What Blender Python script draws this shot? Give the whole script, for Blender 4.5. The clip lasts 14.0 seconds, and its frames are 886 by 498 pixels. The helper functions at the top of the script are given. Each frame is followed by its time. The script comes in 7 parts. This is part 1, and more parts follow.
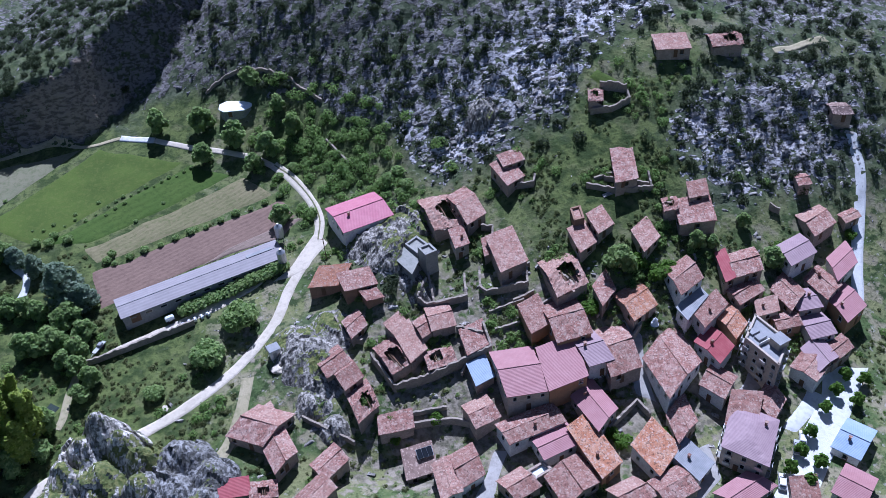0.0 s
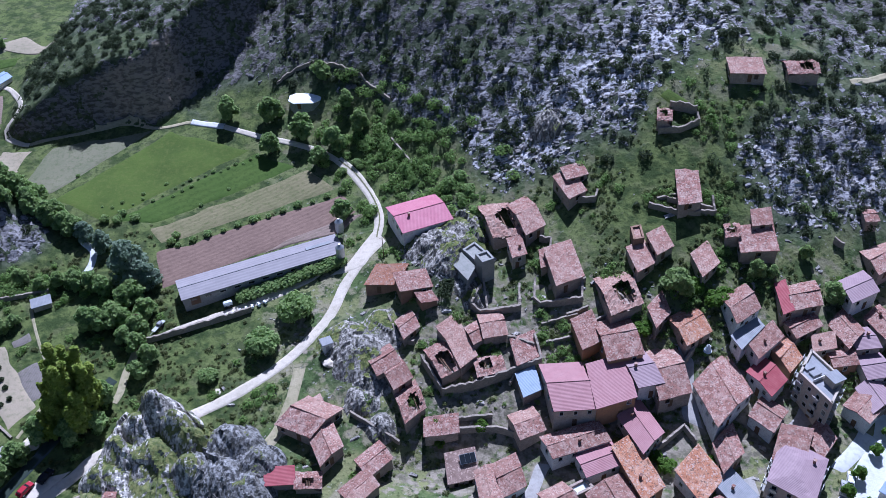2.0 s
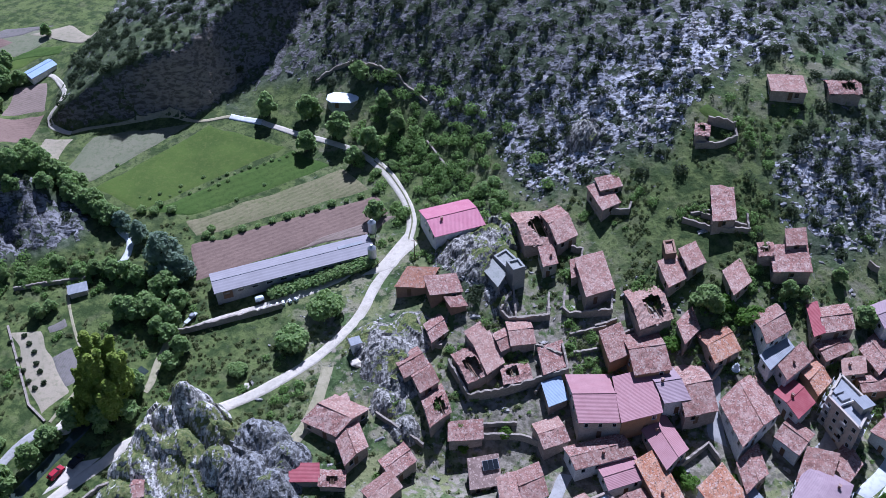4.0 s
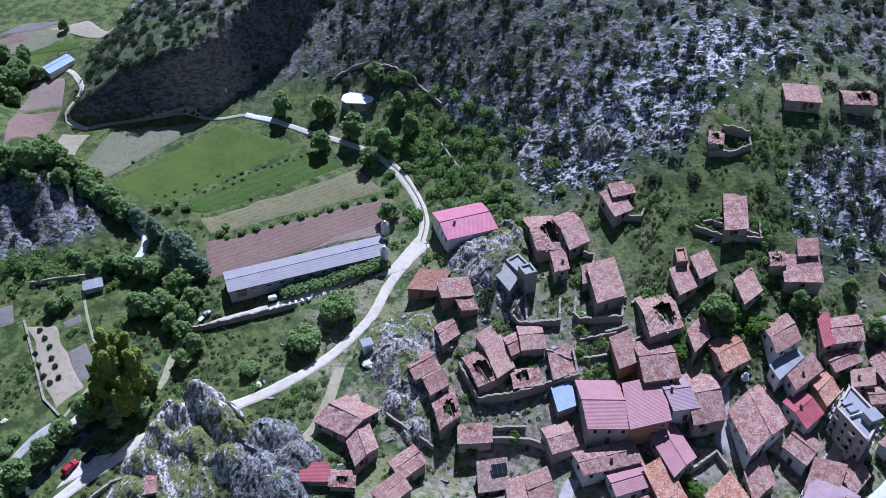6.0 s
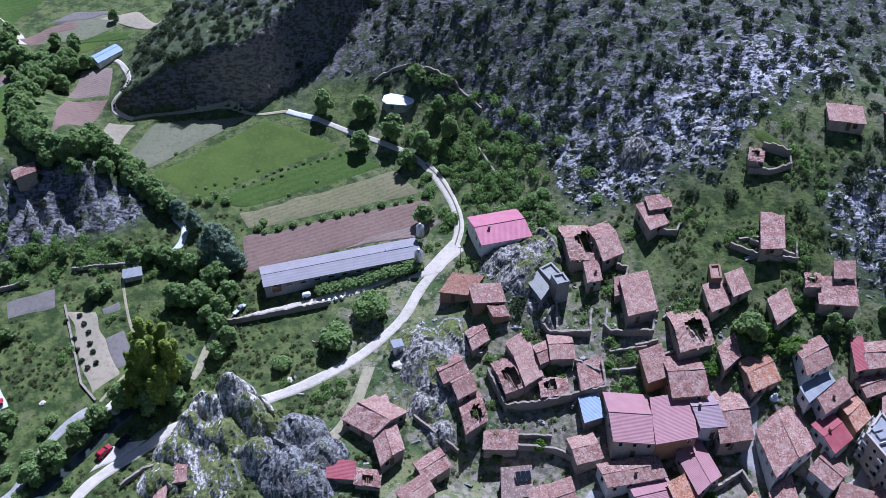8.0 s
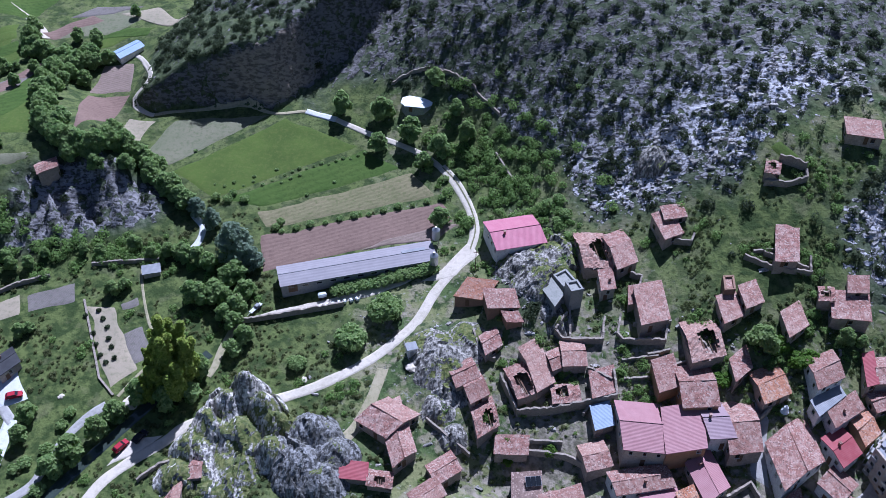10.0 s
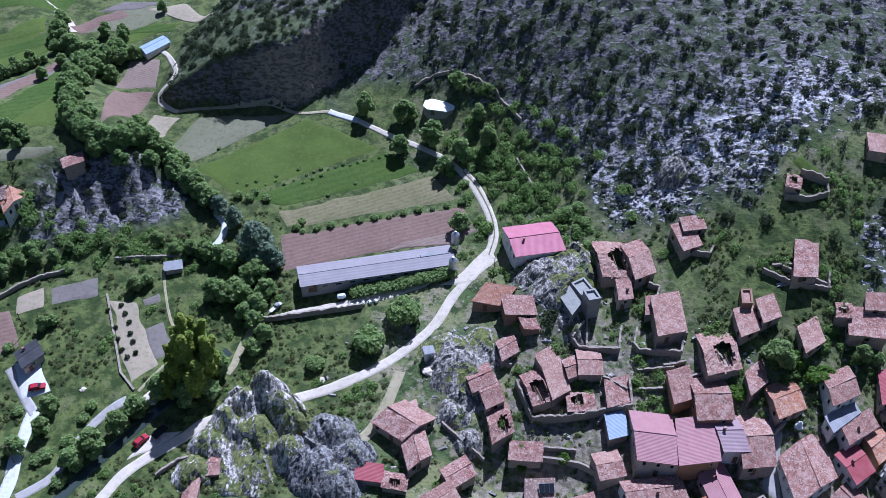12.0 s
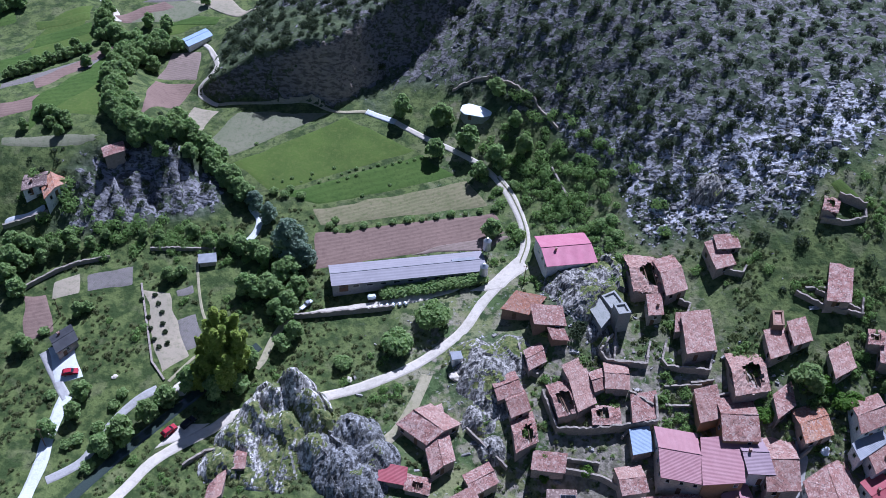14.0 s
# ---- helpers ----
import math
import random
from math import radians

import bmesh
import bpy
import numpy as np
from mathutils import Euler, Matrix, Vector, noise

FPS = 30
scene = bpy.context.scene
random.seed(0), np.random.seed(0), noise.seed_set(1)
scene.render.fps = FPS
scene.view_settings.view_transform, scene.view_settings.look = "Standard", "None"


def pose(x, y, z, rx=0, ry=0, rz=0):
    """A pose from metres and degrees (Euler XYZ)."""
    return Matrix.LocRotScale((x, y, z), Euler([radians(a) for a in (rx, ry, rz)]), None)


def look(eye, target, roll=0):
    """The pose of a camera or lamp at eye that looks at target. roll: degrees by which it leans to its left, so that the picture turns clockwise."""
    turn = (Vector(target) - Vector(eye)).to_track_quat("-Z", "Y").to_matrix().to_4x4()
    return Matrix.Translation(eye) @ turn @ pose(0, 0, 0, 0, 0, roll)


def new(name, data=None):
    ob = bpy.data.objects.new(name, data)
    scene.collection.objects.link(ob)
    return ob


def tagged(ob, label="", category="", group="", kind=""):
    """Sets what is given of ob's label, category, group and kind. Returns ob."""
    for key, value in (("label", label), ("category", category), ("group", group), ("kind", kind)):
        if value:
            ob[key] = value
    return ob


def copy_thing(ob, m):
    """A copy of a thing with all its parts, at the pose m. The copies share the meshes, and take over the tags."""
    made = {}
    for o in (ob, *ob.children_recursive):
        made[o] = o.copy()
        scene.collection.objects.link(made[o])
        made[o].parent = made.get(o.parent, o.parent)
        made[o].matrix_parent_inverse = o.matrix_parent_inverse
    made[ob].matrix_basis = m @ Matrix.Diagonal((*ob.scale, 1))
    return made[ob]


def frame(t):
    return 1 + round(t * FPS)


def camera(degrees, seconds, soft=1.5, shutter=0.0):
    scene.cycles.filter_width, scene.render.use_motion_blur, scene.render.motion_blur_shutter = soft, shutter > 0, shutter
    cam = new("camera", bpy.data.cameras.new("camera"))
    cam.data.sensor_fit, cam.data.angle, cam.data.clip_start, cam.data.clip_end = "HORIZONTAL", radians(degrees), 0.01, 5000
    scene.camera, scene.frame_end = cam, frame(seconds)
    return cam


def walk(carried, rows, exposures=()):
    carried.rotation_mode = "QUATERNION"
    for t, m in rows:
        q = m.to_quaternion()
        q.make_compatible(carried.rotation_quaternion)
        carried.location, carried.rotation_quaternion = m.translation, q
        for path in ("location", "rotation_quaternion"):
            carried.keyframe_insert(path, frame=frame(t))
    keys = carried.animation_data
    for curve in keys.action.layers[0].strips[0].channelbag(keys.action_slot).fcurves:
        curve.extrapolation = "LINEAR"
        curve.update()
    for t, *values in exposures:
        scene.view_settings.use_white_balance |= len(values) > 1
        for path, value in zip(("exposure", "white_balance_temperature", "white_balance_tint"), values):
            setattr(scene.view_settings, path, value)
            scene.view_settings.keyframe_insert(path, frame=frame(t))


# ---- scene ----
# ---- camera ----
cam = camera(55.19, 14.0, soft=0.8)
PATH = [
    (0, (7.88, -1.79, 154.96), (19.27, 74.50, 91.33), -4.13),
    (0.5, (6.82, -1.40, 156.09), (16.93, 74.98, 92.34), -3.50),
    (1, (5.89, -1.06, 157.08), (14.51, 75.46, 93.29), -2.91),
    (1.5, (5.08, -0.77, 157.97), (12.49, 75.78, 94.05), -2.44),
    (2, (4.37, -0.53, 158.76), (10.62, 76.07, 94.78), -2.00),
    (2.5, (3.75, -0.33, 159.50), (9.06, 76.28, 95.44), -1.64),
    (3, (3.21, -0.15, 160.19), (7.77, 76.44, 96.05), -1.32),
    (5.5, (1.26, 0.41, 163.48), (3.88, 76.72, 98.90), -0.26),
    (6, (0.95, 0.50, 164.18), (3.49, 76.68, 99.46), -0.10),
    (6.5, (0.64, 0.57, 164.92), (2.55, 76.71, 100.11), 0.10),
    (7, (0.33, 0.65, 165.69), (1.22, 76.71, 100.77), 0.34),
    (7.5, (0.00, 0.73, 166.50), (-0.06, 76.70, 101.46), 0.59),
    (8, (-0.34, 0.82, 167.34), (-1.27, 76.66, 102.17), 0.82),
    (10.5, (-2.55, 1.33, 171.88), (-4.84, 76.48, 105.94), 1.79),
    (11, (-3.13, 1.45, 172.78), (-5.68, 76.46, 106.70), 2.03),
    (11.5, (-3.75, 1.58, 173.66), (-6.61, 76.46, 107.45), 2.27),
    (12, (-4.44, 1.71, 174.48), (-7.81, 76.44, 108.12), 2.55),
    (12.5, (-5.18, 1.84, 175.24), (-9.29, 76.44, 108.77), 2.89),
    (13, (-5.97, 1.97, 175.91), (-10.88, 76.43, 109.34), 3.27),
    (13.5, (-6.83, 2.10, 176.46), (-12.45, 76.42, 109.78), 3.67),
    (14, (-7.75, 2.23, 176.87), (-13.57, 76.47, 110.13), 4.07),
]
walk(cam, [(t, look(eye, target, roll)) for t, eye, target, roll in PATH], [(0, 0.49, 4800, 22), (14, 0.49, 4800, 22)])


# ---- daylight ----
world = bpy.data.worlds.new("sky")
scene.world = world
world.use_nodes = True
sky = world.node_tree.nodes.new("ShaderNodeTexSky")
sky.sky_type, sky.sun_disc = "NISHITA", False
SUN = Vector((0.14, 0.62, 0.83)).normalized()
sky.sun_elevation = math.asin(SUN.z)
sky.sun_rotation = math.atan2(SUN.x, SUN.y)
backdrop = world.node_tree.nodes["Background"]
backdrop.inputs[1].default_value = 0.036
world.node_tree.links.new(sky.outputs[0], backdrop.inputs[0])
sun = new("sun", bpy.data.lights.new("sun", "SUN"))
sun.data.energy, sun.data.angle, sun.data.color = 5.0, radians(0.6), (1.0, 0.95, 0.88)
sun.matrix_world = look(SUN * 300, (0, 0, 0))


# ---- materials ----
class Nodes:
    def __init__(self, name):
        self.mat = bpy.data.materials.new(name)
        self.mat.use_nodes = True
        self.tree = self.mat.node_tree
        self.out = self.tree.nodes["Principled BSDF"]

    def add(self, kind, **values):
        node = self.tree.nodes.new(kind)
        for key, value in values.items():
            node.inputs[key.replace("_", " ")].default_value = value
        return node

    def link(self, a, b):
        self.tree.links.new(a, b)

    def place(self):
        return self.add("ShaderNodeTexCoord").outputs["Object"]

    def noise(self, at, scale, detail=4.0, rough=0.6):
        n = self.add("ShaderNodeTexNoise", Scale=scale, Detail=detail, Roughness=rough)
        self.link(at, n.inputs["Vector"])
        return n.outputs["Fac"]

    def ramp(self, fac, lo, hi):
        r = self.add("ShaderNodeMapRange")
        r.inputs["From Min"].default_value, r.inputs["From Max"].default_value = lo, hi
        self.link(fac, r.inputs["Value"])
        return r.outputs["Result"]

    def mix(self, fac, a, b, blend="MIX"):
        m = self.tree.nodes.new("ShaderNodeMix")
        m.data_type, m.blend_type = "RGBA", blend
        for socket, value in ((m.inputs[0], fac), (m.inputs[6], a), (m.inputs[7], b)):
            if isinstance(value, (int, float)):
                socket.default_value = value
            elif isinstance(value, tuple):
                socket.default_value = (*value, 1)
            else:
                self.link(value, socket)
        return m.outputs[2]

    def math(self, operation, a, b=0.5):
        m = self.tree.nodes.new("ShaderNodeMath")
        m.operation = operation
        for socket, value in ((m.inputs[0], a), (m.inputs[1], b)):
            if isinstance(value, (int, float)):
                socket.default_value = value
            else:
                self.link(value, socket)
        return m.outputs[0]

    def finish(self, colour, rough=0.85, bump=None, strength=0.4, distance=0.1, metal=0.0):
        if isinstance(colour, tuple):
            self.out.inputs["Base Color"].default_value = (*colour, 1)
        else:
            self.link(colour, self.out.inputs["Base Color"])
        self.out.inputs["Roughness"].default_value = rough
        self.out.inputs["Metallic"].default_value = metal
        self.out.inputs["Specular IOR Level"].default_value = 0.15 if rough > 0.4 else 0.5
        if bump is not None:
            b = self.add("ShaderNodeBump", Strength=strength, Distance=distance)
            self.link(bump, b.inputs["Height"])
            self.link(b.outputs[0], self.out.inputs["Normal"])
        return self.mat


def tiles(name, a, b, c):
    """Old clay tiles: mottled tile by tile, with lichen and paler patches."""
    n = Nodes(name)
    at = n.place()
    cell = n.add("ShaderNodeTexVoronoi", Scale=3.0)
    n.link(at, cell.inputs["Vector"])
    tone = n.add("ShaderNodeSeparateColor")
    n.link(cell.outputs["Color"], tone.inputs[0])
    col = n.mix(tone.outputs[0], a, b)
    col = n.mix(n.ramp(n.noise(at, 0.5, 4, 0.55), 0.44, 0.62), col, c)
    col = n.mix(n.math("MULTIPLY", n.ramp(n.noise(at, 2.0, 4, 0.55), 0.54, 0.64), 0.75), col, (0.075, 0.048, 0.042))
    col = n.mix(n.math("MULTIPLY", n.ramp(tone.outputs[1], 0.78, 0.9), 0.7), col, (0.56, 0.44, 0.38))
    who = n.add("ShaderNodeObjectInfo").outputs["Random"]
    col = n.mix(n.math("MULTIPLY", n.ramp(who, 0.5, 1.0), 0.45), col, (0.21, 0.115, 0.090))
    col = n.mix(n.math("MULTIPLY", n.ramp(who, 0.4, 0.0), 0.4), col, (0.47, 0.31, 0.24))
    course = n.add("ShaderNodeTexWave", Scale=1.9, Distortion=3.0, Detail=3.0)
    course.bands_direction = "X"
    n.link(at, course.inputs["Vector"])
    col = n.mix(n.math("MULTIPLY", n.ramp(course.outputs["Fac"], 0.55, 1.0), 0.16), col, (0.10, 0.062, 0.052))
    return n.finish(col, 0.9, n.math("ADD", course.outputs["Fac"], n.noise(at, 2.0, 4)), 0.8, 0.06)


def sheets(name, a, b, rough=0.6, scale=0.9, ribs=0.13):
    """Profiled roof sheets, faded in patches, with lapped ribs along the eave."""
    n = Nodes(name)
    at = n.place()
    wave = n.add("ShaderNodeTexWave", Scale=scale, Distortion=0.25)
    wave.bands_direction = "Y"
    n.link(at, wave.inputs["Vector"])
    col = n.mix(n.ramp(n.noise(at, 0.35, 5), 0.35, 0.7), a, b)
    col = n.mix(n.math("MULTIPLY", n.ramp(wave.outputs["Fac"], 0.72, 1.0), ribs), col, tuple(v * 0.5 for v in a))
    col = n.mix(n.math("MULTIPLY", n.ramp(n.noise(at, 1.7, 4, 0.55), 0.55, 0.7), 0.4), col, tuple(v * 0.68 for v in b))
    return n.finish(col, rough, wave.outputs["Fac"], 0.5, 0.06)


def plastered(name, a, b, c, rough=0.9, cells=0.0):
    """Plaster or rubble walling: stains at two scales; cells gives stones."""
    n = Nodes(name)
    at = n.place()
    col = n.mix(n.ramp(n.noise(at, 0.45, 5), 0.38, 0.68), a, b)
    col = n.mix(n.math("MULTIPLY", n.ramp(n.noise(at, 2.1, 6), 0.5, 0.72), 0.7), col, c)
    height_out = n.noise(at, 5.0, 5)
    if cells:
        cell = n.add("ShaderNodeTexVoronoi", Scale=cells)
        n.link(at, cell.inputs["Vector"])
        tone = n.add("ShaderNodeSeparateColor")
        n.link(cell.outputs["Color"], tone.inputs[0])
        col = n.mix(n.math("MULTIPLY", tone.outputs[0], 0.55), col, tuple(v * 0.5 for v in a))
        height_out = n.math("ADD", height_out, cell.outputs["Distance"])
    who = n.add("ShaderNodeObjectInfo").outputs["Random"]
    col = n.mix(n.math("MULTIPLY", who, 0.25), col, c)
    return n.finish(col, rough, height_out, 0.6, 0.08)


def soil(name, a, b, c, rows=0.0, turn=0.0, rough=0.95):
    """Worked earth, crop or gravel; rows: furrows per metre across the field."""
    n = Nodes(name)
    at = n.place()
    col = n.mix(n.ramp(n.noise(at, 0.09, 6), 0.36, 0.66), a, b)
    col = n.mix(n.math("MULTIPLY", n.ramp(n.noise(at, 0.8, 6), 0.48, 0.72), 0.8), col, c)
    height_out = n.noise(at, 2.5, 5)
    if rows:
        spin = n.add("ShaderNodeMapping", Rotation=(0, 0, radians(turn)))
        n.link(at, spin.inputs["Vector"])
        wave = n.add("ShaderNodeTexWave", Scale=rows, Distortion=2.5, Detail=3.0)
        n.link(spin.outputs[0], wave.inputs["Vector"])
        col = n.mix(n.math("MULTIPLY", n.ramp(wave.outputs["Fac"], 0.3, 1.0), 0.15), col, tuple(v * 0.5 for v in a))
        height_out = n.math("ADD", height_out, n.math("MULTIPLY", wave.outputs["Fac"], 0.4))
    return n.finish(col, rough, height_out, 0.7, 0.15)


def leafy(name, a, b, c):
    n = Nodes(name)
    isle = n.add("ShaderNodeNewGeometry").outputs["Random Per Island"]
    col = n.mix(isle, a, b)
    who = n.add("ShaderNodeObjectInfo").outputs["Random"]
    col = n.mix(n.math("MULTIPLY", who, 0.6), col, c)
    n.finish(col, 0.6)
    thin = n.add("ShaderNodeBsdfTranslucent")
    n.link(col, thin.inputs["Color"])
    both = n.add("ShaderNodeMixShader")
    both.inputs[0].default_value = 0.58
    n.link(n.out.outputs[0], both.inputs[1])
    n.link(thin.outputs[0], both.inputs[2])
    n.link(both.outputs[0], n.tree.nodes["Material Output"].inputs["Surface"])
    return n.mat


def plain(name, colour, rough=0.6, metal=0.0, spread=0.25):
    n = Nodes(name)
    col = n.mix(n.ramp(n.noise(n.place(), 3.0, 5), 0.35, 0.7), colour, tuple(v * (1 - spread) for v in colour))
    return n.finish(col, rough, metal=metal)


def limestone(name, dark=(0.085, 0.080, 0.078), light=(0.45, 0.43, 0.42), green=0.0):
    """Slabs split by dark joints, with turf on the ledges; green moves the turf's share."""
    n = Nodes(name)
    at = n.place()
    stretch = n.add("ShaderNodeMapping", Scale=(1.5, 0.9, 0.42), Rotation=(0.3, 0.75, 0.4))
    n.link(at, stretch.inputs["Vector"])
    veins = n.noise(stretch.outputs[0], 0.85, 5, 0.56)
    col = n.mix(n.ramp(veins, 0.42, 0.56), dark, light)
    col = n.mix(n.math("MULTIPLY", n.ramp(n.noise(at, 0.22, 5, 0.56), 0.48, 0.62), 0.75), col, (0.15, 0.145, 0.13))
    col = n.mix(n.math("MULTIPLY", n.ramp(n.noise(at, 1.6, 5, 0.56), 0.53, 0.62), 0.8), col, (0.055, 0.055, 0.045))
    lie = n.add("ShaderNodeSeparateXYZ")
    n.link(n.add("ShaderNodeNewGeometry").outputs["Normal"], lie.inputs[0])
    ledge = n.math("ADD", n.math("MULTIPLY", lie.outputs[2], 1.1), n.math("MULTIPLY", n.math("SUBTRACT", n.noise(at, 0.11, 5, 0.5), 0.5), 2.0))
    flat = n.ramp(ledge, 0.90 - green, 0.97 - green)
    turf = n.mix(n.ramp(n.noise(at, 0.9, 5, 0.56), 0.42, 0.6), (0.062, 0.085, 0.020), (0.160, 0.168, 0.055))
    col = n.mix(n.math("MULTIPLY", flat, 0.95), col, turf)
    return n.finish(col, 0.92, veins, 1.0, 0.6)


def ground_cover():
    """Turf, scrub, bare limestone, dust: shares come from the land's own lie (layer 'cover'); its paleness also holds
    some shade.
    """
    n = Nodes("ground_cover")
    at = n.place()
    share = n.add("ShaderNodeAttribute")
    share.attribute_name = "cover"
    rgb = n.add("ShaderNodeSeparateColor")
    n.link(share.outputs["Color"], rgb.inputs[0])
    turf = n.mix(n.ramp(n.noise(at, 0.11, 5, 0.56), 0.42, 0.58), (0.078, 0.112, 0.040), (0.190, 0.195, 0.088))
    turf = n.mix(n.ramp(n.noise(at, 0.30, 5, 0.56), 0.53, 0.60), turf, (0.040, 0.060, 0.022))
    turf = n.mix(n.math("MULTIPLY", n.ramp(n.noise(at, 0.17, 5, 0.56), 0.54, 0.60), 0.85), turf, (0.250, 0.222, 0.150))
    lush = n.mix(n.ramp(n.noise(at, 0.28, 5, 0.56), 0.42, 0.58), (0.040, 0.060, 0.018), (0.110, 0.136, 0.042))
    lush = n.mix(n.math("MULTIPLY", n.ramp(n.noise(at, 0.13, 5, 0.56), 0.56, 0.66), 0.5), lush, (0.165, 0.165, 0.080))
    turf = n.mix(rgb.outputs[2], turf, lush)
    turf = n.mix(n.math("MULTIPLY", n.ramp(n.noise(at, 0.9, 4, 0.55), 0.55, 0.64), 0.6), turf, (0.024, 0.040, 0.012))
    turf = n.mix(n.math("MULTIPLY", n.ramp(n.noise(at, 0.75, 4, 0.55), 0.62, 0.68), n.math("MULTIPLY", n.math("SUBTRACT", 1.0, rgb.outputs[2]), 0.6)), turf, (0.34, 0.32, 0.28))
    stretch = n.add("ShaderNodeMapping", Scale=(0.45, 1.0, 1.3), Rotation=(0.3, 0.2, -0.5))
    n.link(at, stretch.inputs["Vector"])
    veins = n.noise(stretch.outputs[0], 0.9, 5, 0.56)
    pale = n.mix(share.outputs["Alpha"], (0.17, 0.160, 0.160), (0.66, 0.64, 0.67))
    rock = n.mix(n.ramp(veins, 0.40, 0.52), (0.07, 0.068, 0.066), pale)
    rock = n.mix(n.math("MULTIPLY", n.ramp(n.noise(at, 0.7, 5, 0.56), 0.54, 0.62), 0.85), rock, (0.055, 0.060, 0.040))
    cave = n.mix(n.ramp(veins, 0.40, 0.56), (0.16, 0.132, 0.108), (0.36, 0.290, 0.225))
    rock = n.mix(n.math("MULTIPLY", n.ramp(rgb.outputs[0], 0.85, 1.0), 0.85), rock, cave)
    lean = n.math("ADD", rgb.outputs[0], n.math("MULTIPLY", n.math("SUBTRACT", share.outputs["Alpha"], 0.4), 0.18))
    edge = n.math("ADD", lean, n.math("MULTIPLY", n.math("SUBTRACT", n.noise(at, 0.34, 5, 0.56), 0.5), 2.3))
    bare = n.ramp(edge, 0.50, 0.60)
    dull = n.mix(n.ramp(n.noise(at, 0.6, 5, 0.56), 0.42, 0.58), (0.098, 0.112, 0.070), (0.046, 0.062, 0.032))
    col = n.mix(n.ramp(rgb.outputs[0], 0.10, 0.45), turf, dull)
    col = n.mix(bare, col, rock)
    dust = n.mix(n.ramp(n.noise(at, 0.5, 5, 0.56), 0.42, 0.60), (0.27, 0.235, 0.185), (0.13, 0.12, 0.085))
    worn = n.ramp(n.math("ADD", rgb.outputs[1], n.math("MULTIPLY", n.math("SUBTRACT", n.noise(at, 0.4, 5, 0.56), 0.5), 1.6)), 0.42, 0.58)
    col = n.mix(worn, col, dust)
    relief_out = n.math("ADD", n.noise(at, 0.9, 5, 0.56), n.math("MULTIPLY", n.math("MULTIPLY", veins, bare), 1.5))
    return n.finish(col, 0.95, relief_out, 0.9, 0.4)


ROOF = {
    "tile": tiles("old_tiles", (0.39, 0.203, 0.165), (0.24, 0.122, 0.098), (0.44, 0.290, 0.242)),
    "orange": tiles("orange_tiles", (0.48, 0.225, 0.13), (0.38, 0.16, 0.09), (0.52, 0.31, 0.21)),
    "dark": tiles("dark_tiles", (0.17, 0.12, 0.105), (0.11, 0.085, 0.08), (0.24, 0.18, 0.16)),
    "pink": sheets("pink_sheets", (0.33, 0.165, 0.172), (0.38, 0.205, 0.212)),
    "rose": sheets("rose_sheets", (0.42, 0.145, 0.195), (0.47, 0.19, 0.235)),
    "lilac": sheets("lilac_sheets", (0.28, 0.195, 0.215), (0.34, 0.245, 0.26)),
    "red": sheets("red_sheets", (0.27, 0.060, 0.070), (0.33, 0.105, 0.11)),
    "grey": sheets("grey_sheets", (0.22, 0.225, 0.24), (0.31, 0.31, 0.325)),
    "blue": sheets("blue_sheets", (0.25, 0.31, 0.39), (0.31, 0.37, 0.45)),
    "paleblue": sheets("pale_blue_sheets", (0.26, 0.34, 0.47), (0.33, 0.40, 0.52)),
    "pale": sheets("pale_sheets", (0.56, 0.62, 0.64), (0.66, 0.69, 0.70)),
    "white": sheets("white_sheets", (0.74, 0.76, 0.77), (0.82, 0.83, 0.83), 0.5, 0.3),
    "barn": sheets("barn_sheets", (0.25, 0.228, 0.238), (0.29, 0.265, 0.275), 0.65, 0.3, 0.05),
    "black": sheets("black_sheets", (0.035, 0.035, 0.04), (0.06, 0.06, 0.065)),
    "concrete": plastered("concrete_top", (0.33, 0.32, 0.30), (0.25, 0.25, 0.23), (0.15, 0.16, 0.13)),
}
WALL = {
    "plaster": plastered("old_plaster", (0.52, 0.45, 0.38), (0.36, 0.31, 0.26), (0.25, 0.22, 0.19)),
    "white": plastered("white_plaster", (0.78, 0.77, 0.75), (0.66, 0.64, 0.62), (0.38, 0.35, 0.33)),
    "ochre": plastered("ochre_plaster", (0.42, 0.25, 0.14), (0.33, 0.20, 0.12), (0.25, 0.17, 0.12)),
    "beige": plastered("beige_plaster", (0.50, 0.43, 0.36), (0.42, 0.36, 0.30), (0.30, 0.26, 0.22)),
    "adobe": plastered("adobe", (0.30, 0.185, 0.13), (0.25, 0.155, 0.11), (0.18, 0.12, 0.09)),
    "pinkwall": plastered("pink_plaster", (0.44, 0.31, 0.30), (0.38, 0.30, 0.28), (0.27, 0.23, 0.21)),
    "stone": plastered("rubble_stone", (0.47, 0.375, 0.315), (0.37, 0.295, 0.245), (0.23, 0.185, 0.155), cells=2.2),
    "dry_stone": plastered("dry_stone", (0.40, 0.34, 0.28), (0.31, 0.265, 0.22), (0.19, 0.165, 0.14), cells=2.2),
    "concrete": plastered("concrete_wall", (0.36, 0.35, 0.34), (0.28, 0.28, 0.27), (0.18, 0.18, 0.16)),
}
GLASS = plain("dark_glass", (0.02, 0.023, 0.028), 0.12)
TIMBER = plain("weathered_timber", (0.16, 0.10, 0.065), 0.8)
FRAME = plain("pale_frame", (0.55, 0.53, 0.50), 0.7)
STEEL = plain("galvanised_steel", (0.45, 0.46, 0.48), 0.4, 0.6)
BRICK = plain("chimney_brick", (0.34, 0.20, 0.15), 0.9)
RUBBER = plain("tyre_rubber", (0.02, 0.02, 0.02), 0.8)
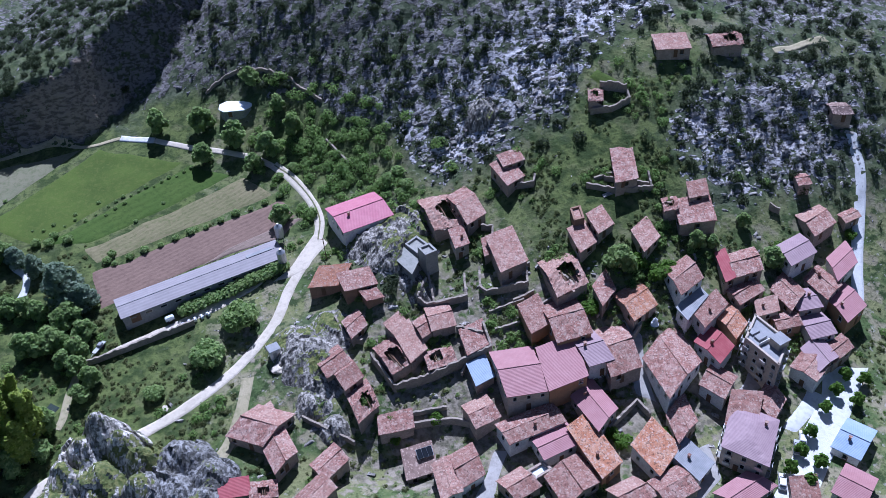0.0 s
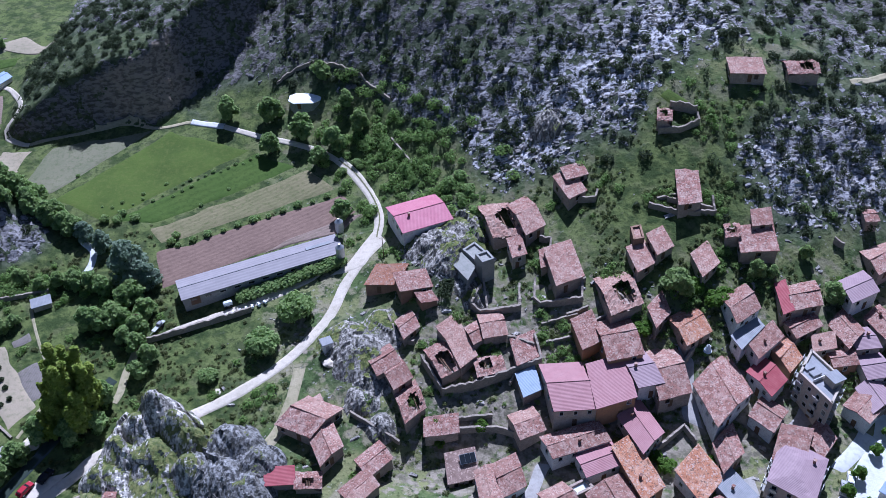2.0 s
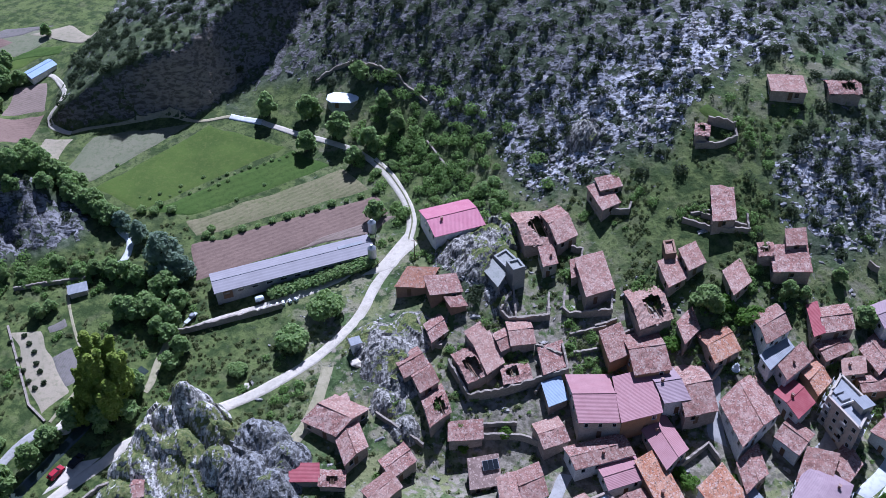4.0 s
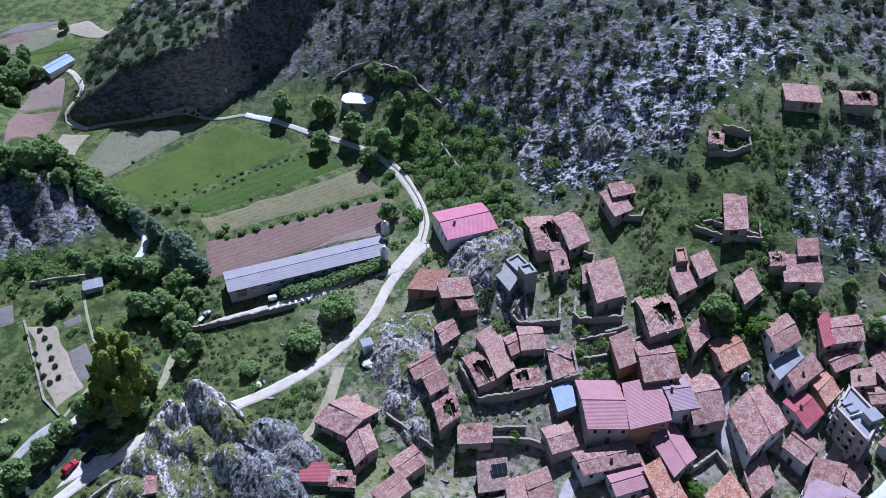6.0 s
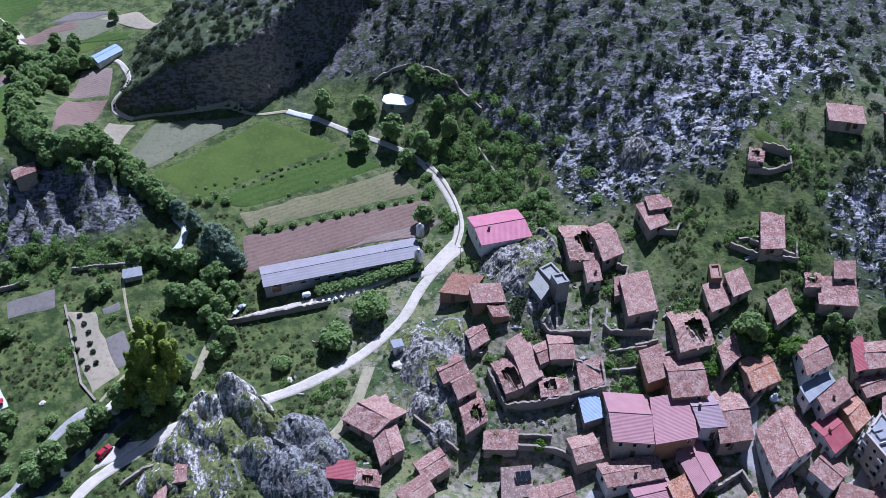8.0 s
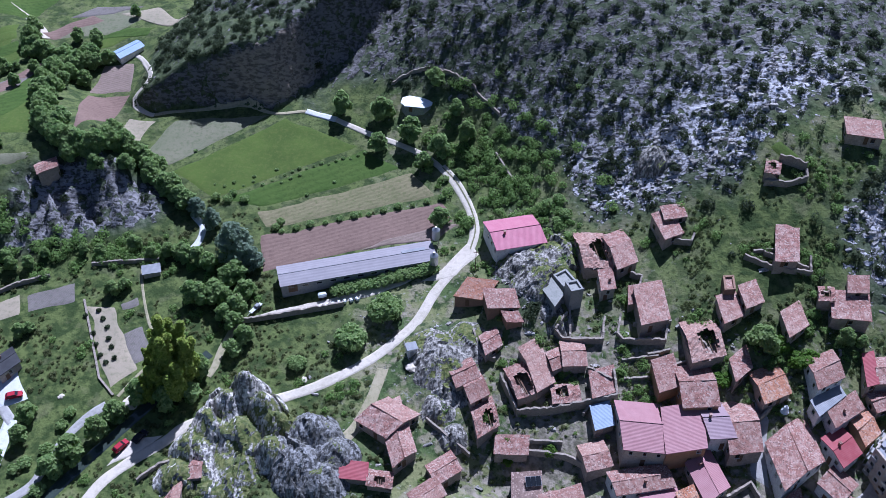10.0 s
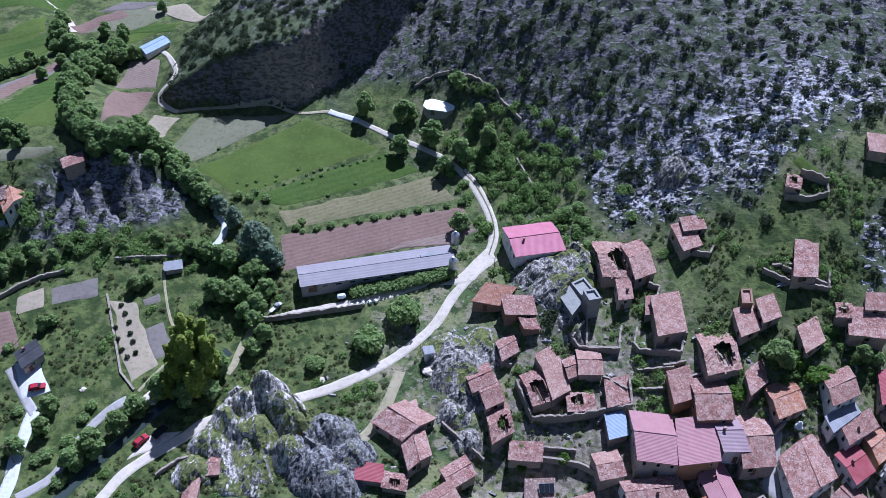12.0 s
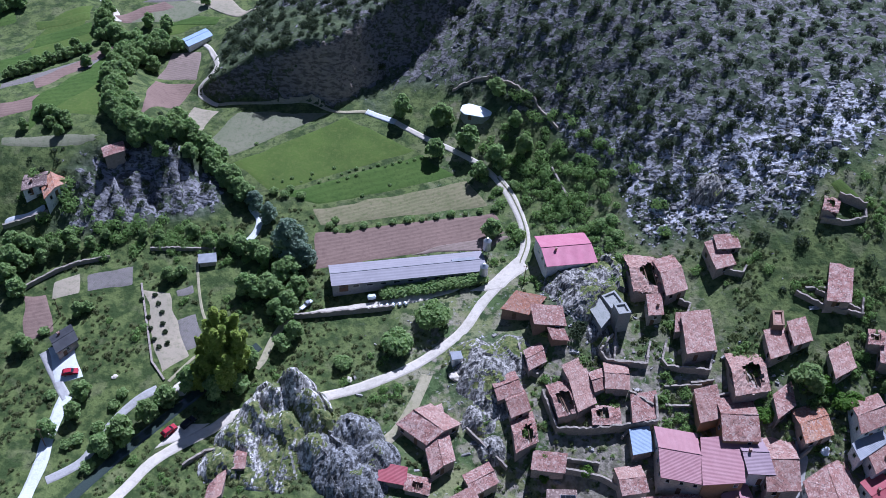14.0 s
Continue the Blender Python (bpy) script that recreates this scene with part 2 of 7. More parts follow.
BARK = plain("bark", (0.11, 0.085, 0.06), 0.9)
def loose(name, a, b):
    """Weathered loose stones, each with a tone of its own."""
    n = Nodes(name)
    col = n.mix(n.add("ShaderNodeNewGeometry").outputs["Random Per Island"], a, b)
    col = n.mix(n.math("MULTIPLY", n.ramp(n.noise(n.place(), 1.8, 7, 0.75), 0.48, 0.6), 0.7), col, tuple(v * 0.35 for v in a))
    return n.finish(col, 0.93, n.noise(n.place(), 2.5, 6, 0.7), 0.9, 0.2)


STONES = loose("loose_limestone", (0.22, 0.207, 0.190), (0.50, 0.465, 0.43))
BROWNSTONE = loose("grey_stones", (0.12, 0.118, 0.120), (0.27, 0.262, 0.270))
ROCK = limestone("limestone", (0.105, 0.098, 0.088), (0.42, 0.39, 0.35), -0.10)
CRAG = limestone("crag_limestone", (0.20, 0.19, 0.172), (0.74, 0.69, 0.63), 0.22)
DARKROCK = limestone("lichened_limestone", (0.065, 0.064, 0.062), (0.30, 0.295, 0.29), -0.35)
COVER = ground_cover()
GRAVEL = soil("white_gravel", (0.60, 0.53, 0.44), (0.50, 0.445, 0.36), (0.40, 0.35, 0.27))
DUST = soil("dusty_track", (0.38, 0.33, 0.22), (0.31, 0.275, 0.17), (0.20, 0.20, 0.10))
PAVING = soil("pale_concrete", (0.62, 0.62, 0.61), (0.54, 0.54, 0.53), (0.44, 0.44, 0.43))
LANE = soil("village_lane", (0.40, 0.38, 0.36), (0.33, 0.31, 0.29), (0.24, 0.23, 0.21))
VERGE = soil("trodden_grass", (0.16, 0.17, 0.08), (0.22, 0.20, 0.12), (0.10, 0.12, 0.05))
WATER = plain("river_water", (0.05, 0.065, 0.055), 0.08)
LEAF = {
    "oak": leafy("broad_leaves", (0.169, 0.273, 0.091), (0.429, 0.533, 0.208), (0.273, 0.351, 0.124)),
    "poplar": leafy("poplar_leaves", (0.235, 0.320, 0.058), (0.480, 0.540, 0.125), (0.320, 0.380, 0.070)),
    "willow": leafy("willow_leaves", (0.20, 0.27, 0.18), (0.38, 0.46, 0.35), (0.26, 0.33, 0.22)),
    "scrub": leafy("scrub_leaves", (0.037, 0.056, 0.027), (0.098, 0.125, 0.060), (0.060, 0.080, 0.040)),
    "thicket": leafy("thicket_leaves", (0.134, 0.240, 0.067), (0.360, 0.480, 0.150), (0.210, 0.300, 0.090)),
    "weed": leafy("weeds", (0.088, 0.138, 0.037), (0.242, 0.275, 0.105), (0.187, 0.187, 0.088)),
    "fresh": leafy("fresh_leaves", (0.10, 0.19, 0.024), (0.17, 0.28, 0.05), (0.13, 0.22, 0.034)),
}


# ---- the land ----
TABLE = np.random.RandomState(5).rand(256, 256)


def grain(x, y):
    """Smooth noise from 0 to 1 with a wavelength of 1."""
    i, j = np.floor(x).astype(int), np.floor(y).astype(int)
    u, v = x - i, y - j
    u, v = u * u * (3 - 2 * u), v * v * (3 - 2 * v)
    a, b = TABLE[i % 256, j % 256], TABLE[(i + 1) % 256, j % 256]
    c, d = TABLE[i % 256, (j + 1) % 256], TABLE[(i + 1) % 256, (j + 1) % 256]
    return (a * (1 - u) + b * u) * (1 - v) + (c * (1 - u) + d * u) * v


def rough(x, y, octaves=4):
    return sum(grain(x * 2**k + 17 * k, y * 2**k + 9 * k) / 2**k for k in range(octaves)) / (2 - 2.0 ** (1 - octaves))


def facets(x, y, size, amp, tilt, seed=0):
    """Broken slabs: every cell of about that size has a level and a tilt of its own."""
    i, j = np.floor(x / size).astype(int), np.floor(y / size).astype(int)
    best, out = np.full(np.shape(x), 1e9), np.zeros(np.shape(x))
    for di in (-1, 0, 1):
        for dj in (-1, 0, 1):
            ci, cj = i + di + seed, j + dj
            px = (ci - seed + TABLE[ci % 256, cj % 256]) * size
            py = (cj + TABLE[(ci + 91) % 256, (cj + 37) % 256]) * size
            d = np.hypot(x - px, y - py)
            lean = (TABLE[(ci + 5) % 256, (cj + 61) % 256] - 0.5) * (x - px) + (TABLE[(ci + 44) % 256, (cj + 9) % 256] - 0.5) * (y - py)
            level = (TABLE[(ci + 13) % 256, (cj + 71) % 256] - 0.5) * amp + lean * tilt
            out = np.where(d < best, level, out)
            best = np.minimum(d, best)
    return out


# Broad humps of the hill: centre and height.
HUMPS = [
    (35, 125, 0.5),
    (75, 125, 0.7),
    (115, 125, 1.7),
    (155, 125, -3.3),
    (195, 125, 2.1),
    (35, 165, 3.4),
    (75, 165, 7.6),
    (115, 165, 5.4),
    (155, 165, 1.2),
    (195, 165, 3.8),
    (35, 205, 0.7),
    (75, 205, 9.7),
    (115, 205, 13.1),
    (155, 205, 15.2),
    (195, 205, 10.7),
    (-5, 245, -3.4),
    (35, 245, 14.2),
    (75, 245, 16.9),
    (115, 245, 17.4),
    (155, 245, 7.5),
    (195, 245, 10.0),
    (-5, 285, 20.9),
    (35, 285, 17.3),
    (75, 285, 13.4),
    (115, 285, 15.2),
    (155, 285, 15.2),
    (195, 285, 9.2),
    (195, 325, 18.9),
    (115, 325, 18.9),
    (35, 325, 14.0),
]


def sp(v, w):
    """A ramp: zero below v = 0 and v above it, rounded over w metres."""
    return w * np.logaddexp(0, np.asarray(v, float) / w)


def step(v):
    v = np.clip(v, 0, 1)
    return v * v * (3 - 2 * v)


def mound(x, y, cx, cy, rx, ry, high, turn=0.0):
    c, s = math.cos(radians(turn)), math.sin(radians(turn))
    u, v = ((x - cx) * c + (y - cy) * s) / rx, (-(x - cx) * s + (y - cy) * c) / ry
    return high * np.exp(-(u * u + v * v))


def valley(x, y):
    return -10 + 0.16 * (sp(y - 115, 6) - sp(y - 300, 10)) + 0.03 * sp(y - 300, 20)


def hillside(x, y):
    """The hill behind the village, as a run of broad humps."""
    h = 0.35 * sp(y - 285 + 0.1 * x, 12) * step((x + 60) / 60)
    for cx, cy, high in HUMPS:
        h = h + mound(x, y, cx, cy, 36, 36, high)
    return h


def spur_parts(x, y):
    """The spur with the cave: how far a place lies behind the foot of its face, and how high its back climbs from the track."""
    foot = y - (251.5 + 1.5 * np.sin(x * 0.13) + 1.0 * np.sin(x * 0.31 + 1))
    gully = -0.65 * (x + 64) + 0.76 * (y - 257) + 1.2 * np.sin((x + y) * 0.11)
    face = foot - sp(foot - gully, 2.0)
    left = x + 121 + 0.02 * (y - 262) - 0.45 * sp(y - 288, 6)
    back = 0.78 * left - 0.55 * sp(left - 18, 5)
    return face, back - 0.45 * sp(back - 34, 6)


def cave_spur(x, y):
    """Height of the spur over the valley: the lower of its tall face and its back."""
    face, back = spur_parts(x, y)
    return sp(back - sp(back - 2.5 * face, 1.0), 0.8)


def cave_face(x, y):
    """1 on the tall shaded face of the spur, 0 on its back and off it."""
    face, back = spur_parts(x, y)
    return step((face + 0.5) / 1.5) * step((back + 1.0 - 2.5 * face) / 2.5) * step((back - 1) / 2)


def plateau(x, y):
    s = (x + 86) * -0.76 + (y - 206) * -0.65
    f = y - (187 + 0.42 * (x + 117))
    return 15 * step(s / 17) * step((f + 9) / 46) * (1 - 0.65 * step((y - 210) / 60))


def height(x, y):
    """The lie of the land without its small roughness."""
    x, y = np.asarray(x, float), np.asarray(y, float)
    base = valley(x, y)
    z = base + hillside(x, y) + plateau(x, y)
    spur = base + cave_spur(x, y)
    z = np.maximum(z, spur)
    z = z + mound(x, y, 17, 172, 11, 13, 5, 0) + mound(x, y, -8, 152, 8, 11, 3, 0) - mound(x, y, 12, 122, 16, 8, 5, 0)
    return z


def rockiness(x, y):
    """Share of bare rock on the land, 0 to 1."""
    edge = np.interp(x, (-140, -112, -66, -29, -17, 2, 20, 30, 40, 60, 76, 82, 102, 112, 125, 180), (1500, 300, 257, 255, 250, 240, 219, 204, 192, 196, 195, 203, 216, 219, 218, 205))
    r = 0.60 * step((y - edge + 14 * (rough(x / 18, y / 18, 4) - 0.5) * 2 + 4) / 20)
    r = r + mound(x, y, 113, 188, 12, 11, 0.55, 20) + mound(x, y, 132, 184, 16, 16, 0.6) + mound(x, y, 112, 170, 9, 7, 0.4) + mound(x, y, 155, 190, 24, 26, 0.5) + mound(x, y, 128, 214, 14, 10, 0.25) - mound(x, y, 108, 212, 10, 8, 0.4)
    r = r - mound(x, y, 66, 196, 6, 8, 0.3) - mound(x, y, 50, 212, 7, 4, 0.25)
    r = np.maximum(r, 0.32 * step((cave_spur(x, y) - 1) / 3))
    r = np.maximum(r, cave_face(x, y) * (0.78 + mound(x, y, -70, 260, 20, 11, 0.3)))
    cliff = plateau(x, y)
    r = np.maximum(r, 0.8 * step((cliff - 0.5) / 3) * step((15.5 - cliff) / 4) * step((x + 150) / 25) * (1 - step((y - 209 + 0.25 * (x + 110)) / 7)))
    r = r + mound(x, y, 17, 176, 9, 12, 0.6) + mound(x, y, -7, 154, 8, 12, 0.6) + mound(x, y, 22, 192, 8, 8, 0.4)
    return np.clip(r, 0, 1)


def relief(x, y):
    """Broken slabs on the rock, soft swells on the turf."""
    r = rockiness(x, y)
    u, v = 0.8 * x + 0.6 * y, (-0.6 * x + 0.8 * y) * 1.5
    broken = facets(u, v, 8.0, 1.7, 0.45) + facets(u, v, 3.2, 1.0, 0.6, 40)
    fins = facets(0.9 * x + 0.42 * y, (-0.42 * x + 0.9 * y) * 0.2, 3.4, 5.0, 0.9, 20) * step((plateau(x, y) - 1) / 3) * step((x + 150) / 20) * step((-70 - x) / 10)
    return r * (broken + fins + 1.2 * (rough(x / 16, y / 11, 3) - 0.5)) + (rough(x / 13, y / 13, 3) - 0.5) * 0.9


def paleness(x, y):
    """How white the bare rock is, 0 to 1: washed slabs at the foot of the hill, brown-grey above. The cave's brown face
    is lowered further to hold its shade.
    """
    # The mound at (-38, 278) darkens the gully wall's colour in place of shade.
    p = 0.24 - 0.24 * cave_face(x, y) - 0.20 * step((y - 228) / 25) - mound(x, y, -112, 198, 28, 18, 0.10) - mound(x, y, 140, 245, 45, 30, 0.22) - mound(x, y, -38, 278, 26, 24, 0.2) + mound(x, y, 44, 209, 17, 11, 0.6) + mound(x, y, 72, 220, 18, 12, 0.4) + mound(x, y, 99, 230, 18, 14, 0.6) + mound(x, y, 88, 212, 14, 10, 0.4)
    p = p + mound(x, y, 110, 180, 14, 14, 0.55) + mound(x, y, -9, 154, 14, 14, 0.6) + mound(x, y, 22, 168, 14, 16, 0.55) + mound(x, y, 150, 185, 26, 20, 0.2)
    return np.clip(p + (rough(x / 14, y / 10, 3) - 0.5) * 0.4, 0.0, 1)


def land(x, y):
    """Height of the ground as built."""
    x, y = np.asarray(x, float), np.asarray(y, float)
    return height(x, y) + relief(x, y)


def spread(lo, hi, fine, far, grow=1.22):
    line = list(np.arange(lo, hi, fine))
    gap = fine
    while line[-1] < far:
        gap *= grow
        line.append(line[-1] + gap)
    gap, front = fine, [lo]
    while front[-1] > -far:
        gap *= grow
        front.append(front[-1] - gap)
    return np.array(front[:0:-1] + line)


def link_mesh(name, verts, faces, material, parent=None, label="", smooth=False):
    me = bpy.data.meshes.new(name)
    me.from_pydata([tuple(v) for v in verts], [], [tuple(f) for f in faces])
    me.materials.append(material)
    if smooth:
        me.polygons.foreach_set("use_smooth", [True] * len(me.polygons))
    me.update()
    ob = new(name, me)
    if parent is not None:
        ob.parent = parent
    if label:
        tagged(ob, label)
    return ob


def part(name, bm, material, parent=None, label=""):
    """Links a bmesh as one mesh object under a thing or a part."""
    me = bpy.data.meshes.new(name)
    bm.to_mesh(me)
    bm.free()
    me.materials.append(material)
    ob = new(name, me)
    if parent is not None:
        ob.parent = parent
    if label:
        tagged(ob, label)
    return ob


def thing(name, x, y, z, turn, label, category, group="", kind=""):
    ob = new(name)
    ob.empty_display_size = 0.2
    ob.matrix_world = pose(x, y, z, 0, 0, turn)
    return tagged(ob, label, category, group, kind)


def ground():
    xs, ys = spread(-175, 185, 0.85, 2500), spread(84, 335, 0.85, 2500)
    gx, gy = np.meshgrid(xs, ys)
    gz = land(gx, gy)
    away = np.hypot(np.maximum(0, np.maximum(-260 - gx, gx - 260)), np.maximum(0, gy - 400))
    gz = gz + np.minimum(away * 0.25, 90) * step(away / 80)
    nx, ny = len(xs), len(ys)
    verts = np.stack([gx, gy, gz], -1).reshape(-1, 3)
    idx = np.arange(nx * ny).reshape(ny, nx)
    faces = np.stack([idx[:-1, :-1], idx[:-1, 1:], idx[1:, 1:], idx[1:, :-1]], -1).reshape(-1, 4)
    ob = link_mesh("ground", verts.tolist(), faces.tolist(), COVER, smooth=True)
    rock = rockiness(gx, gy)
    town = mound(gx, gy, 75, 118, 62, 22, 1.0, 8) + mound(gx, gy, 20, 122, 26, 14, 0.6) + mound(gx, gy, 30, 150, 26, 14, 0.35)
    dusty = np.clip(town * 0.55 + mound(gx, gy, 35, 150, 60, 26, 0.42), 0, 0.60) + mound(gx, gy, -20, 165, 7, 14, 0.35, -25)
    lush = np.clip(mound(gx, gy, 4, 226, 28, 32, 1) + mound(gx, gy, 85, 182, 46, 30, 1.1, 10) + mound(gx, gy, -120, 150, 40, 30, 0.8) + 0.9 * step((-22 - gx) / 16), 0, 1)
    layer = ob.data.color_attributes.new("cover", "FLOAT_COLOR", "POINT")
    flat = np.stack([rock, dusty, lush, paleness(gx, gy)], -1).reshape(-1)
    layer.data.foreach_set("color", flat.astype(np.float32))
    return tagged(ob, "green valley floor and grey limestone hillside", "ground", kind="structure")


ground()


def curve_points(pts, gap=2.0):
    """Points along a smooth line through the given ones."""
    pts = [np.array(p, float) for p in pts]
    pts = [2 * pts[0] - pts[1]] + pts + [2 * pts[-1] - pts[-2]]
    out = []
    for a, b, c, d in zip(pts, pts[1:], pts[2:], pts[3:]):
        n = max(2, int(np.linalg.norm(c - b) / gap))
        for k in range(n):
            t = k / n
            out.append(0.5 * (2 * b + (c - a) * t + (2 * a - 5 * b + 4 * c - d) * t * t + (3 * b - a - 3 * c + d) * t**3))
    return np.array(out + [pts[-2]])


BARE = []  # roads and plots on which no rough grass grows: a line and its half width, or four corners


def bare(x, y):
    """True on roads, yards and fields."""
    on = np.zeros(np.shape(x), bool)
    for line, wide in BARE:
        if wide:
            for p in line:
                on |= (x - p[0]) ** 2 + (y - p[1]) ** 2 < (wide + 0.6) ** 2
        else:
            inside = np.ones(np.shape(x), bool)
            turn = np.sign(sum(p[0] * q[1] - p[1] * q[0] for p, q in zip(line, line[1:] + line[:1])))
            for p, q in zip(line, line[1:] + line[:1]):
                inside &= turn * ((q[0] - p[0]) * (y - p[1]) - (q[1] - p[1]) * (x - p[0])) > -0.3 * math.dist(p, q)
            on |= inside
    return on


def ribbon(name, pts, width, material, label, category="road", lift=0.12, ragged=0.12, kind="structure"):
    """A road or path that lies on the land, with ragged sides and a shallow edge."""
    line = curve_points(pts, 1.5)
    BARE.append((line, width / 2))
    way = np.gradient(line, axis=0)
    way /= np.linalg.norm(way, axis=1)[:, None] + 1e-9
    side = np.stack([-way[:, 1], way[:, 0]], 1)
    verts, faces = [], []
    cuts = (-1.0, -0.8, -0.4, 0.0, 0.4, 0.8, 1.0)
    z0 = height(line[:, 0], line[:, 1])
    for k, (p, s) in enumerate(zip(line, side)):
        w = width / 2 * (1 + ragged * (float(rough(np.array(p[0] / 4), np.array(p[1] / 4), 3)) - 0.5) * 2)
        for c in cuts:
            q = p + s * w * c
            z = max(float(land(q[0], q[1])), float(z0[k]) - 0.3)
            verts.append((q[0], q[1], z + (lift if abs(c) < 0.9 else -0.5)))
        if k:
            a, n = (k - 1) * len(cuts), len(cuts)
            faces += [(a + i, a + n + i, a + n + i + 1, a + i + 1) for i in range(n - 1)]
    ob = link_mesh(name, verts, faces, material, smooth=True)
    return tagged(ob, label, category, kind=kind)


def patch(name, corners, material, label, category="field", lift=0.10, kind="structure", gap=1.5):
    """A four-cornered field or yard that follows the land."""
    BARE.append((corners, 0))
    a, b, c, d = (np.array(p, float) for p in corners)
    nu = int(np.linalg.norm(b - a) / gap) + 2
    nv = int(np.linalg.norm(d - a) / gap) + 2
    verts, faces = [], []
    for j in range(nv + 1):
        for i in range(nu + 1):
            u, v = i / nu, j / nv
            p = (a * (1 - u) + b * u) * (1 - v) + (d * (1 - u) + c * u) * v
            p = p + (np.array([grain(p[0] / 6, p[1] / 6 + 3), grain(p[1] / 6 + 9, p[0] / 6)]).ravel() - 0.5) * 1.6
            rim = i in (0, nu) or j in (0, nv)
            verts.append((p[0], p[1], float(land(p[0], p[1])) + (lift if not rim else -0.25)))
    faces = [(j * (nu + 1) + i, j * (nu + 1) + i + 1, (j + 1) * (nu + 1) + i + 1, (j + 1) * (nu + 1) + i) for j in range(nv) for i in range(nu)]
    ob = link_mesh(name, verts, faces, material, smooth=True)
    return tagged(ob, label, category, kind=kind)


# ---- rocks ----
def outcrop(name, cx, cy, turn, rx, ry, humps, label, fine=0.6, seed=0, material=None, parent=None, origin=None, jag=1.0):
    """A crag that stands on the land: humps are (along, across, radius, height) in its own frame."""
    ox, oy, oz = origin or (cx, cy, float(height(cx, cy)))
    c, s = math.cos(radians(turn)), math.sin(radians(turn))
    us, vs = np.arange(-rx, rx + fine, fine), np.arange(-ry, ry + fine, fine)
    u, v = np.meshgrid(us, vs)
    x, y = cx + u * c - v * s, cy + u * s + v * c
    h = np.full(u.shape, -4.0)
    for a, b, r, high in humps:
        d = np.hypot(u - a, v - b) / r
        d = d * (0.85 + 0.4 * rough(x / 5 + seed, y / 5 + seed, 3))
        h = np.maximum(h, high * (1.0 - d * d * 0.6 - d * 0.4) + 0.0)
    up = step((h + 2) / 4)
    p, q = 0.92 * x + 0.38 * y, (-0.38 * x + 0.92 * y) * 0.40
    h = h + jag * up * (facets(p, q, 3.6, 1.7, 0.4, seed) + facets(p, q, 1.5, 0.7, 0.5, seed + 50) + (rough(x / 1.8 + seed, y / 1.8, 3) - 0.5) * 0.4)
    edge = np.minimum(1 - np.abs(u) / rx, 1 - np.abs(v) / ry)
    z = land(x, y) + h * step(edge / 0.2) - 3 * (1 - step(edge / 0.12))
    verts = np.stack([x - ox, y - oy, z - oz], -1).reshape(-1, 3)
    nx, ny = len(us), len(vs)
    idx = np.arange(nx * ny).reshape(ny, nx)
    faces = np.stack([idx[:-1, :-1], idx[:-1, 1:], idx[1:, 1:], idx[1:, :-1]], -1).reshape(-1, 4)
    ob = link_mesh(name, verts.tolist(), faces.tolist(), material or ROCK, parent)
    if parent is not None:
        return tagged(ob, label)
    ob.location = (ox, oy, oz)
    return tagged(ob, label, "rock")


def rock_spire(x, y):
    """The crag above the road: a pale slabby crest, grassy ledges, a darker shoulder."""
    origin = (x, y, float(height(x, y)))
    base = thing("rock_spire", *origin, 0, "jagged pale limestone crag with grassy ledges above the road", "rock")
    crest = [(0, 0, 6.5, 11.5), (-4.5, -3.5, 7, 8.5), (-8, -9, 7, 6.5), (-10.5, -15, 7, 5), (-13, -22, 7, 3.5), (5, -4, 6, 9), (9, -8, 6, 7.5), (-1, -11, 9, 5), (-2, -18, 9, 3.2), (-4, -25, 9, 2), (9, -15, 6, 6)]
    outcrop("crest", x, y, 0, 32, 30, crest, "pale grey slabs with turf between them", 0.5, 3, CRAG, base, origin)
    shoulder = [(0, 0, 8, 7.5), (5, -5, 7, 6), (-3, -8, 9, 7), (3, -12, 8, 6), (-9, -3, 5, 5)]
    outcrop("shoulder", x + 19, y - 10, 0, 17, 22, shoulder, "dark lichened rock with scrub", 0.5, 9, DARKROCK, base, origin)
    return base


# ---- houses ----
def shell(point, nu, nv, thick, keep=None):
    """A slab over a grid of points, with an underside and edges; keep says which cells stand."""
    bm = bmesh.new()
    top = [[bm.verts.new(point(i / nu, j / nv)) for i in range(nu + 1)] for j in range(nv + 1)]
    low = [[bm.verts.new((p.co.x, p.co.y, p.co.z - thick)) for p in row] for row in top]
    on = [[keep is None or keep(i, j) for i in range(nu)] for j in range(nv)]
    for j in range(nv):
        for i in range(nu):
            if not on[j][i]:
                continue
            bm.faces.new((top[j][i], top[j][i + 1], top[j + 1][i + 1], top[j + 1][i]))
            bm.faces.new((low[j][i], low[j + 1][i], low[j + 1][i + 1], low[j][i + 1]))
            for di, dj, a, b in ((0, -1, (j, i), (j, i + 1)), (1, 0, (j, i + 1), (j + 1, i + 1)), (0, 1, (j + 1, i + 1), (j + 1, i)), (-1, 0, (j + 1, i), (j, i))):
                ii, jj = i + di, j + dj
                if not (0 <= ii < nu and 0 <= jj < nv) or not on[jj][ii]:
                    bm.faces.new((top[a[0]][a[1]], low[a[0]][a[1]], low[b[0]][b[1]], top[b[0]][b[1]]))
    bmesh.ops.delete(bm, geom=[v for v in bm.verts if not v.link_faces], context="VERTS")
    return bm


def prism(points, low, highs):
    """A solid from a footprint, a level floor and a height for each corner."""
    bm = bmesh.new()
    a = [bm.verts.new((x, y, low)) for x, y in points]
    b = [bm.verts.new((x, y, h)) for (x, y), h in zip(points, highs)]
    n = len(a)
    for i in range(n):
        bm.faces.new((a[i], a[(i + 1) % n], b[(i + 1) % n], b[i]))
    bm.faces.new(a[::-1])
    bm.faces.new(b)
    return bm


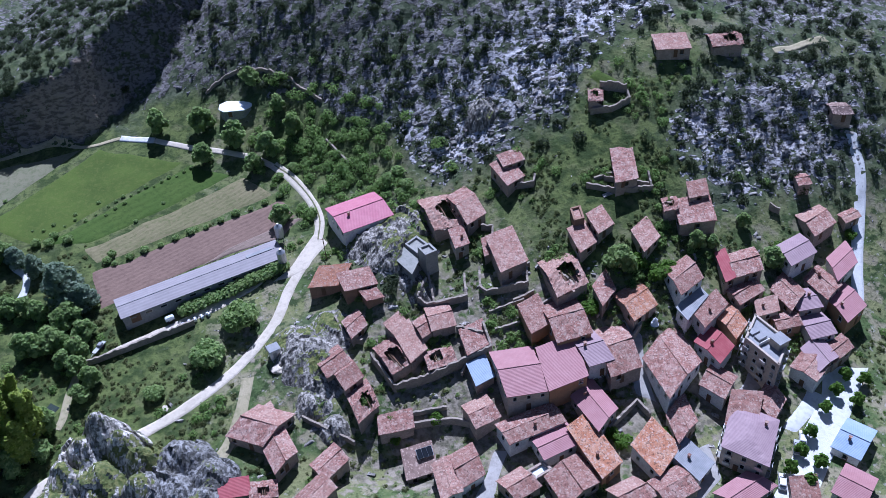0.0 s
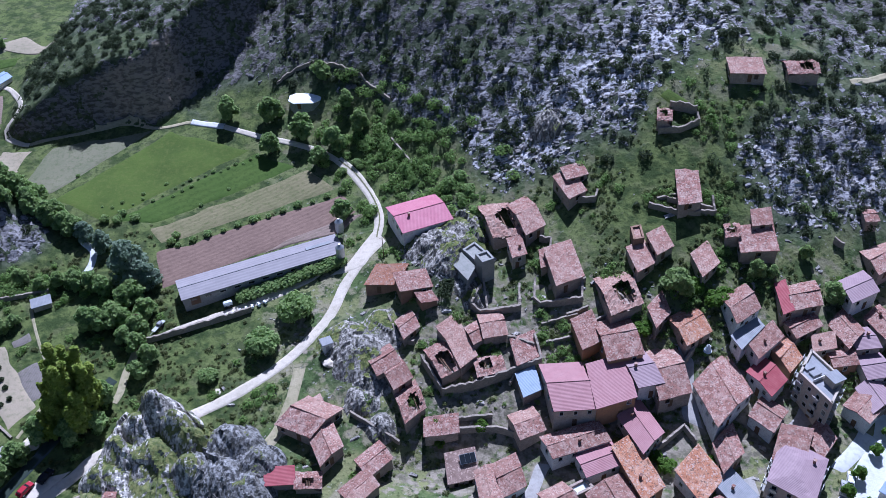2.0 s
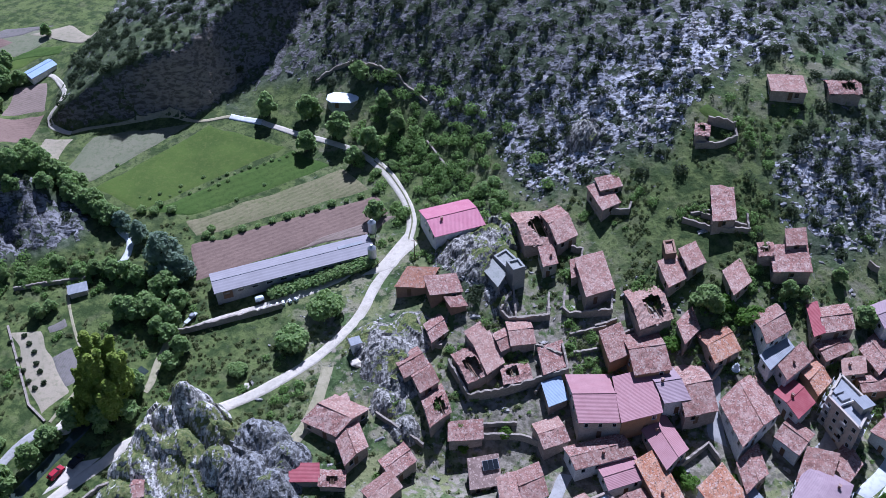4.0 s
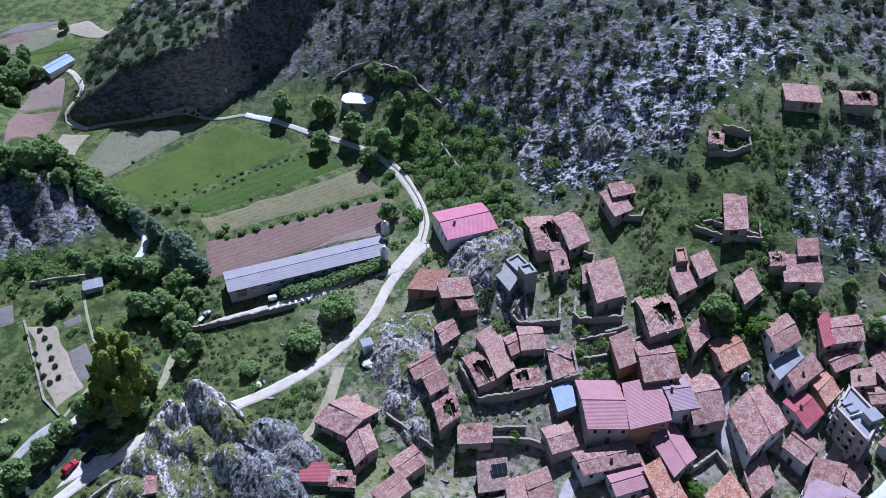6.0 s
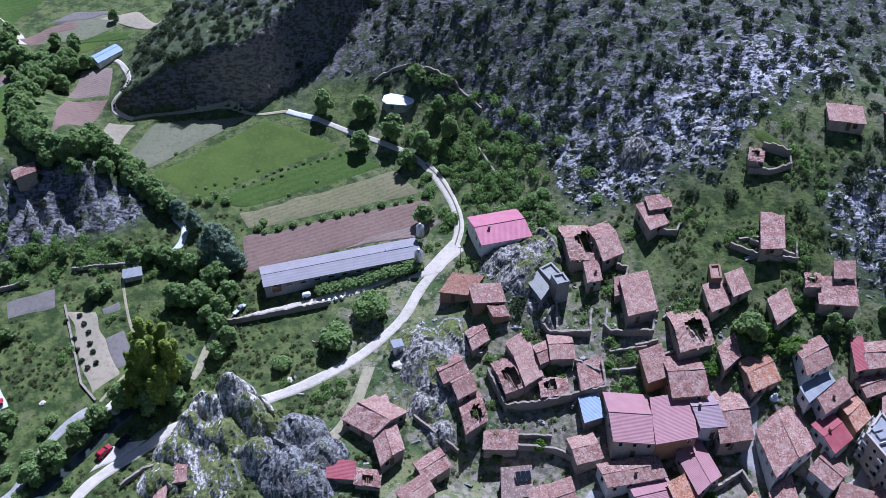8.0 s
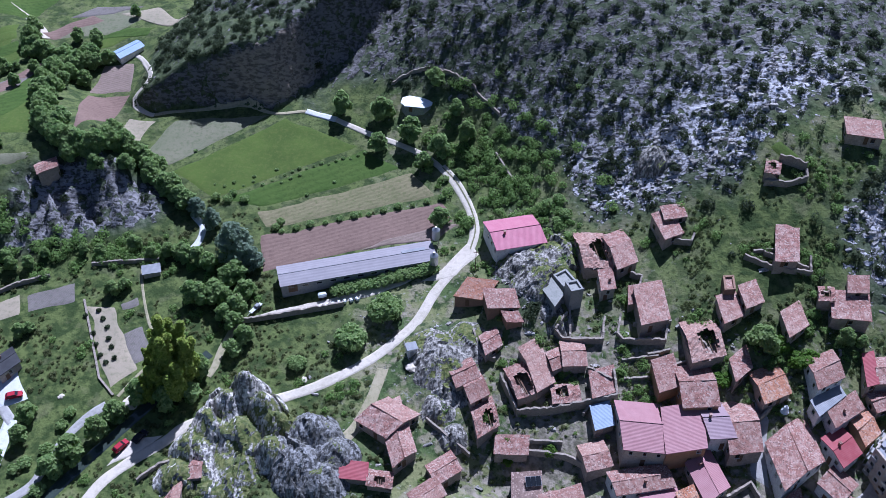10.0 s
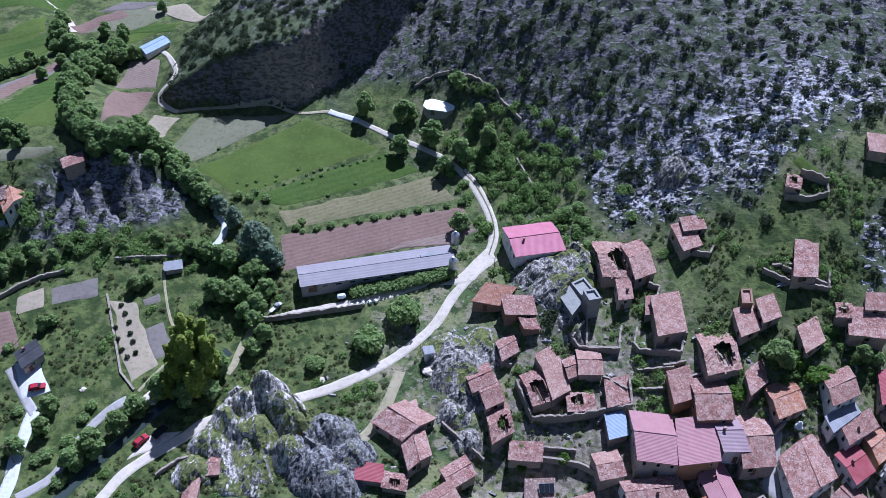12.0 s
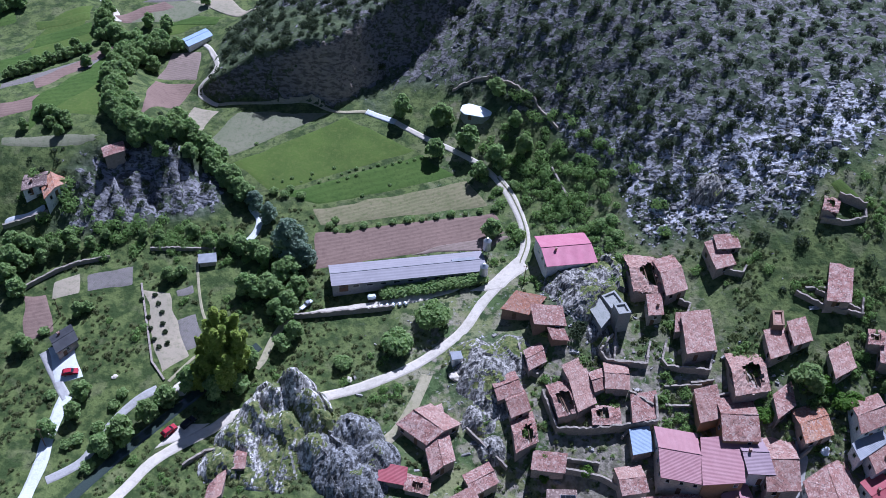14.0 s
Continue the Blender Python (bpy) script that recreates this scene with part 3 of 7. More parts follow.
def box(cx, cy, cz, sx, sy, sz, bm=None, turn=0.0, bevel=0.0):
    bm = bm or bmesh.new()
    m = Matrix.Translation((cx, cy, cz)) @ Matrix.Rotation(radians(turn), 4, "Z") @ Matrix.Diagonal((sx, sy, sz, 1))
    made = bmesh.ops.create_cube(bm, size=1, matrix=m)
    if bevel:
        edges = {e for v in made["verts"] for e in v.link_edges}
        bmesh.ops.bevel(bm, geom=list(edges), offset=bevel, segments=1, affect="EDGES")
    return bm


def tube(pts, radii, sides=8, bm=None):
    bm = bm or bmesh.new()
    rings = []
    for k, (p, r) in enumerate(zip(pts, radii)):
        way = Vector(pts[min(k + 1, len(pts) - 1)]) - Vector(pts[max(k - 1, 0)])
        m = way.to_track_quat("Z", "Y").to_matrix()
        rings.append([bm.verts.new(Vector(p) + m @ Vector((r * math.cos(6.2832 * i / sides), r * math.sin(6.2832 * i / sides), 0))) for i in range(sides)])
    for a, b in zip(rings, rings[1:]):
        for i in range(sides):
            bm.faces.new((a[i], a[(i + 1) % sides], b[(i + 1) % sides], b[i]))
    bm.faces.new(rings[0][::-1])
    bm.faces.new(rings[-1])
    return bm


SHADES = {
    "tile": "weathered clay tile roof", "orange": "orange clay tile roof", "dark": "dark tile roof", "pink": "pink ribbed sheet roof", "rose": "bright pink sheet roof",
    "lilac": "faded mauve sheet roof", "red": "red sheet roof", "grey": "pale grey sheet roof", "blue": "blue sheet roof",
    "paleblue": "pale blue sheet roof", "pale": "pale sheet roof", "white": "white sheet roof", "black": "black sheet roof", "concrete": "flat concrete roof",
}
SKINS = {"plaster": "grey plastered", "white": "whitewashed", "ochre": "ochre plastered", "beige": "beige plastered", "adobe": "brown adobe",
         "pinkwall": "pinkish plastered", "stone": "rubble stone", "concrete": "bare concrete"}
WHERE = {"ruin": "half-collapsed {} ruin with {} on the slope", "shed": "small {} shed with {} beside a track", "hut": "small {} hut with {} among rocks"}


def house(name, x, y, w, d, turn, eave, kind, roof, wall, skew=0.0):
    """A house: w along its front, d deep, eave above the ground at its middle. Roof kinds: g ridge along the front, h ridge front to back,
    s one slope up to the back, p hipped, f flat with a parapet, o a gable fallen in."""
    rnd = random.Random(int(x * 13 + y * 7))
    z = float(height(x, y))
    label = WHERE.get(name, "{} village house with {} on the slope").format(SKINS[wall], SHADES[roof])
    base = thing(name, x, y, z, turn, label, "house" if name not in ("shed", "hut", "tower") else name, "village houses")
    foot = -5.0
    a, b = w / 2, d / 2
    pitch = (rnd.uniform(0.22, 0.30) if roof in ("tile", "orange", "dark") else 0.22) * (0.6 if kind == "s" else 1.0)

    def at(u, v):
        """Footprint point from -1..1 across and -1..1 back, sheared as the plot is."""
        return (u * a + skew * 0.5 * v, v * b)

    front = [at(-1, -1), at(1, -1), at(1, 1), at(-1, 1)]
    rise = {"g": b, "h": a, "s": 2 * b, "p": min(a, b), "f": 0, "o": b}[kind] * pitch
    over = 0.35
    skin, cover = WALL[wall], ROOF[roof]
    sag = lambda u, v: (rnd.random() - 0.5) * (0.26 if roof in ("tile", "orange", "dark") else 0.03)
    if kind in ("f", "o"):
        t = 0.55
        tops = []
        bm = bmesh.new()
        high = eave + (0.6 if kind == "f" else 0.0)
        for (p, q) in zip(front, front[1:] + front[:1]):
            p, q = Vector((*p, 0)), Vector((*q, 0))
            way = (q - p).normalized()
            inward = Vector((-way.y, way.x, 0)) * t
            n = max(2, int((q - p).length / 1.2))
            last = None
            for i in range(n + 1):
                f = i / n
                drop = 0 if kind == "f" else rnd.uniform(0, 1.3) * (0.4 + rnd.random())
                o = p.lerp(q, f)
                i_ = o + inward + way * (t if i == 0 else (-t if i == n else 0))
                row = [bm.verts.new((o.x, o.y, foot)), bm.verts.new((o.x, o.y, high - drop)), bm.verts.new((i_.x, i_.y, high - drop)), bm.verts.new((i_.x, i_.y, foot))]
                if last:
                    for k in range(3):
                        bm.faces.new((last[k], row[k], row[k + 1], last[k + 1]))
                last = row
        part("wall", bm, skin, base)
        if kind == "f":
            part("roof", prism([(px * 0.95, py * 0.95) for px, py in front], eave - 0.3, [eave] * 4), cover, base)
        else:
            gone = (rnd.uniform(0.3, 0.7), rnd.uniform(0.35, 0.6))
            wide = rnd.uniform(0.17, 0.30)
            nu, nv = max(6, int(w / 0.55)), max(6, int(d / 0.55))

            def top(u, v):
                px, py = at((2 * u - 1) * (1 + over / a), (2 * v - 1) * (1 + over / b))
                return (px, py, eave + 0.1 + rise * (1 - abs(2 * v - 1)) + sag(u, v) * 1.6)

            def keep(i, j):
                u, v = (i + 0.5) / nu, (j + 0.5) / nv
                return math.hypot((u - gone[0]) * 1.3, v - gone[1]) > wide + 0.10 * rnd.random() + 0.05 * math.sin(7 * u + 11 * v)

            part("roof", shell(top, nu, nv, 0.16, keep), cover, base, "broken tile roof with a hole")
            for k in range(4):
                u = rnd.uniform(-0.7, 0.7)
                px, py = at(u, -0.9)
                qx, qy = at(u + rnd.uniform(-0.1, 0.1), 0.5)
                part("beam", tube([(px, py, eave), (qx, qy, eave + rise * 0.3 - rnd.uniform(0, 1.5))], [0.12, 0.1], 6), TIMBER, base)
            part("floor", prism([(px * 0.9, py * 0.9) for px, py in front], foot, [0.3] * 4), WALL["stone"], base, "floor strewn with rubble")
    else:
        pts, tops = [], []
        if kind == "g":
            pts = [at(-1, -1), at(1, -1), at(1, 0), at(1, 1), at(-1, 1), at(-1, 0)]
            tops = [eave, eave, eave + rise, eave, eave, eave + rise]
        elif kind == "h":
            pts = [at(-1, -1), at(0, -1), at(1, -1), at(1, 1), at(0, 1), at(-1, 1)]
            tops = [eave, eave + rise, eave, eave, eave + rise, eave]
        elif kind == "s":
            pts, tops = front, [eave, eave, eave + rise, eave + rise]
        else:
            pts, tops = front, [eave] * 4
        bm = bmesh.new()
        low = [bm.verts.new((px, py, foot)) for px, py in pts]
        up = [bm.verts.new((px, py, h - 0.06)) for (px, py), h in zip(pts, tops)]
        n = len(pts)
        for i in range(n):
            bm.faces.new((low[i], low[(i + 1) % n], up[(i + 1) % n], up[i]))
        if kind == "g":
            bm.faces.new((up[0], up[1], up[2], up[5]))
            bm.faces.new((up[5], up[2], up[3], up[4]))
        elif kind == "h":
            bm.faces.new((up[0], up[1], up[4], up[5]))
            bm.faces.new((up[1], up[2], up[3], up[4]))
        else:
            bm.faces.new(up)
        part("wall", bm, skin, base)

        def lie(u, v):
            """Roof height over the footprint."""
            if kind == "g":
                return eave + rise * (1 - abs(v))
            if kind == "h":
                return eave + rise * (1 - abs(u))
            if kind == "s":
                return eave + rise * (v + 1) / 2
            return eave + rise * min(1, (1 - abs(u)) * a / min(a, b), (1 - abs(v)) * b / min(a, b))

        def roof_at(u, v):
            px, py = at(u * (1 + over / a), v * (1 + over / b))
            slope = over * pitch
            return (px, py, lie(max(-1, min(1, u)), max(-1, min(1, v))) - slope * 0.3 + 0.12 + sag(u, v))

        if kind in ("g", "h"):
            for s in (-1, 1):
                nu, nv = max(3, int(w / 1.3)), max(2, int(d / 2.6))
                if kind == "g":
                    side = (lambda u, v: roof_at(2 * u - 1, -1 + v)) if s < 0 else (lambda u, v: roof_at(2 * u - 1, v))
                else:
                    nu, nv = max(2, int(w / 2.6)), max(3, int(d / 1.3))
                    side = (lambda u, v: roof_at(-1 + u, 2 * v - 1)) if s < 0 else (lambda u, v: roof_at(u, 2 * v - 1))
                part("roof", shell(side, nu, nv, 0.2), cover, base)
            if kind == "g":
                ends = [roof_at(-1, 0), roof_at(1, 0)]
            else:
                ends = [roof_at(0, -1), roof_at(0, 1)]
            part("ridge", tube([(p[0], p[1], p[2] + 0.02) for p in ends], [0.15, 0.15], 6), cover, base)
        else:
            part("roof", shell(lambda u, v: roof_at(2 * u - 1, 2 * v - 1), max(4, int(w / 1.3)), max(4, int(d / 1.3)), 0.2), cover, base)
        if name not in ("shed", "hut") and wall not in ("stone", "adobe") and rnd.random() < 0.5:
            u, v = rnd.uniform(-0.6, 0.6), rnd.uniform(-0.4, 0.6)
            px, py = at(u, v)
            zt = lie(u, v)
            chimney = part("chimney", box(px, py, zt + 0.35, 0.55, 0.5, 1.5), BRICK, base, "short brick chimney")
            part("cap", box(px, py, zt + 1.15, 0.75, 0.7, 0.12), ROOF["tile"], chimney)
    # Openings on the fronts, storey by storey.
    if name in ("house", "double_house", "tall_house", "barn_house"):
        sides = [((-1, -1), (1, -1)), ((-1, 1), (-1, -1)), ((1, -1), (1, 1))]
        for n_side, (s, e) in enumerate(sides):
            p, q = Vector((*at(*s), 0)), Vector((*at(*e), 0))
            length = (q - p).length
            way = (q - p).normalized()
            out = Vector((way.y, -way.x, 0))
            count = max(1, int(length / (2.6 if name == "tall_house" else 3.2)))
            for floor in range(max(1, int(eave / 2.7))):
                zc = eave - 1.25 - floor * 2.7
                for i in range(count):
                    if name != "tall_house" and rnd.random() < (0.25 if wall in ("white", "plaster", "beige", "pinkwall") else 0.5):
                        continue
                    c = p.lerp(q, (i + 0.5) / count) + out * 0.03
                    wide, tall = rnd.uniform(0.75, 1.0), rnd.uniform(0.95, 1.25)
                    ang = math.degrees(math.atan2(way.y, way.x))
                    win = part("window", box(c.x, c.y, zc, wide + 0.3, 0.10, tall + 0.3, turn=ang), FRAME if wall != "stone" else TIMBER, base)
                    g = c + out * 0.04
                    part("pane", box(g.x, g.y, zc, wide, 0.06, tall, turn=ang), GLASS, win)
                    if name == "tall_house" and i % 2 == 0:
                        o_ = c + out * 0.45
                        balcony = part("balcony", box(o_.x, o_.y, zc - tall / 2 - 0.25, 1.7, 0.9, 0.12, turn=ang), WALL["concrete"], base)
                        o_ = c + out * 0.87
                        part("railing", box(o_.x, o_.y, zc - tall / 2 + 0.25, 1.7, 0.06, 0.9, turn=ang), STEEL, balcony)
                        continue
                    s_ = c + out * 0.08
                    part("sill", box(s_.x, s_.y, zc - tall / 2 - 0.15, wide + 0.4, 0.25, 0.08, turn=ang), FRAME, win)
        c = Vector((*at(rnd.uniform(-0.4, 0.4), -1), 0))
        way = Vector((1, 0, 0))
        part("door", box(c.x, c.y - 0.02, 0.4, 1.1, 0.14, 2.4), TIMBER, base, "weathered timber door")
    return base


def rubble_wall(pts, high, label="low dry stone wall of grey rubble", thick=0.55, name="stone_wall"):
    """A stone wall along a line on the land, with an uneven crest."""
    if "curved" in label:
        line = curve_points(pts, 0.8)
    else:
        line = []
        for p, q in zip(pts, pts[1:]):
            n = max(2, int(math.dist(p, q) / 0.8))
            line += [np.array(p) + (np.array(q) - np.array(p)) * k / n for k in range(n)]
        line = np.array(line + [np.array(pts[-1])])
    rnd = random.Random(int(line[0][0] * 31 + line[0][1] * 17))
    way = np.gradient(line, axis=0)
    way /= np.linalg.norm(way, axis=1)[:, None] + 1e-9
    x0, y0 = line[0]
    z0 = float(height(x0, y0))
    bm = bmesh.new()
    last = None
    for p, s in zip(line, way):
        side = np.array([-s[1], s[0]]) * thick / 2
        z = float(land(p[0], p[1])) - z0
        top = z + high * rnd.uniform(0.78, 1.05)
        row = [bm.verts.new((p[0] + k * side[0] - x0, p[1] + k * side[1] - y0, h)) for k, h in ((1, z - 2), (1, top), (-1, top + rnd.uniform(-0.1, 0.1)), (-1, z - 2))]
        if last:
            for k in range(3):
                bm.faces.new((last[k], row[k], row[k + 1], last[k + 1]))
        else:
            bm.faces.new(row[::-1])
        last = row
    bm.faces.new(last)
    ob = part(name, bm, WALL["dry_stone"])
    ob.location = (x0, y0, z0)
    return tagged(ob, label, "wall", "stone walls")


# ---- plants ----
def leaf_quads(centres, sizes, rnd, outward):
    """Many small leaf clumps as bent quads, turned more or less to the outside of their crown and to the sky."""
    n = len(centres)
    face = outward + [0, 0, 0.45] + rnd.normal(size=(n, 3)) * 0.42
    face /= np.linalg.norm(face, axis=1)[:, None]
    ax = np.cross(face, rnd.normal(size=(n, 3)))
    ax /= np.linalg.norm(ax, axis=1)[:, None]
    bx = np.cross(face, ax)
    s = sizes[:, None]
    cx = face * s * 0.3
    quad = np.stack([centres - ax * s - bx * s * 0.7, centres + ax * s * 0.9 - bx * s * 0.6 + cx, centres + ax * s + bx * s * 0.7, centres - ax * s * 0.8 + bx * s * 0.6 + cx], 1)
    idx = np.arange(4 * n).reshape(n, 4)
    return quad.reshape(-1, 3), idx


def crown_points(lobes, each, rnd, low):
    """Places in the lobes of a crown above the given height, and their directions from the lobe's middle."""
    pts, ways = [], []
    for x, y, z, rx, rz in lobes:
        way = rnd.normal(size=(each, 3))
        way /= np.linalg.norm(way, axis=1)[:, None]
        pts.append(way * (rnd.rand(each, 1) ** 0.16) * (0.86 + 0.26 * rnd.rand(each, 1)) * [rx, rx, rz] + [x, y, z])
        ways.append(way)
    pts, ways = np.concatenate(pts), np.concatenate(ways)
    on = pts[:, 2] > low
    return pts[on], ways[on]


def make_tree(kind, tall, wide, seed, label, leaf=0.5, each=110, lobes=9, stem=0.25, slim=0.0):
    rnd = np.random.RandomState(seed)
    tree = thing("tree", 0, -400, -60, 0, label, "tree", "valley trees")
    r0 = 0.028 * tall
    bm = tube([(0, 0, -1.2), (0.05, 0, tall * 0.2), (0.12, 0.05, tall * 0.5), (0.1, 0.1, tall * 0.85)], [r0 * 1.4, r0, r0 * 0.65, r0 * 0.2], 8)
    spots = []
    for k in range(lobes):
        a = 2.4 * k + rnd.rand()
        f = (k + 0.5) / lobes
        z = tall * (stem + (0.93 - stem) * f)
        reach = wide / 2 * (math.sin(math.pi * min(1, (0.25 + 0.75 * f) ** (1 + slim))) * 0.75 + 0.1)
        x, y = reach * 0.75 * math.cos(a), reach * 0.75 * math.sin(a)
        r = wide * (0.20 + 0.08 * rnd.rand()) * (1 - 0.35 * f)
        spots.append((x, y, z, r, r * (0.85 + slim)))
        tube([(0.1, 0.05, z * 0.6), (x * 0.5, y * 0.5, z * 0.85), (x * 0.9, y * 0.9, z)], [r0 * 0.45, r0 * 0.3, r0 * 0.12], 5, bm)
    spots.append((0, 0, tall * (stem + 0.40), wide * 0.36, tall * 0.30))
    part("trunk", bm, BARK, tree)
    c, way = crown_points(spots, each, rnd, tall * stem * 0.5)
    v, f = leaf_quads(c, leaf * (0.5 + rnd.rand(len(c))), rnd, way)
    link_mesh("crown", v.tolist(), f.tolist(), LEAF[kind], tree)
    return tree


def make_poplar(tall, seed, label, each=150, leaf=0.42):
    """A ragged poplar: upright plumes of unequal height round a leaning stem, with gaps between them."""
    rnd = np.random.RandomState(seed)
    tree = thing("tree", 0, -400, -60, 0, label, "tree", "valley trees")
    r0 = 0.024 * tall
    bm = tube([(0, 0, -1.2), (0.1, 0, tall * 0.25), (0.3, 0.1, tall * 0.6), (0.2, 0.1, tall * 0.92)], [r0 * 1.4, r0, r0 * 0.6, r0 * 0.15], 8)
    spots = []
    for k in range(15):
        a = 2.4 * k + 0.6 * rnd.rand()
        reach = tall * (0.03 + 0.25 * ((k + 0.5) / 15) ** 0.7) * (0.75 + 0.5 * rnd.rand())
        top = tall * (1.0 - 0.55 * (reach / (0.30 * tall)) ** 1.6) * (0.88 + 0.18 * rnd.rand())
        low = max(tall * 0.12, top - tall * rnd.uniform(0.32, 0.5))
        x, y = reach * math.cos(a), reach * math.sin(a)
        tube([(0.1, 0, low * 0.5), (x * 0.6, y * 0.6, low * 0.8 + 0.5), (x * 0.95, y * 0.95, (low + top) / 2), (x, y, top * 0.95)], [r0 * 0.4, r0 * 0.3, r0 * 0.18, r0 * 0.06], 5, bm)
        for f in (0.0, 0.3, 0.6, 0.85, 1.0):
            r = tall * (0.082 - 0.05 * f) * (0.75 + 0.5 * rnd.rand())
            spots.append((x * (0.8 + 0.25 * f) + rnd.normal(0, 0.3), y * (0.8 + 0.25 * f) + rnd.normal(0, 0.3), low + (top - low) * f, r, r * 1.5))
    part("trunk", bm, BARK, tree)
    c, way = crown_points(spots, each, rnd, tall * 0.06)
    v, f = leaf_quads(c, leaf * (0.5 + rnd.rand(len(c))), rnd, way)
    link_mesh("crown", v.tolist(), f.tolist(), LEAF["poplar"], tree)
    return tree


def make_bush(kind, wide, tall, seed, label, each=200, leaf=0.3):
    rnd = np.random.RandomState(seed)
    bush = thing("bush", 0, -420, -60, 0, label, "bush", "valley bushes")
    bm = bmesh.new()
    for k in range(4):
        a = 1.6 * k + rnd.rand()
        tube([(0, 0, -0.6), (0.2 * math.cos(a), 0.2 * math.sin(a), tall * 0.3), (wide * 0.25 * math.cos(a), wide * 0.25 * math.sin(a), tall * 0.75)], [0.1, 0.07, 0.02], 5, bm)
    part("stem", bm, BARK, bush)
    spots = [(wide * 0.25 * math.cos(k * 1.3), wide * 0.25 * math.sin(k * 1.3), tall * (0.35 + 0.3 * rnd.rand()), wide * 0.27, tall * 0.36) for k in range(5)]
    c, way = crown_points(spots, each // 5, rnd, 0.0)
    v, f = leaf_quads(c, leaf * (0.5 + rnd.rand(len(c))), rnd, way)
    link_mesh("crown", v.tolist(), f.tolist(), LEAF[kind], bush)
    return bush


TREES = {
    "oak": [make_tree("oak", 8, 7.5, 3, "broad green tree with a dense round crown"), make_tree("oak", 8, 6.5, 8, "broad green tree with an uneven crown")],
    "poplar": [make_poplar(20, 4, "tall yellowish green poplar with a ragged crown")],
    "willow": [make_tree("willow", 14, 11, 5, "tall silvery green willow with a billowing crown", 0.5, 150, 14, 0.15)],
    "street": [make_tree("fresh", 3.8, 3.2, 6, "small clipped street tree with a round crown", 0.26, 70, 7, 0.4)],
}
BUSHES = {
    "oak": [make_bush("oak", 4.2, 3.0, 2, "dense green bush at the edge of a meadow", 320, 0.36)],
    "round": [make_bush("oak", 9.6, 6.2, 11, "broad round green bush in the rough grass", 1500, 0.42), make_bush("oak", 9.0, 5.8, 14, "broad green bush with an uneven crown", 1500, 0.42)],
    "fresh": [make_bush("fresh", 5.5, 3.6, 3, "bright green bush between the houses", 420, 0.36)],
    "scrub": [make_bush("scrub", 2.6, 2.0, 7, "dark green bush on the hillside", 160, 0.28)],
}
COUNT = {"n": 0}


def plant(stock, kind, x, y, scale=1.0):
    COUNT["n"] += 1
    n = COUNT["n"]
    made = stock[kind][n % len(stock[kind])]
    m = pose(x, y, float(land(x, y)) - 0.1, 0, 0, (n * 137.5) % 360) @ Matrix.Diagonal((scale, scale, scale * (0.92 + 0.16 * ((n * 0.618) % 1)), 1))
    return copy_thing(made, m)


def scrub(name, x0, x1, y0, y1, gap, wanted, label, seed, size=(0.8, 2.0), leaf="scrub", tall=(0.55, 0.8)):
    """Bushes that nobody could count, on one stretch of hillside: wanted(x, y) gives their share."""
    rnd = np.random.RandomState(seed)
    gx, gy = np.meshgrid(np.arange(x0, x1, gap), np.arange(y0, y1, gap))
    gx = (gx + (rnd.rand(*gx.shape) - 0.5) * gap * 3).ravel()
    gy = (gy + (rnd.rand(*gy.shape) - 0.5) * gap * 3).ravel()
    on = (rnd.rand(len(gx)) < wanted(gx, gy)) & ~bare(gx, gy)
    gx, gy = gx[on], gy[on]
    gz = land(gx, gy)
    pts, ways, sizes = [], [], []
    for x, y, z in zip(gx, gy, gz):
        r = rnd.uniform(*size) * (0.7 + 0.6 * rnd.rand())
        n = int(24 + 95 * r)
        p = rnd.normal(size=(n, 3))
        p /= np.linalg.norm(p, axis=1)[:, None]
        ways.append(p.copy())
        p *= 0.55 + 0.5 * rnd.rand(n, 1)
        lump = 1 + 0.2 * np.sin(3 * np.arctan2(p[:, 1], p[:, 0]) + x)[:, None]
        up = rnd.uniform(*tall)
        p = p * [r, r, r * up] * lump + [x, y, z + r * up * 0.55]
        pts.append(p)
        sizes.append(np.full(n, 0.16 * r**0.6) * (0.6 + 0.8 * rnd.rand(n)))
    if not pts:
        return None
    v, f = leaf_quads(np.concatenate(pts), np.concatenate(sizes), rnd, np.concatenate(ways))
    ob = link_mesh(name, v.tolist(), f.tolist(), LEAF[leaf])
    return tagged(ob, label, "bushes", kind="stuff")


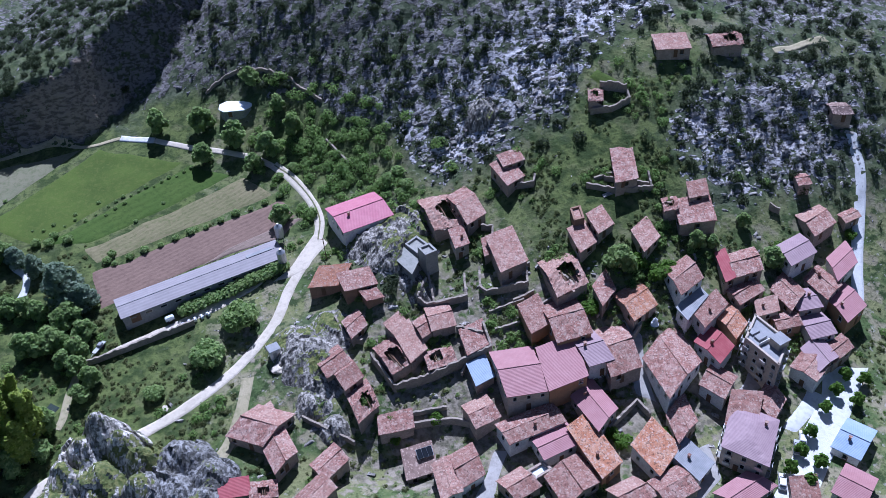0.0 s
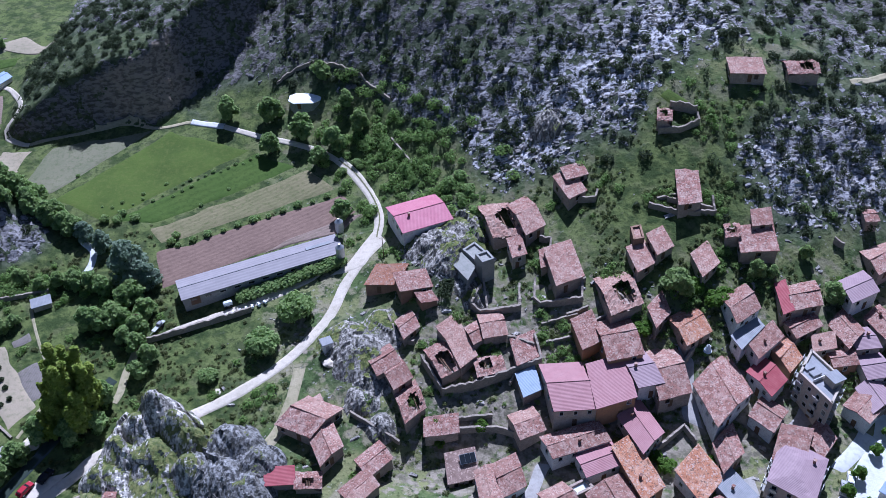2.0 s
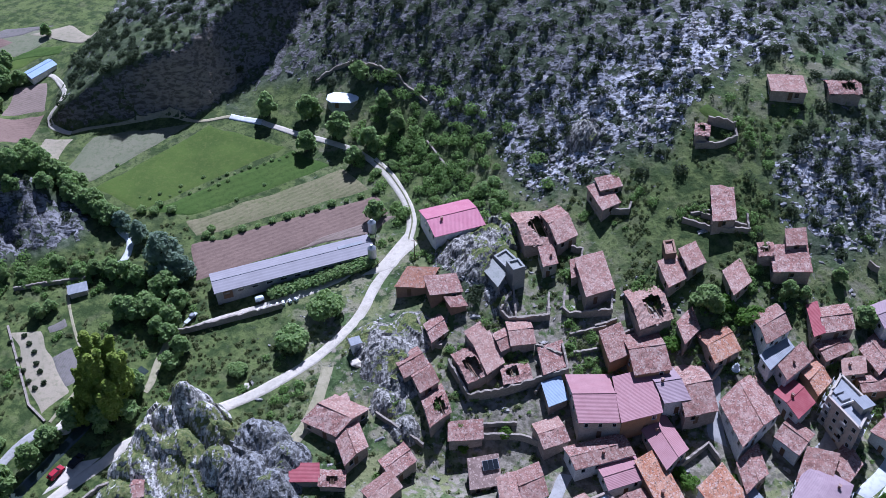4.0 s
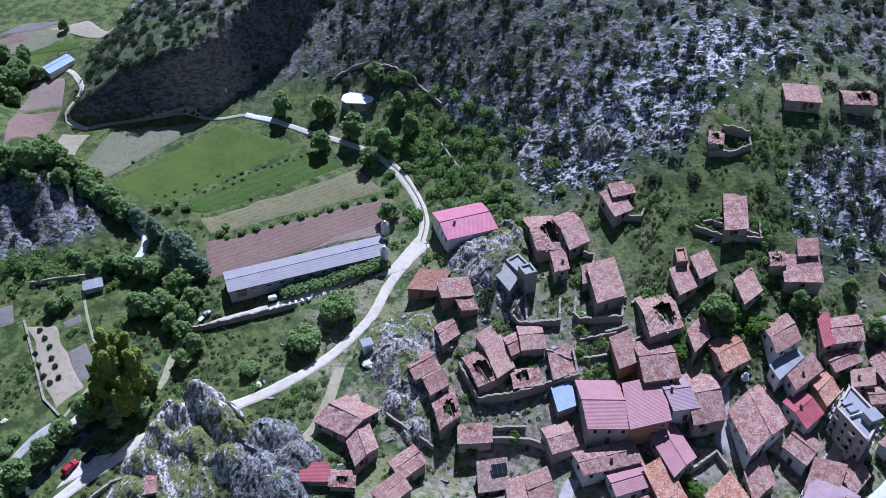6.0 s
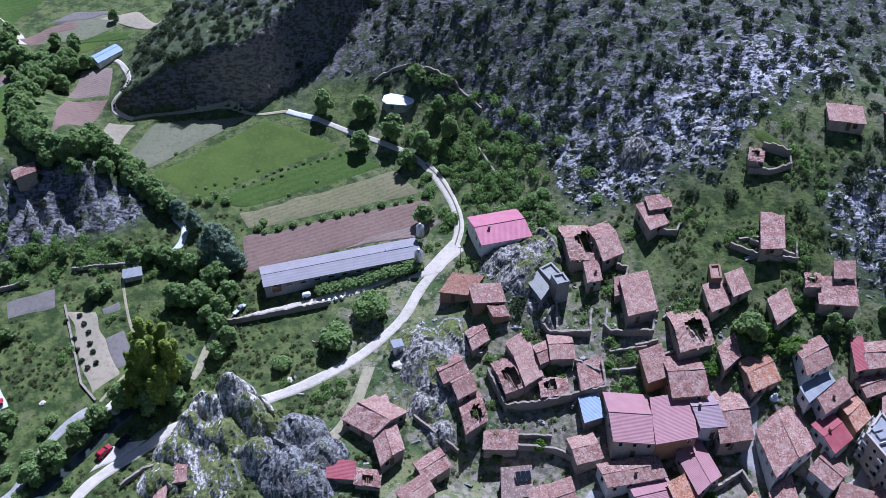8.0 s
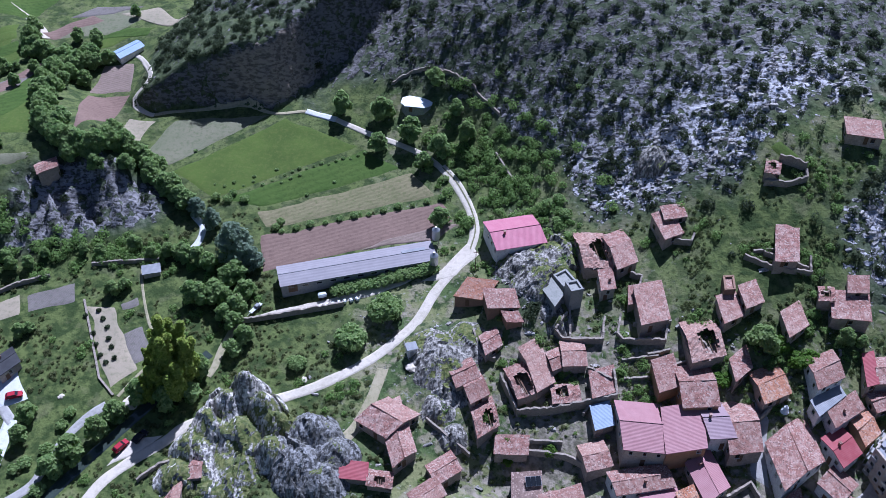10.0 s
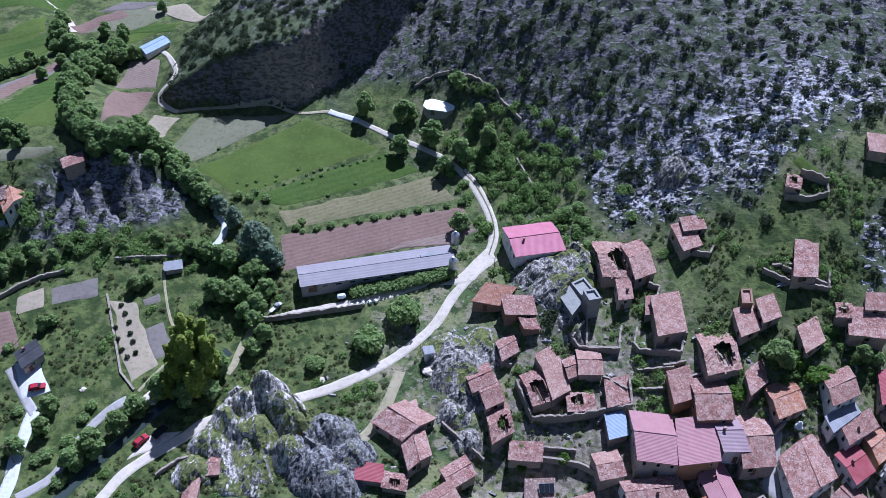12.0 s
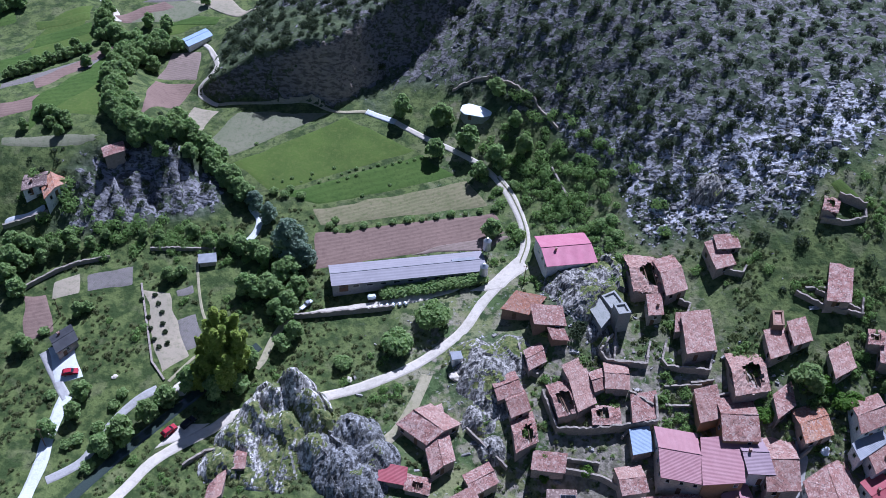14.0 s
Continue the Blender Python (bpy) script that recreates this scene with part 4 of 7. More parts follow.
def stones(name, x0, x1, y0, y1, gap, wanted, label, seed, size, material, flat=0.45):
    """Loose slabs and blocks that nobody could count, half sunk in the ground."""
    rnd = np.random.RandomState(seed)
    gx, gy = np.meshgrid(np.arange(x0, x1, gap), np.arange(y0, y1, gap))
    gx = (gx + (rnd.rand(*gx.shape) - 0.5) * gap * 1.8).ravel()
    gy = (gy + (rnd.rand(*gy.shape) - 0.5) * gap * 1.8).ravel()
    on = rnd.rand(len(gx)) < wanted(gx, gy)
    gx, gy = gx[on], gy[on]
    n = len(gx)
    cube = np.array([(-1, -1, -1), (1, -1, -1), (1, 1, -1), (-1, 1, -1), (-1, -1, 1), (1, -1, 1), (1, 1, 1), (-1, 1, 1)], float)
    body = np.tile(cube, (n, 1, 1)) * (1 + (rnd.rand(n, 8, 3) - 0.5) * 1.1)
    body[:, 4:, :2] *= 0.45 + 0.45 * rnd.rand(n, 1, 1)
    r = size[0] + (size[1] - size[0]) * rnd.rand(n) ** 2.5
    body *= np.stack([r * (1 + rnd.rand(n)), r * (0.5 + 0.4 * rnd.rand(n)), r * flat * (0.5 + rnd.rand(n))], -1)[:, None, :]
    a = rnd.normal(0.15, 0.45, n)
    ca, sa = np.cos(a)[:, None], np.sin(a)[:, None]
    x, y = body[:, :, 0] * ca - body[:, :, 1] * sa, body[:, :, 0] * sa + body[:, :, 1] * ca
    lift = land(gx, gy) + r * flat * 0.25
    slope = (land(gx, gy + 0.8) - land(gx, gy - 0.8)) / 1.6
    z = body[:, :, 2] + lift[:, None] + y * (slope * 0.6)[:, None]
    verts = np.stack([x + gx[:, None], y + gy[:, None], z], -1).reshape(-1, 3)
    quads = np.array([(3, 2, 1, 0), (4, 5, 6, 7), (0, 1, 5, 4), (1, 2, 6, 5), (2, 3, 7, 6), (3, 0, 4, 7)])
    faces = (np.arange(n)[:, None, None] * 8 + quads[None]).reshape(-1, 4)
    ob = link_mesh(name, verts.tolist(), faces.tolist(), material)
    return tagged(ob, label, "stones", kind="stuff")


# ---- roads, yards and fields ----
ribbon("road", [(-92.2, 102.9), (-89.3, 109.3), (-86.2, 116.1), (-79.9, 122.6), (-74.2, 127.2), (-69.7, 131.9), (-57.8, 136.8), (-48.3, 140.6), (-38.7, 145.0), (-27.5, 152.1), (-18.9, 159.8), (-13.1, 167.1), (-8.7, 177.0), (-3.7, 185.0), (0.8, 193.2), (2.0, 200.8), (-0.2, 210.0), (-4.7, 219.8), (-9.4, 226.2)], 3.5, GRAVEL, "pale gravel road that climbs past the barn")
ribbon("verge", [(0.9, 192.6), (2.2, 200.8), (0.1, 210.0), (-4.4, 219.8), (-9.2, 226.0)], 0.5, VERGE, "strip of grass between two wheel ruts", "grass", 0.2)
ribbon("road", [(-8.4, 224.5), (-13.2, 229.3), (-18.0, 233.0), (-25.7, 237.1), (-35.4, 241.3), (-43.4, 245.4), (-46.5, 247.3)], 2.2, GRAVEL, "narrow gravel track at the foot of the cliff", lift=0.18)
# Darker dust than the gravel on either side, to put the cliff's shade in colour.
ribbon("road", [(-57.6, 251.4), (-68.6, 250.2), (-79.3, 253.8), (-88.6, 251.8), (-103.5, 249.0), (-109.7, 247.2)], 1.5, DUST, "narrow shaded track under the cave", lift=0.18)
ribbon("road", [(-109.7, 247.2), (-111.7, 247.6), (-117.5, 251.2), (-116.9, 254.4), (-114.5, 256.7), (-113.8, 261.4), (-121.5, 275.8), (-125.9, 279.1)], 2.1, GRAVEL, "pale gravel bend of the valley track", lift=0.18)
ribbon("road", [(-57.6, 251.4), (-51.5, 249.2), (-46.5, 247.3)], 2.6, PAVING, "pale concrete stretch of the valley track", lift=0.25)
ribbon("road", [(-182.8, 305.6), (-166.6, 293.5), (-160.5, 285.1)], 3.2, GRAVEL, "gravel track between far fields")
ribbon("path", [(-63.6, 164.9), (-64.4, 160.9), (-66.0, 155.0), (-66.7, 149.3), (-67.9, 146.4)], 2.4, DUST, "dusty farm track down to the river")
ribbon("path", [(-85.0, 202.4), (-81.3, 198.2), (-81.0, 193.0), (-82.5, 189.3)], 2.6, PAVING, "pale track below the rock")
ribbon("path", [(-112.0, 96.1), (-112.7, 105.2), (-113.2, 112.4), (-114.4, 117.9), (-115.0, 125.2), (-115.3, 131.1)], 4.0, PAVING, "white concrete lane")
ribbon("path", [(-109.7, 107.3), (-106.3, 110.3), (-103.2, 114.0), (-101.6, 120.0), (-99.0, 127.8), (-95.4, 133.4), (-92.1, 136.5)], 3.0, LANE, "grey lane past the garden plots")
ribbon("path", [(-114.7, 130.4), (-118.5, 134.1), (-122.8, 138.7), (-126.4, 142.6)], 3.0, LANE, "lane up to the dark-roofed house")
ribbon("path", [(-31.0, 128.4), (-27.2, 133.1), (-24.2, 139.5), (-22.5, 146.0), (-21.4, 151.1)], 3.6, DUST, "trodden straw-coloured path")
ribbon("path", [(-66.0, 122.0), (-61.4, 119.8), (-66.0, 116.1), (-72.0, 113.1)], 2.0, LANE, "lower edge of the road by the rock")
ribbon("path", [(156.0, 181.8), (155.1, 174.5), (152.7, 167.4), (148.0, 158.8), (143.3, 150.0), (137.5, 137.9)], 3.6, PAVING, "pale village road at the foot of the hill")
ribbon("path", [(142.6, 207.7), (148.7, 208.4), (154.7, 210.4), (161.9, 211.5)], 2.6, DUST, "pale track on the far slope")
patch("yard", [(-62.3, 164.7), (-25.3, 175.4), (-11.4, 183.5), (-50.5, 169.9)], GRAVEL, "pale gravel yard in front of the barn", category='yard', lift=0.14)
patch("yard", [(-87.8, 118.6), (-81.6, 122.6), (-73.4, 129.4), (-83.6, 128.6)], GRAVEL, "pale gravel lay-by where cars are parked", category='yard', lift=0.16)
patch("yard", [(-13.7, 179.3), (-2.4, 183.2), (4.5, 190.5), (0.8, 196.5)], GRAVEL, "pale gravel yard beside the road", category='yard', lift=0.14)
patch("yard", [(-127.4, 143.7), (-119.3, 133.6), (-112.5, 137.1), (-119.6, 148.4)], PAVING, "pale concrete yard round the dark-roofed house", category='yard', lift=0.14)
patch("yard", [(-154.2, 179.2), (-142.9, 185.4), (-144.5, 187.5), (-155.2, 182.0)], PAVING, "pale terrace below the white houses", category='yard', lift=0.3)
patch("plaza", [(87.2, 89.3), (98.4, 87.5), (131.4, 120.8), (121.5, 123.3)], PAVING, "pale concrete plaza with street trees", category='plaza', lift=0.16)
patch("plaza", [(100.5, 108.2), (103.9, 106.0), (116.6, 114.6), (111.9, 118.3)], PAVING, "pale concrete forecourt beside the houses", category='plaza', lift=0.19)
patch("yard", [(73.5, 142.5), (77.3, 137.4), (75.1, 119.3), (70.5, 123.2)], LANE, "grey village lane between houses", category='yard', lift=0.14)
patch("yard", [(24.5, 104.5), (31.1, 105.0), (38.2, 117.8), (33.9, 119.1)], LANE, "grey village lane between houses", category='yard', lift=0.14)
patch("yard", [(73.0, 92.6), (82.2, 98.9), (83.2, 108.9), (75.5, 107.7)], LANE, "grey village lane between houses", category='yard', lift=0.14)
patch("yard", [(91.7, 118.8), (97.3, 117.8), (109.5, 121.7), (99.9, 124.7)], LANE, "grey village lane between houses", category='yard', lift=0.14)
MEADOW = soil("spring_meadow", (0.086, 0.124, 0.024), (0.064, 0.096, 0.020), (0.108, 0.130, 0.032))
CROP = soil("young_crop", (0.056, 0.096, 0.018), (0.076, 0.115, 0.024), (0.036, 0.062, 0.013), 0.12, 60)
STRAW = soil("straw_field", (0.225, 0.195, 0.110), (0.165, 0.158, 0.078), (0.105, 0.118, 0.045), 0.22, 62)
HARROWED = soil("harrowed_soil", (0.26, 0.195, 0.160), (0.22, 0.165, 0.135), (0.17, 0.135, 0.10), 0.3, 66)
FALLOW = soil("fallow_field", (0.16, 0.165, 0.10), (0.20, 0.19, 0.125), (0.11, 0.125, 0.06))
TILLED = soil("tilled_soil", (0.19, 0.128, 0.102), (0.225, 0.152, 0.120), (0.145, 0.097, 0.078), 0.22, 66)
SANDY = soil("sandy_plot", (0.36, 0.30, 0.215), (0.30, 0.26, 0.185), (0.20, 0.19, 0.11))
EARTH = soil("grey_earth", (0.21, 0.185, 0.165), (0.17, 0.15, 0.135), (0.12, 0.115, 0.09), 0.5, 20)
patch("field", [(-98.3, 220.7), (-80.1, 209.1), (-36.3, 236.1), (-65.0, 249.0)], MEADOW, "bright green meadow")
patch("field", [(-79.1, 208.8), (-64.4, 207.0), (-20.9, 226.3), (-36.0, 235.7)], CROP, "darker green young crop in rows")
patch("field", [(-62.5, 197.6), (-9.3, 214.6), (-18.8, 226.2), (-66.5, 205.4)], STRAW, "straw-coloured mown field")
patch("field", [(-60.0, 180.9), (-2.9, 203.4), (-9.1, 213.2), (-63.8, 195.8)], TILLED, "brown ploughed field behind the barn")
patch("field", [(-34.8, 191.6), (-8.3, 197.2), (-2.0, 203.2), (-12.2, 201.0)], HARROWED, "pale harrowed strip along the barn", lift=0.2)
patch("field", [(-113.3, 216.1), (-98.8, 223.3), (-67.9, 250.3), (-103.0, 245.8)], FALLOW, "greyish green fallow field")
patch("field", [(-126.0, 219.5), (-122.9, 239.9), (-119.3, 257.6), (-135.0, 253.9)], TILLED, "reddish brown ploughed field")
patch("field", [(-135.2, 254.6), (-119.5, 258.4), (-123.8, 274.6), (-135.3, 273.0)], HARROWED, "pale harrowed field above the bend")
patch("field", [(-120.6, 218.7), (-115.0, 219.0), (-106.7, 244.9), (-118.9, 246.3)], SANDY, "pale fallow strip beside the trees")
patch("field", [(-167.8, 210.6), (-154.2, 222.9), (-157.0, 230.6), (-172.9, 220.1)], TILLED, "brown ploughed strip")
patch("field", [(-154.5, 216.3), (-137.3, 217.4), (-146.2, 260.6), (-154.1, 245.3)], MEADOW, "green pasture above the river trees")
patch("field", [(-181.5, 235.5), (-160.7, 264.7), (-164.9, 273.8), (-188.4, 247.4)], CROP, "green crop strip")
patch("field", [(-176.0, 225.8), (-154.9, 246.0), (-149.7, 270.4), (-178.4, 230.0)], EARTH, "brown earth strip")
patch("field", [(-159.0, 286.6), (-137.1, 290.0), (-122.4, 311.2), (-150.2, 307.5)], FALLOW, "pale far field")
patch("field", [(-149.4, 277.6), (-134.9, 283.8), (-120.5, 298.7), (-135.6, 291.8)], MEADOW, "green far field")
patch("field", [(-183.8, 253.2), (-168.3, 274.8), (-171.5, 290.3), (-182.1, 278.3)], MEADOW, "green far pasture")
patch("field", [(-162.6, 200.0), (-141.3, 205.0), (-131.9, 211.8), (-164.8, 204.6)], FALLOW, "dry pasture on the low plateau")
patch("field", [(-165.1, 289.0), (-149.6, 304.7), (-142.1, 300.7), (-159.2, 284.8)], TILLED, "brown far field", lift=0.22)
patch("field", [(-140.6, 305.1), (-126.0, 313.4), (-104.8, 292.3), (-126.9, 301.2)], SANDY, "pale far stubble", lift=0.22)
patch("field", [(-158.2, 300.2), (-150.3, 310.0), (-130.4, 312.8), (-141.6, 304.8)], EARTH, "greyish far field", lift=0.24)
patch("field", [(-144.1, 285.8), (-132.3, 297.0), (-124.4, 296.6), (-123.8, 291.0)], CROP, "dark green far crop", lift=0.24)
patch("field", [(-212.0, 283.0), (-170.0, 296.0), (-160.0, 332.0), (-216.0, 322.0)], CROP, "dark green far pasture", lift=0.2, gap=3.0)
patch("field", [(-236.0, 238.0), (-192.0, 272.0), (-206.0, 296.0), (-244.0, 268.0)], CROP, "dark green far pasture", lift=0.2, gap=3.0)
patch("field", [(-187.8, 273.3), (-170.2, 284.6), (-167.2, 278.5), (-185.1, 267.4)], MEADOW, "green far strip", lift=0.2)
patch("field", [(-184.1, 265.1), (-166.7, 278.1), (-163.6, 272.0), (-179.9, 256.5)], CROP, "far crop strip in rows", lift=0.22)
patch("garden_plot", [(-92.8, 139.7), (-86.1, 147.3), (-98.9, 167.9), (-108.5, 168.0)], SANDY, "sandy garden plot with vines", category='garden')
patch("garden_plot", [(-88.8, 147.9), (-82.4, 151.7), (-89.5, 161.7), (-95.4, 158.9)], EARTH, "grey dug garden plot", category='garden')
patch("garden_plot", [(-97.6, 166.0), (-91.2, 167.8), (-93.5, 172.0), (-99.1, 168.6)], EARTH, "small grey dug garden plot", category='garden')
patch("garden_plot", [(-123.5, 162.8), (-110.2, 168.2), (-112.1, 175.6), (-127.1, 170.5)], EARTH, "long grey ridged garden plot", category='garden')
patch("garden_plot", [(-132.4, 158.9), (-123.7, 162.6), (-127.9, 171.6), (-134.9, 165.9)], SANDY, "pale trampled garden plot", category='garden')
patch("garden_plot", [(-133.0, 142.7), (-125.7, 150.5), (-134.3, 162.0), (-141.5, 160.4)], TILLED, "brown ridged garden plot", category='garden')
ribbon("path", [(-95.3, 180.9), (-93.5, 174.8), (-88.6, 163.3), (-82.0, 152.3), (-85.7, 147.0), (-89.9, 139.0)], 1.0, DUST, "narrow garden path")
patch("field", [(-169.6, 236.2), (-151.3, 272.3), (-148.6, 268.3), (-165.0, 228.3)], TILLED, "brown ploughed strip beside the trees", lift=0.16)
patch("field", [(-156.9, 206.9), (-145.7, 240.0), (-150.5, 268.4), (-163.8, 222.1)], CROP, "green crop strip beside the trees", lift=0.16)
patch("field", [(-176.1, 246.1), (-160.0, 270.3), (-163.4, 276.0), (-181.7, 257.1)], MEADOW, "green strip with a row of young trees", lift=0.16)
ribbon("river", [(-104.0, 98.0), (-98.4, 110.5), (-93.3, 119.4), (-88.5, 126.5), (-82.7, 134.7), (-79.2, 140.2), (-73.5, 147.5), (-69.0, 153.5)], 3.6, WATER, "shaded stream under trees", category='water', lift=0.05)

# ---- rocks ----
rock_spire(-55.3, 139.6)
outcrop("rock_outcrop", 18.6, 182.4, 0, 15, 16, [(0, 0, 9, 4.0), (6, 5, 8, 3.5), (-5, 2, 7, 2.8), (3, -7, 9, 2.8), (8, -2, 7, 3)], "grey limestone knoll among ruined houses", 0.6, 5, jag=0.8)
outcrop("rock_outcrop", -5.2, 153.0, 0, 14, 15, [(0, 0, 10, 2.6), (4, -6, 8, 2.2), (-5, 4, 7, 1.8), (5, 6, 7, 2.0)], "pale grey limestone slab beside the road", 0.6, 6, jag=0.55)
outcrop("rock_outcrop", 23.9, 165.6, 20, 6, 8, [(0, 0, 4, 2), (1, -3, 4, 2)], "sloping grey rock slab", 0.6, 7)
outcrop("rock_outcrop", -6.0, 138.8, 0, 9, 9, [(0, 0, 5, 2.5), (3, 4, 4, 2)], "grey rocks between houses", 0.6, 8)
outcrop("rock_outcrop", 54.3, 211.8, 0, 9, 8, [(0, 0, 5, 3.5)], "grey boulder outcrop on the hillside", 0.6, 9)
outcrop("rock_outcrop", -1.6, 131.8, 0, 7, 6, [(0, 0, 4, 2.5)], "grey rocks below a ruin", 0.6, 10)

# ---- houses ----
house("double_house", 44.2, 131.9, 10.0, 14.4, -2.8, 5.2, "g", "pink", "plaster", -1.4)
house("double_house", 54.5, 131.2, 10.1, 11.8, 12.9, 5.2, "s", "pink", "ochre", 3.0)
house("house", 62.7, 134.3, 6.1, 10.8, 7.0, 4.0, "g", "lilac", "white", -0.7)
house("house", 69.2, 133.5, 8.0, 14.9, 9.8, 2.7, "g", "tile", "stone", 3.1)
house("house", 59.6, 121.6, 7.9, 10.3, 39.0, 3.3, "h", "pink", "plaster", 4.5)
house("house", 43.7, 119.9, 14.4, 6.2, 13.2, 3.7, "g", "tile", "white", -0.3)
house("house", 48.1, 114.4, 9.3, 5.9, 15.7, 3.4, "g", "pink", "white", 0.4)
house("house", 56.1, 111.1, 6.2, 13.6, 29.2, 3.4, "s", "orange", "ochre", 3.3)
house("house", 49.0, 104.7, 10.0, 8.2, 24.7, 3.1, "h", "tile", "stone", 1.5)
house("house", 37.2, 106.3, 6.3, 6.3, 21.7, 3.1, "g", "tile", "stone", -0.7)
house("shed", 42.6, 108.6, 4.8, 3.0, 21.1, 2.5, "f", "pale", "stone", -0.7)
house("house", 27.1, 114.0, 6.0, 8.4, 22.9, 3.1, "g", "tile", "white", 2.5)
house("house", 22.0, 111.5, 4.9, 9.4, 16.6, 3.7, "h", "tile", "white", 2.4)
house("house", 16.8, 119.8, 7.0, 7.3, 7.4, 2.8, "s", "dark", "stone", 0.9)
house("ruin", 13.1, 130.0, 8.1, 4.8, 2.1, 1.8, "s", "tile", "stone", 0.5)
house("ruin", 33.3, 126.2, 6.4, 7.3, 17.8, 3.1, "g", "tile", "stone", 0.5)
house("shed", 35.6, 136.3, 5.0, 6.3, 21.4, 2.2, "s", "blue", "stone", 1.6)
house("ruin", 15.6, 146.1, 6.5, 10.2, 27.0, 2.6, "o", "tile", "stone", 1.3)
house("ruin", 20.2, 148.5, 5.6, 9.3, 37.8, 2.2, "s", "tile", "stone", 3.6)
house("ruin", 24.7, 152.0, 4.4, 5.9, 28.2, 2.2, "g", "tile", "stone", 1.4)
house("ruin", 29.0, 153.3, 6.0, 8.2, 5.2, 2.2, "g", "tile", "stone", 0.3)
house("ruin", 17.7, 154.4, 5.1, 4.1, 38.8, 1.9, "s", "tile", "stone", 0.8)
house("ruin", 36.3, 145.2, 6.7, 7.2, 20.8, 2.0, "s", "tile", "stone", 2.2)
house("ruin", 26.7, 142.6, 7.0, 5.6, 9.6, 1.9, "o", "tile", "stone", 0.5)
house("ruin", 52.0, 146.1, 6.3, 8.6, 24.6, 3.0, "s", "tile", "ochre", 2.8)
house("house", 59.1, 142.9, 9.0, 13.0, 7.2, 3.3, "g", "tile", "ochre", 1.2)
house("ruin", 62.0, 155.4, 9.2, 13.0, 19.1, 2.1, "o", "tile", "stone", 3.2)
house("house", 71.0, 148.8, 7.1, 4.8, 44.2, 2.1, "s", "tile", "stone", 4.2)
house("house", 77.8, 144.3, 8.3, 9.1, 28.4, 2.1, "g", "orange", "stone", 3.0)
house("house", 91.5, 147.1, 8.7, 7.9, 30.1, 3.8, "g", "tile", "white", 4.0)
house("house", 81.2, 127.6, 14.3, 11.1, 36.9, 3.4, "h", "tile", "white", 6.6)
house("house", 78.1, 113.4, 7.9, 6.0, 36.8, 3.4, "h", "tile", "stone", 4.9)
house("house", 90.2, 120.6, 6.3, 7.7, -54.9, 3.3, "g", "tile", "white", -1.2)
house("house", 92.7, 129.4, 8.3, 6.5, -70.1, 3.5, "h", "red", "white", -2.1)
house("house", 91.3, 140.4, 10.6, 3.6, 39.4, 3.3, "s", "grey", "white", 1.6)
house("house", 95.1, 137.9, 10.6, 4.3, 35.0, 3.5, "s", "tile", "white", 1.9)
house("house", 99.7, 135.0, 6.2, 6.9, 40.3, 2.6, "g", "orange", "ochre", 3.9)
house("house", 106.7, 142.2, 8.7, 5.3, 22.8, 2.2, "g", "tile", "stone", 1.3)
block = house("tall_house", 103.4, 124.8, 10.8, 8.0, -71.4, 8.5, "f", "grey", "beige", -4.6)
part("stair_house", box(2.6, 1.2, 9.5, 3.0, 3.2, 2.2, bevel=0.05), WALL["beige"], block, "stair house on the roof terrace")
part("roof_slab", box(2.6, 1.2, 10.7, 3.4, 3.6, 0.16), ROOF["grey"], block)
for u in (-3.6, -1.4):
    part("skylight", box(u, -0.6, 8.85, 1.7, 2.6, 0.5, bevel=0.06), ROOF["grey"], block, "pale sheet skylight")
part("partition", box(0.5, -0.2, 9.0, 0.18, 5.6, 1.0), WALL["white"], block)
house("house", 109.1, 149.1, 8.2, 8.2, 7.4, 2.6, "g", "tile", "stone", 2.8)
house("house", 103.5, 148.5, 3.1, 8.5, 19.7, 2.6, "s", "red", "stone", 4.6)
house("house", 124.3, 150.6, 9.1, 7.3, 20.7, 3.8, "g", "lilac", "white", 2.4)
house("house", 134.7, 159.6, 8.8, 8.3, 25.0, 2.1, "g", "tile", "stone", 3.3)
house("house", 136.6, 147.5, 9.9, 6.0, 31.9, 3.3, "g", "pink", "white", 5.7)
house("house", 128.3, 142.0, 7.3, 7.7, 32.9, 3.3, "h", "tile", "plaster", 2.9)
house("house", 117.8, 140.8, 8.3, 7.0, 39.4, 2.6, "h", "tile", "stone", 4.1)
house("house", 120.8, 137.9, 6.1, 6.8, -0.5, 3.0, "g", "lilac", "plaster", -0.2)
house("house", 109.9, 136.7, 5.9, 4.2, 6.0, 3.3, "s", "tile", "beige", 1.8)
house("house", 113.5, 132.7, 6.4, 4.6, 3.9, 3.3, "g", "tile", "ochre", 0.8)
house("house", 120.8, 130.6, 6.6, 7.2, 3.1, 3.3, "g", "lilac", "white", 0.5)
house("house", 131.5, 136.2, 8.4, 8.8, 29.0, 3.8, "g", "pink", "ochre", 3.8)
house("house", 113.6, 120.2, 6.5, 6.8, -57.2, 3.8, "h", "tile", "white", -0.4)
house("house", 117.7, 123.2, 7.2, 6.9, 25.6, 3.7, "h", "lilac", "stone", 2.8)
house("house", 123.2, 124.0, 7.4, 4.2, 25.7, 3.7, "g", "tile", "stone", 1.6)
house("tall_house", 90.6, 104.8, 10.1, 13.2, -44.5, 5.9, "p", "lilac", "beige", -1.8)
house("house", 92.3, 111.5, 6.6, 9.4, -20.3, 4.7, "s", "tile", "beige", 2.2)
house("house", 99.8, 113.1, 7.7, 5.3, 41.5, 3.7, "g", "tile", "stone", 2.7)
